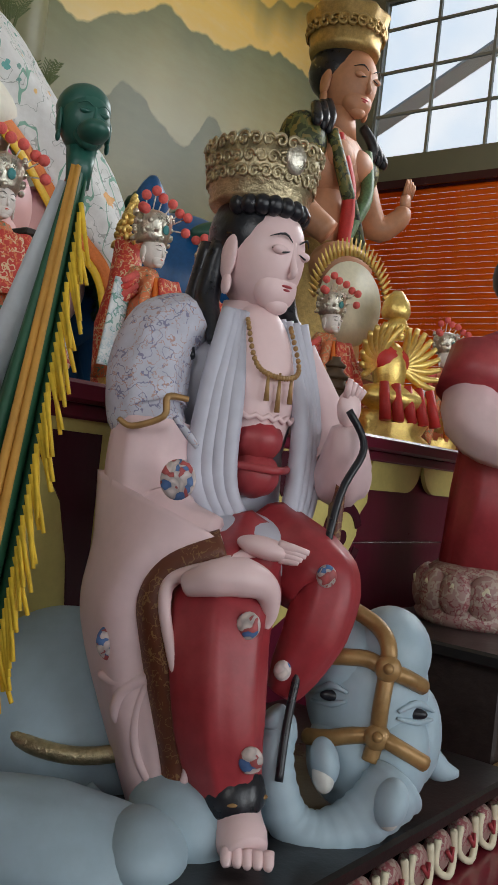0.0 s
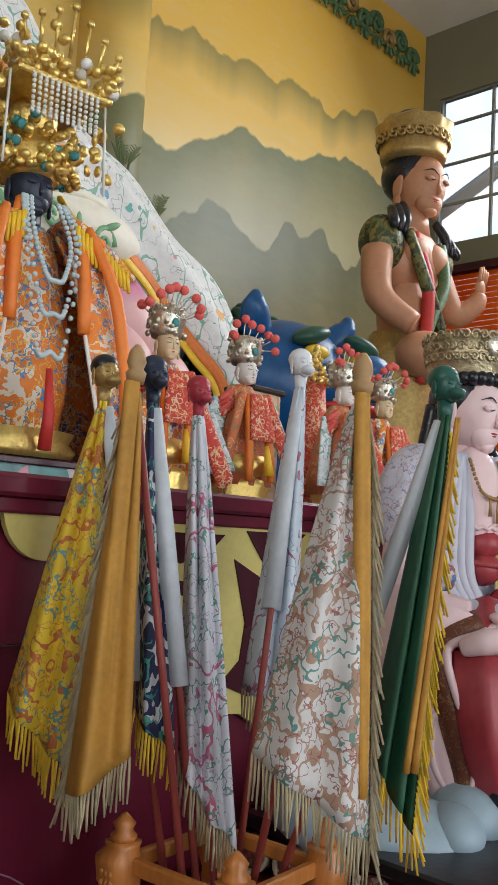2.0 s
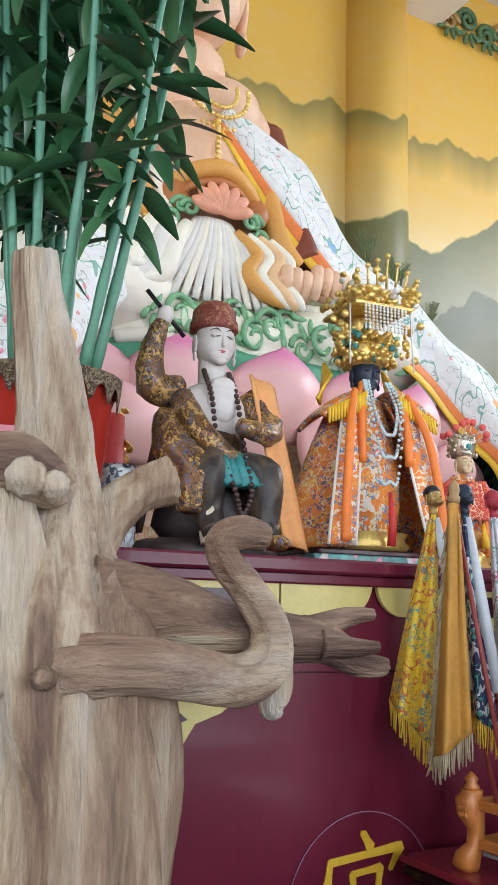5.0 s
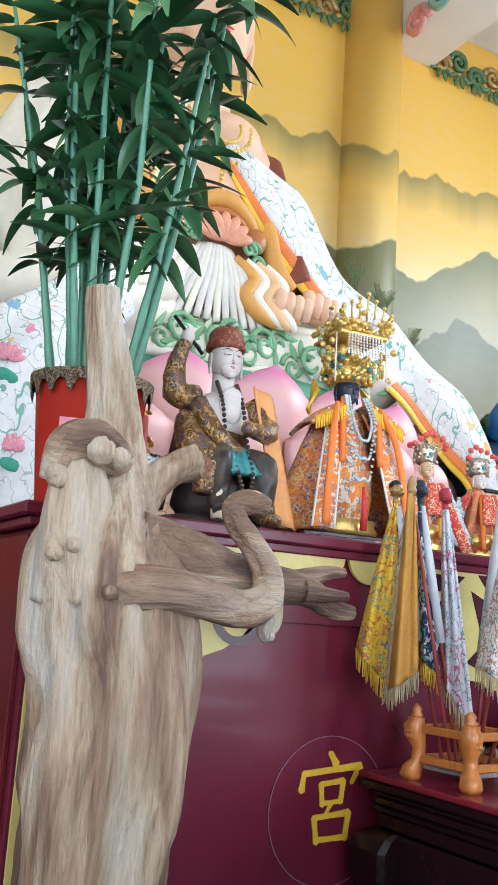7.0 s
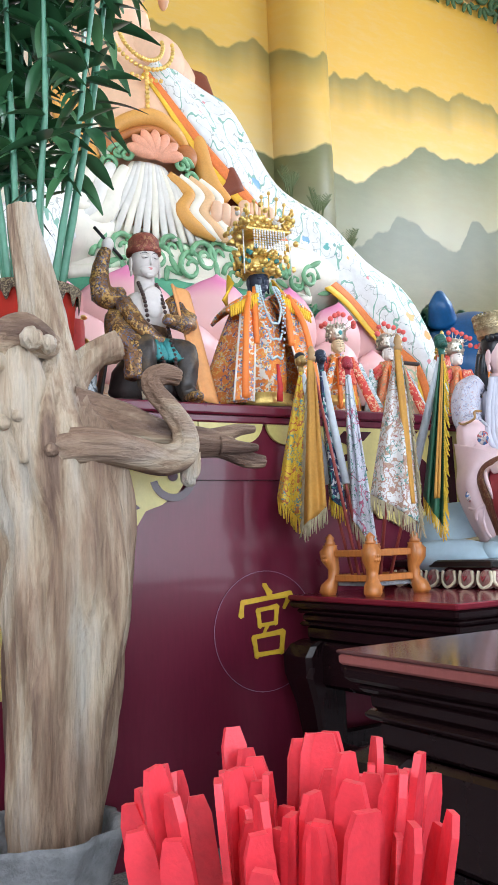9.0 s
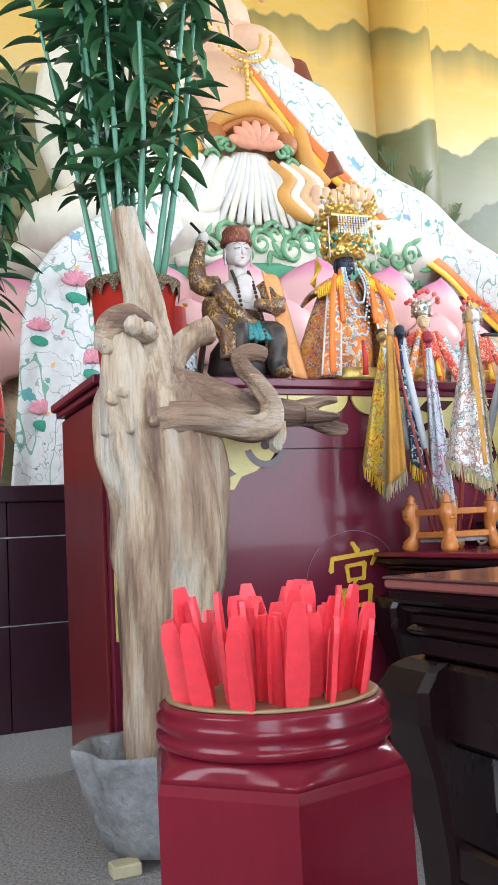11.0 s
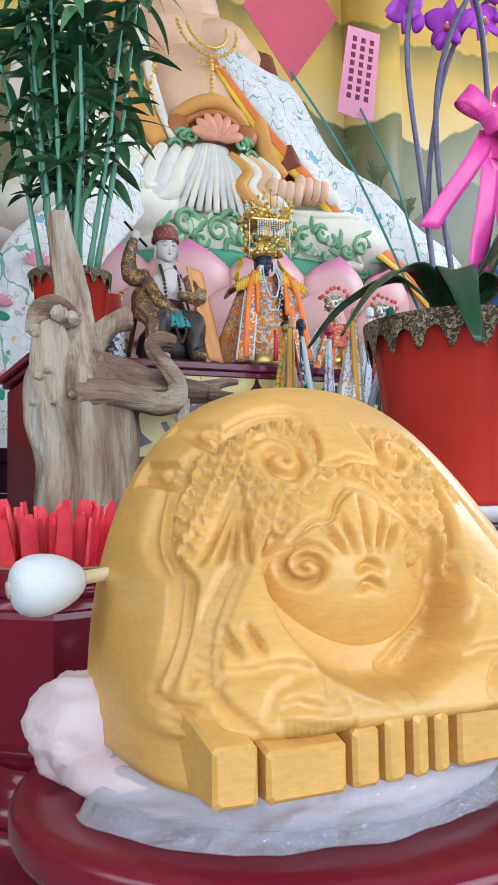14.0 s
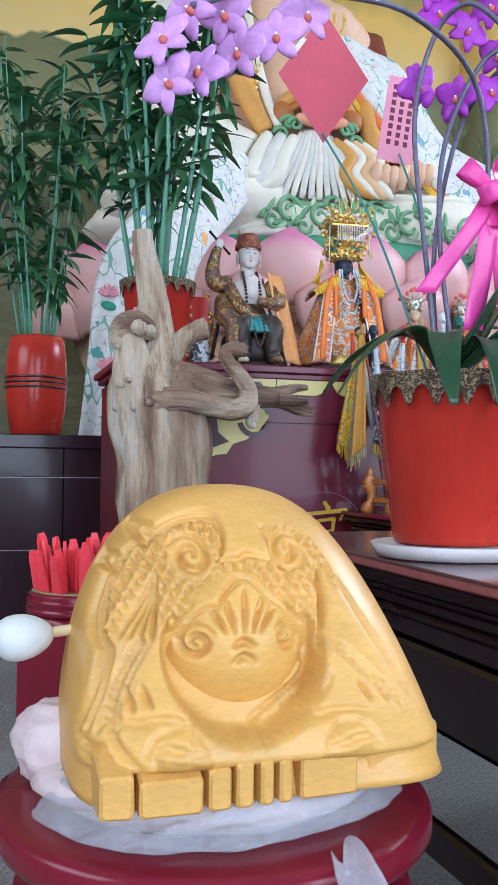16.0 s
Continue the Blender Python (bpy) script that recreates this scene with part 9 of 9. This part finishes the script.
for s in stems:
    part("stem", Geo().tube(s, 0.0055, 8, 0, None, None, 6), M_OSTEM, orchid)
for a, b2 in (((OX - 0.02, OY + 0.05, ZR), (-0.70, -0.79, 1.80)), ((OX, OY + 0.05, ZR), (-0.40, -0.60, 1.85))):
    part("wire", Geo().tube([a, Vector(a).lerp(Vector(b2), 0.6) + Vector((0.03, 0, 0)), b2], 0.003, 6, 0, None, None, 5), M_WIRE, orchid)
M_OR_L = pm("lilac_orchid_petal", (0.60, 0.30, 0.66), 0.5, 0, 0.25, 40, 0.2, 120)
M_OR_D = pm("violet_orchid_petal", (0.36, 0.035, 0.46), 0.5, 0, 0.3, 40, 0.2, 120)
M_OR_C = pm("orchid_throat", (0.55, 0.12, 0.10), 0.5)


def flower(mat, size):
    f = Geo()
    for a, L, w in ((90, 0.9, 0.46), (18, 1.0, 0.72), (162, 1.0, 0.72), (234, 0.9, 0.44), (306, 0.9, 0.44)):
        c, s = math.cos(radians(a)), math.sin(radians(a))

        def pf(u, v, c=c, s=s, L=L, w=w):
            k = (u - 0.5) * 2
            wd = w * size * math.sin(math.pi * min(0.96, 0.10 + 0.80 * v + 0.06)) ** 0.7 * 0.62
            x, z = v * L * size, k * wd
            return (c * x - s * z, -0.10 * size * math.sin(v * 3) + 0.10 * size * k * k * v, s * x + c * z)
        f.surf(pf, 6, 8, 0, None, 0.0008)
    f.ell((0, -0.10 * size, -0.12 * size), (0.13 * size, 0.14 * size, 0.15 * size), 1, (0, 0, 0), 12, 8)
    f.ell((0, -0.16 * size, 0.02 * size), (0.06 * size, 0.07 * size, 0.07 * size), 2, (0, 0, 0), 10, 6)
    return mesh_of("flower", f, [mat, M_OR_C, M_IVORY])


FL, FD = flower(M_OR_L, 0.050), flower(M_OR_D, 0.050)
rnd = random.Random(31)
for m_, pts in ((FL, ((-1.235, -1.505, 1.612), (-1.225, -1.50, 1.552), (-1.175, -1.49, 1.580), (-1.112, -1.48, 1.625), (-1.045, -1.46, 1.668), (-1.195, -1.50, 1.668), (-1.135, -1.48, 1.680), (-0.985, -1.43, 1.725))), (FD, ((-0.568, -1.12, 1.950), (-0.50, -1.12, 1.925), (-0.458, -1.14, 1.790), (-0.608, -1.10, 1.800), (-0.527, -1.12, 1.778), (-0.43, -1.13, 1.878), (-0.46, -1.15, 1.97), (-0.38, -1.15, 1.93), (-0.60, -1.12, 2.00), (-0.40, -1.17, 1.80), (-0.53, -1.14, 2.02)))):
    for p in pts:
        part("flower", m_, None, orchid, m=pose(*p, rnd.uniform(-20, 20), rnd.uniform(-40, 40), rnd.uniform(-60, 10)))
for p in ((-0.615, -1.10, 1.83), (-0.59, -1.11, 1.77), (-0.545, -1.12, 1.74)):
    part("bud", Geo().ell((0, 0, 0), (0.012, 0.012, 0.018), 0, (20, 10, 0), 10, 8), M_OR_D, orchid, m=Matrix.Translation(p))
# magenta ribbon bow
M_BOW = pm("magenta_ribbon", (0.72, 0.06, 0.33), 0.35, 0, 0.12, 14)
bow = thing("ribbon_bow", None, None, "magenta satin ribbon bow tied to the orchid", "bow")
for k, (ax_, tilt, turn, L) in enumerate(((10, 0, 0, 0.085), (75, 10, 20, 0.075), (140, -10, -20, 0.085), (200, 15, 30, 0.070), (265, -15, 10, 0.075), (320, 5, -30, 0.080), (40, 60, 0, 0.06))):
    part("loop", Geo().surf(lambda u, v: (L * math.sin(math.pi * u), 0.024 * math.sin(2 * math.pi * u) - 0.02, (v - 0.5) * 0.042 * (0.45 + 0.55 * math.sin(math.pi * u))), 22, 4, 0, None, 0.0008), M_BOW, bow, m=pose(-0.470, -1.175, 1.560, tilt, -ax_, turn))
for dx, L in ((-0.14, 0.20), (-0.03, 0.27), (0.05, 0.22)):
    part("tail", Geo().surf(lambda u, v: (dx * u + (v - 0.5) * 0.045, -0.01 * math.sin(5 * u), -L * u), 12, 4, 0, None, 0.0008), M_BOW, bow, m=pose(-0.485, -1.18, 1.545))
# cards hanging from the wires
M_CARD = pm("rose_red_card", (0.55, 0.085, 0.12), 0.7, 0, 0.10, 12)
M_CARDP = pm("pink_card", (0.74, 0.30, 0.40), 0.7, 0, 0.08, 12)
c1 = thing("red_card", Geo().prism([(-0.112, 0.0), (0.0, -0.162), (0.112, 0.0), (0.0, 0.162)], 0.0015), M_CARD, "rose red diamond paper card hung above the orchid", "card", m=pose(-0.698, -0.79, 1.940, 0, 0, -8))
part("gilt_mark", Geo().box(-0.006, -0.0012, -0.02, 0.006, 0.0, 0.02, 0, 0.0003), pm("pale_mark", (0.75, 0.68, 0.66), 0.4), c1, m=pose(-0.06, 0, 0.075, 0, 35, 0))
c2 = thing("pink_card", Geo().prism([(-0.046, 0.115), (0.044, 0.115), (0.05, -0.12), (0.0, -0.125), (-0.05, -0.12)], 0.0015), M_CARDP, "pink paper card with columns of writing", "card", m=pose(-0.398, -0.60, 1.948, 0, 8, -8))
for k in range(3):
    for j in range(8):
        part("ink_bar", Geo().box(-0.006, -0.0012, -0.007, 0.006, 0.0, 0.007, 0, 0.0003), M_INK, c2, m=pose(-0.024 + 0.024 * k, 0, 0.085 - 0.022 * j))
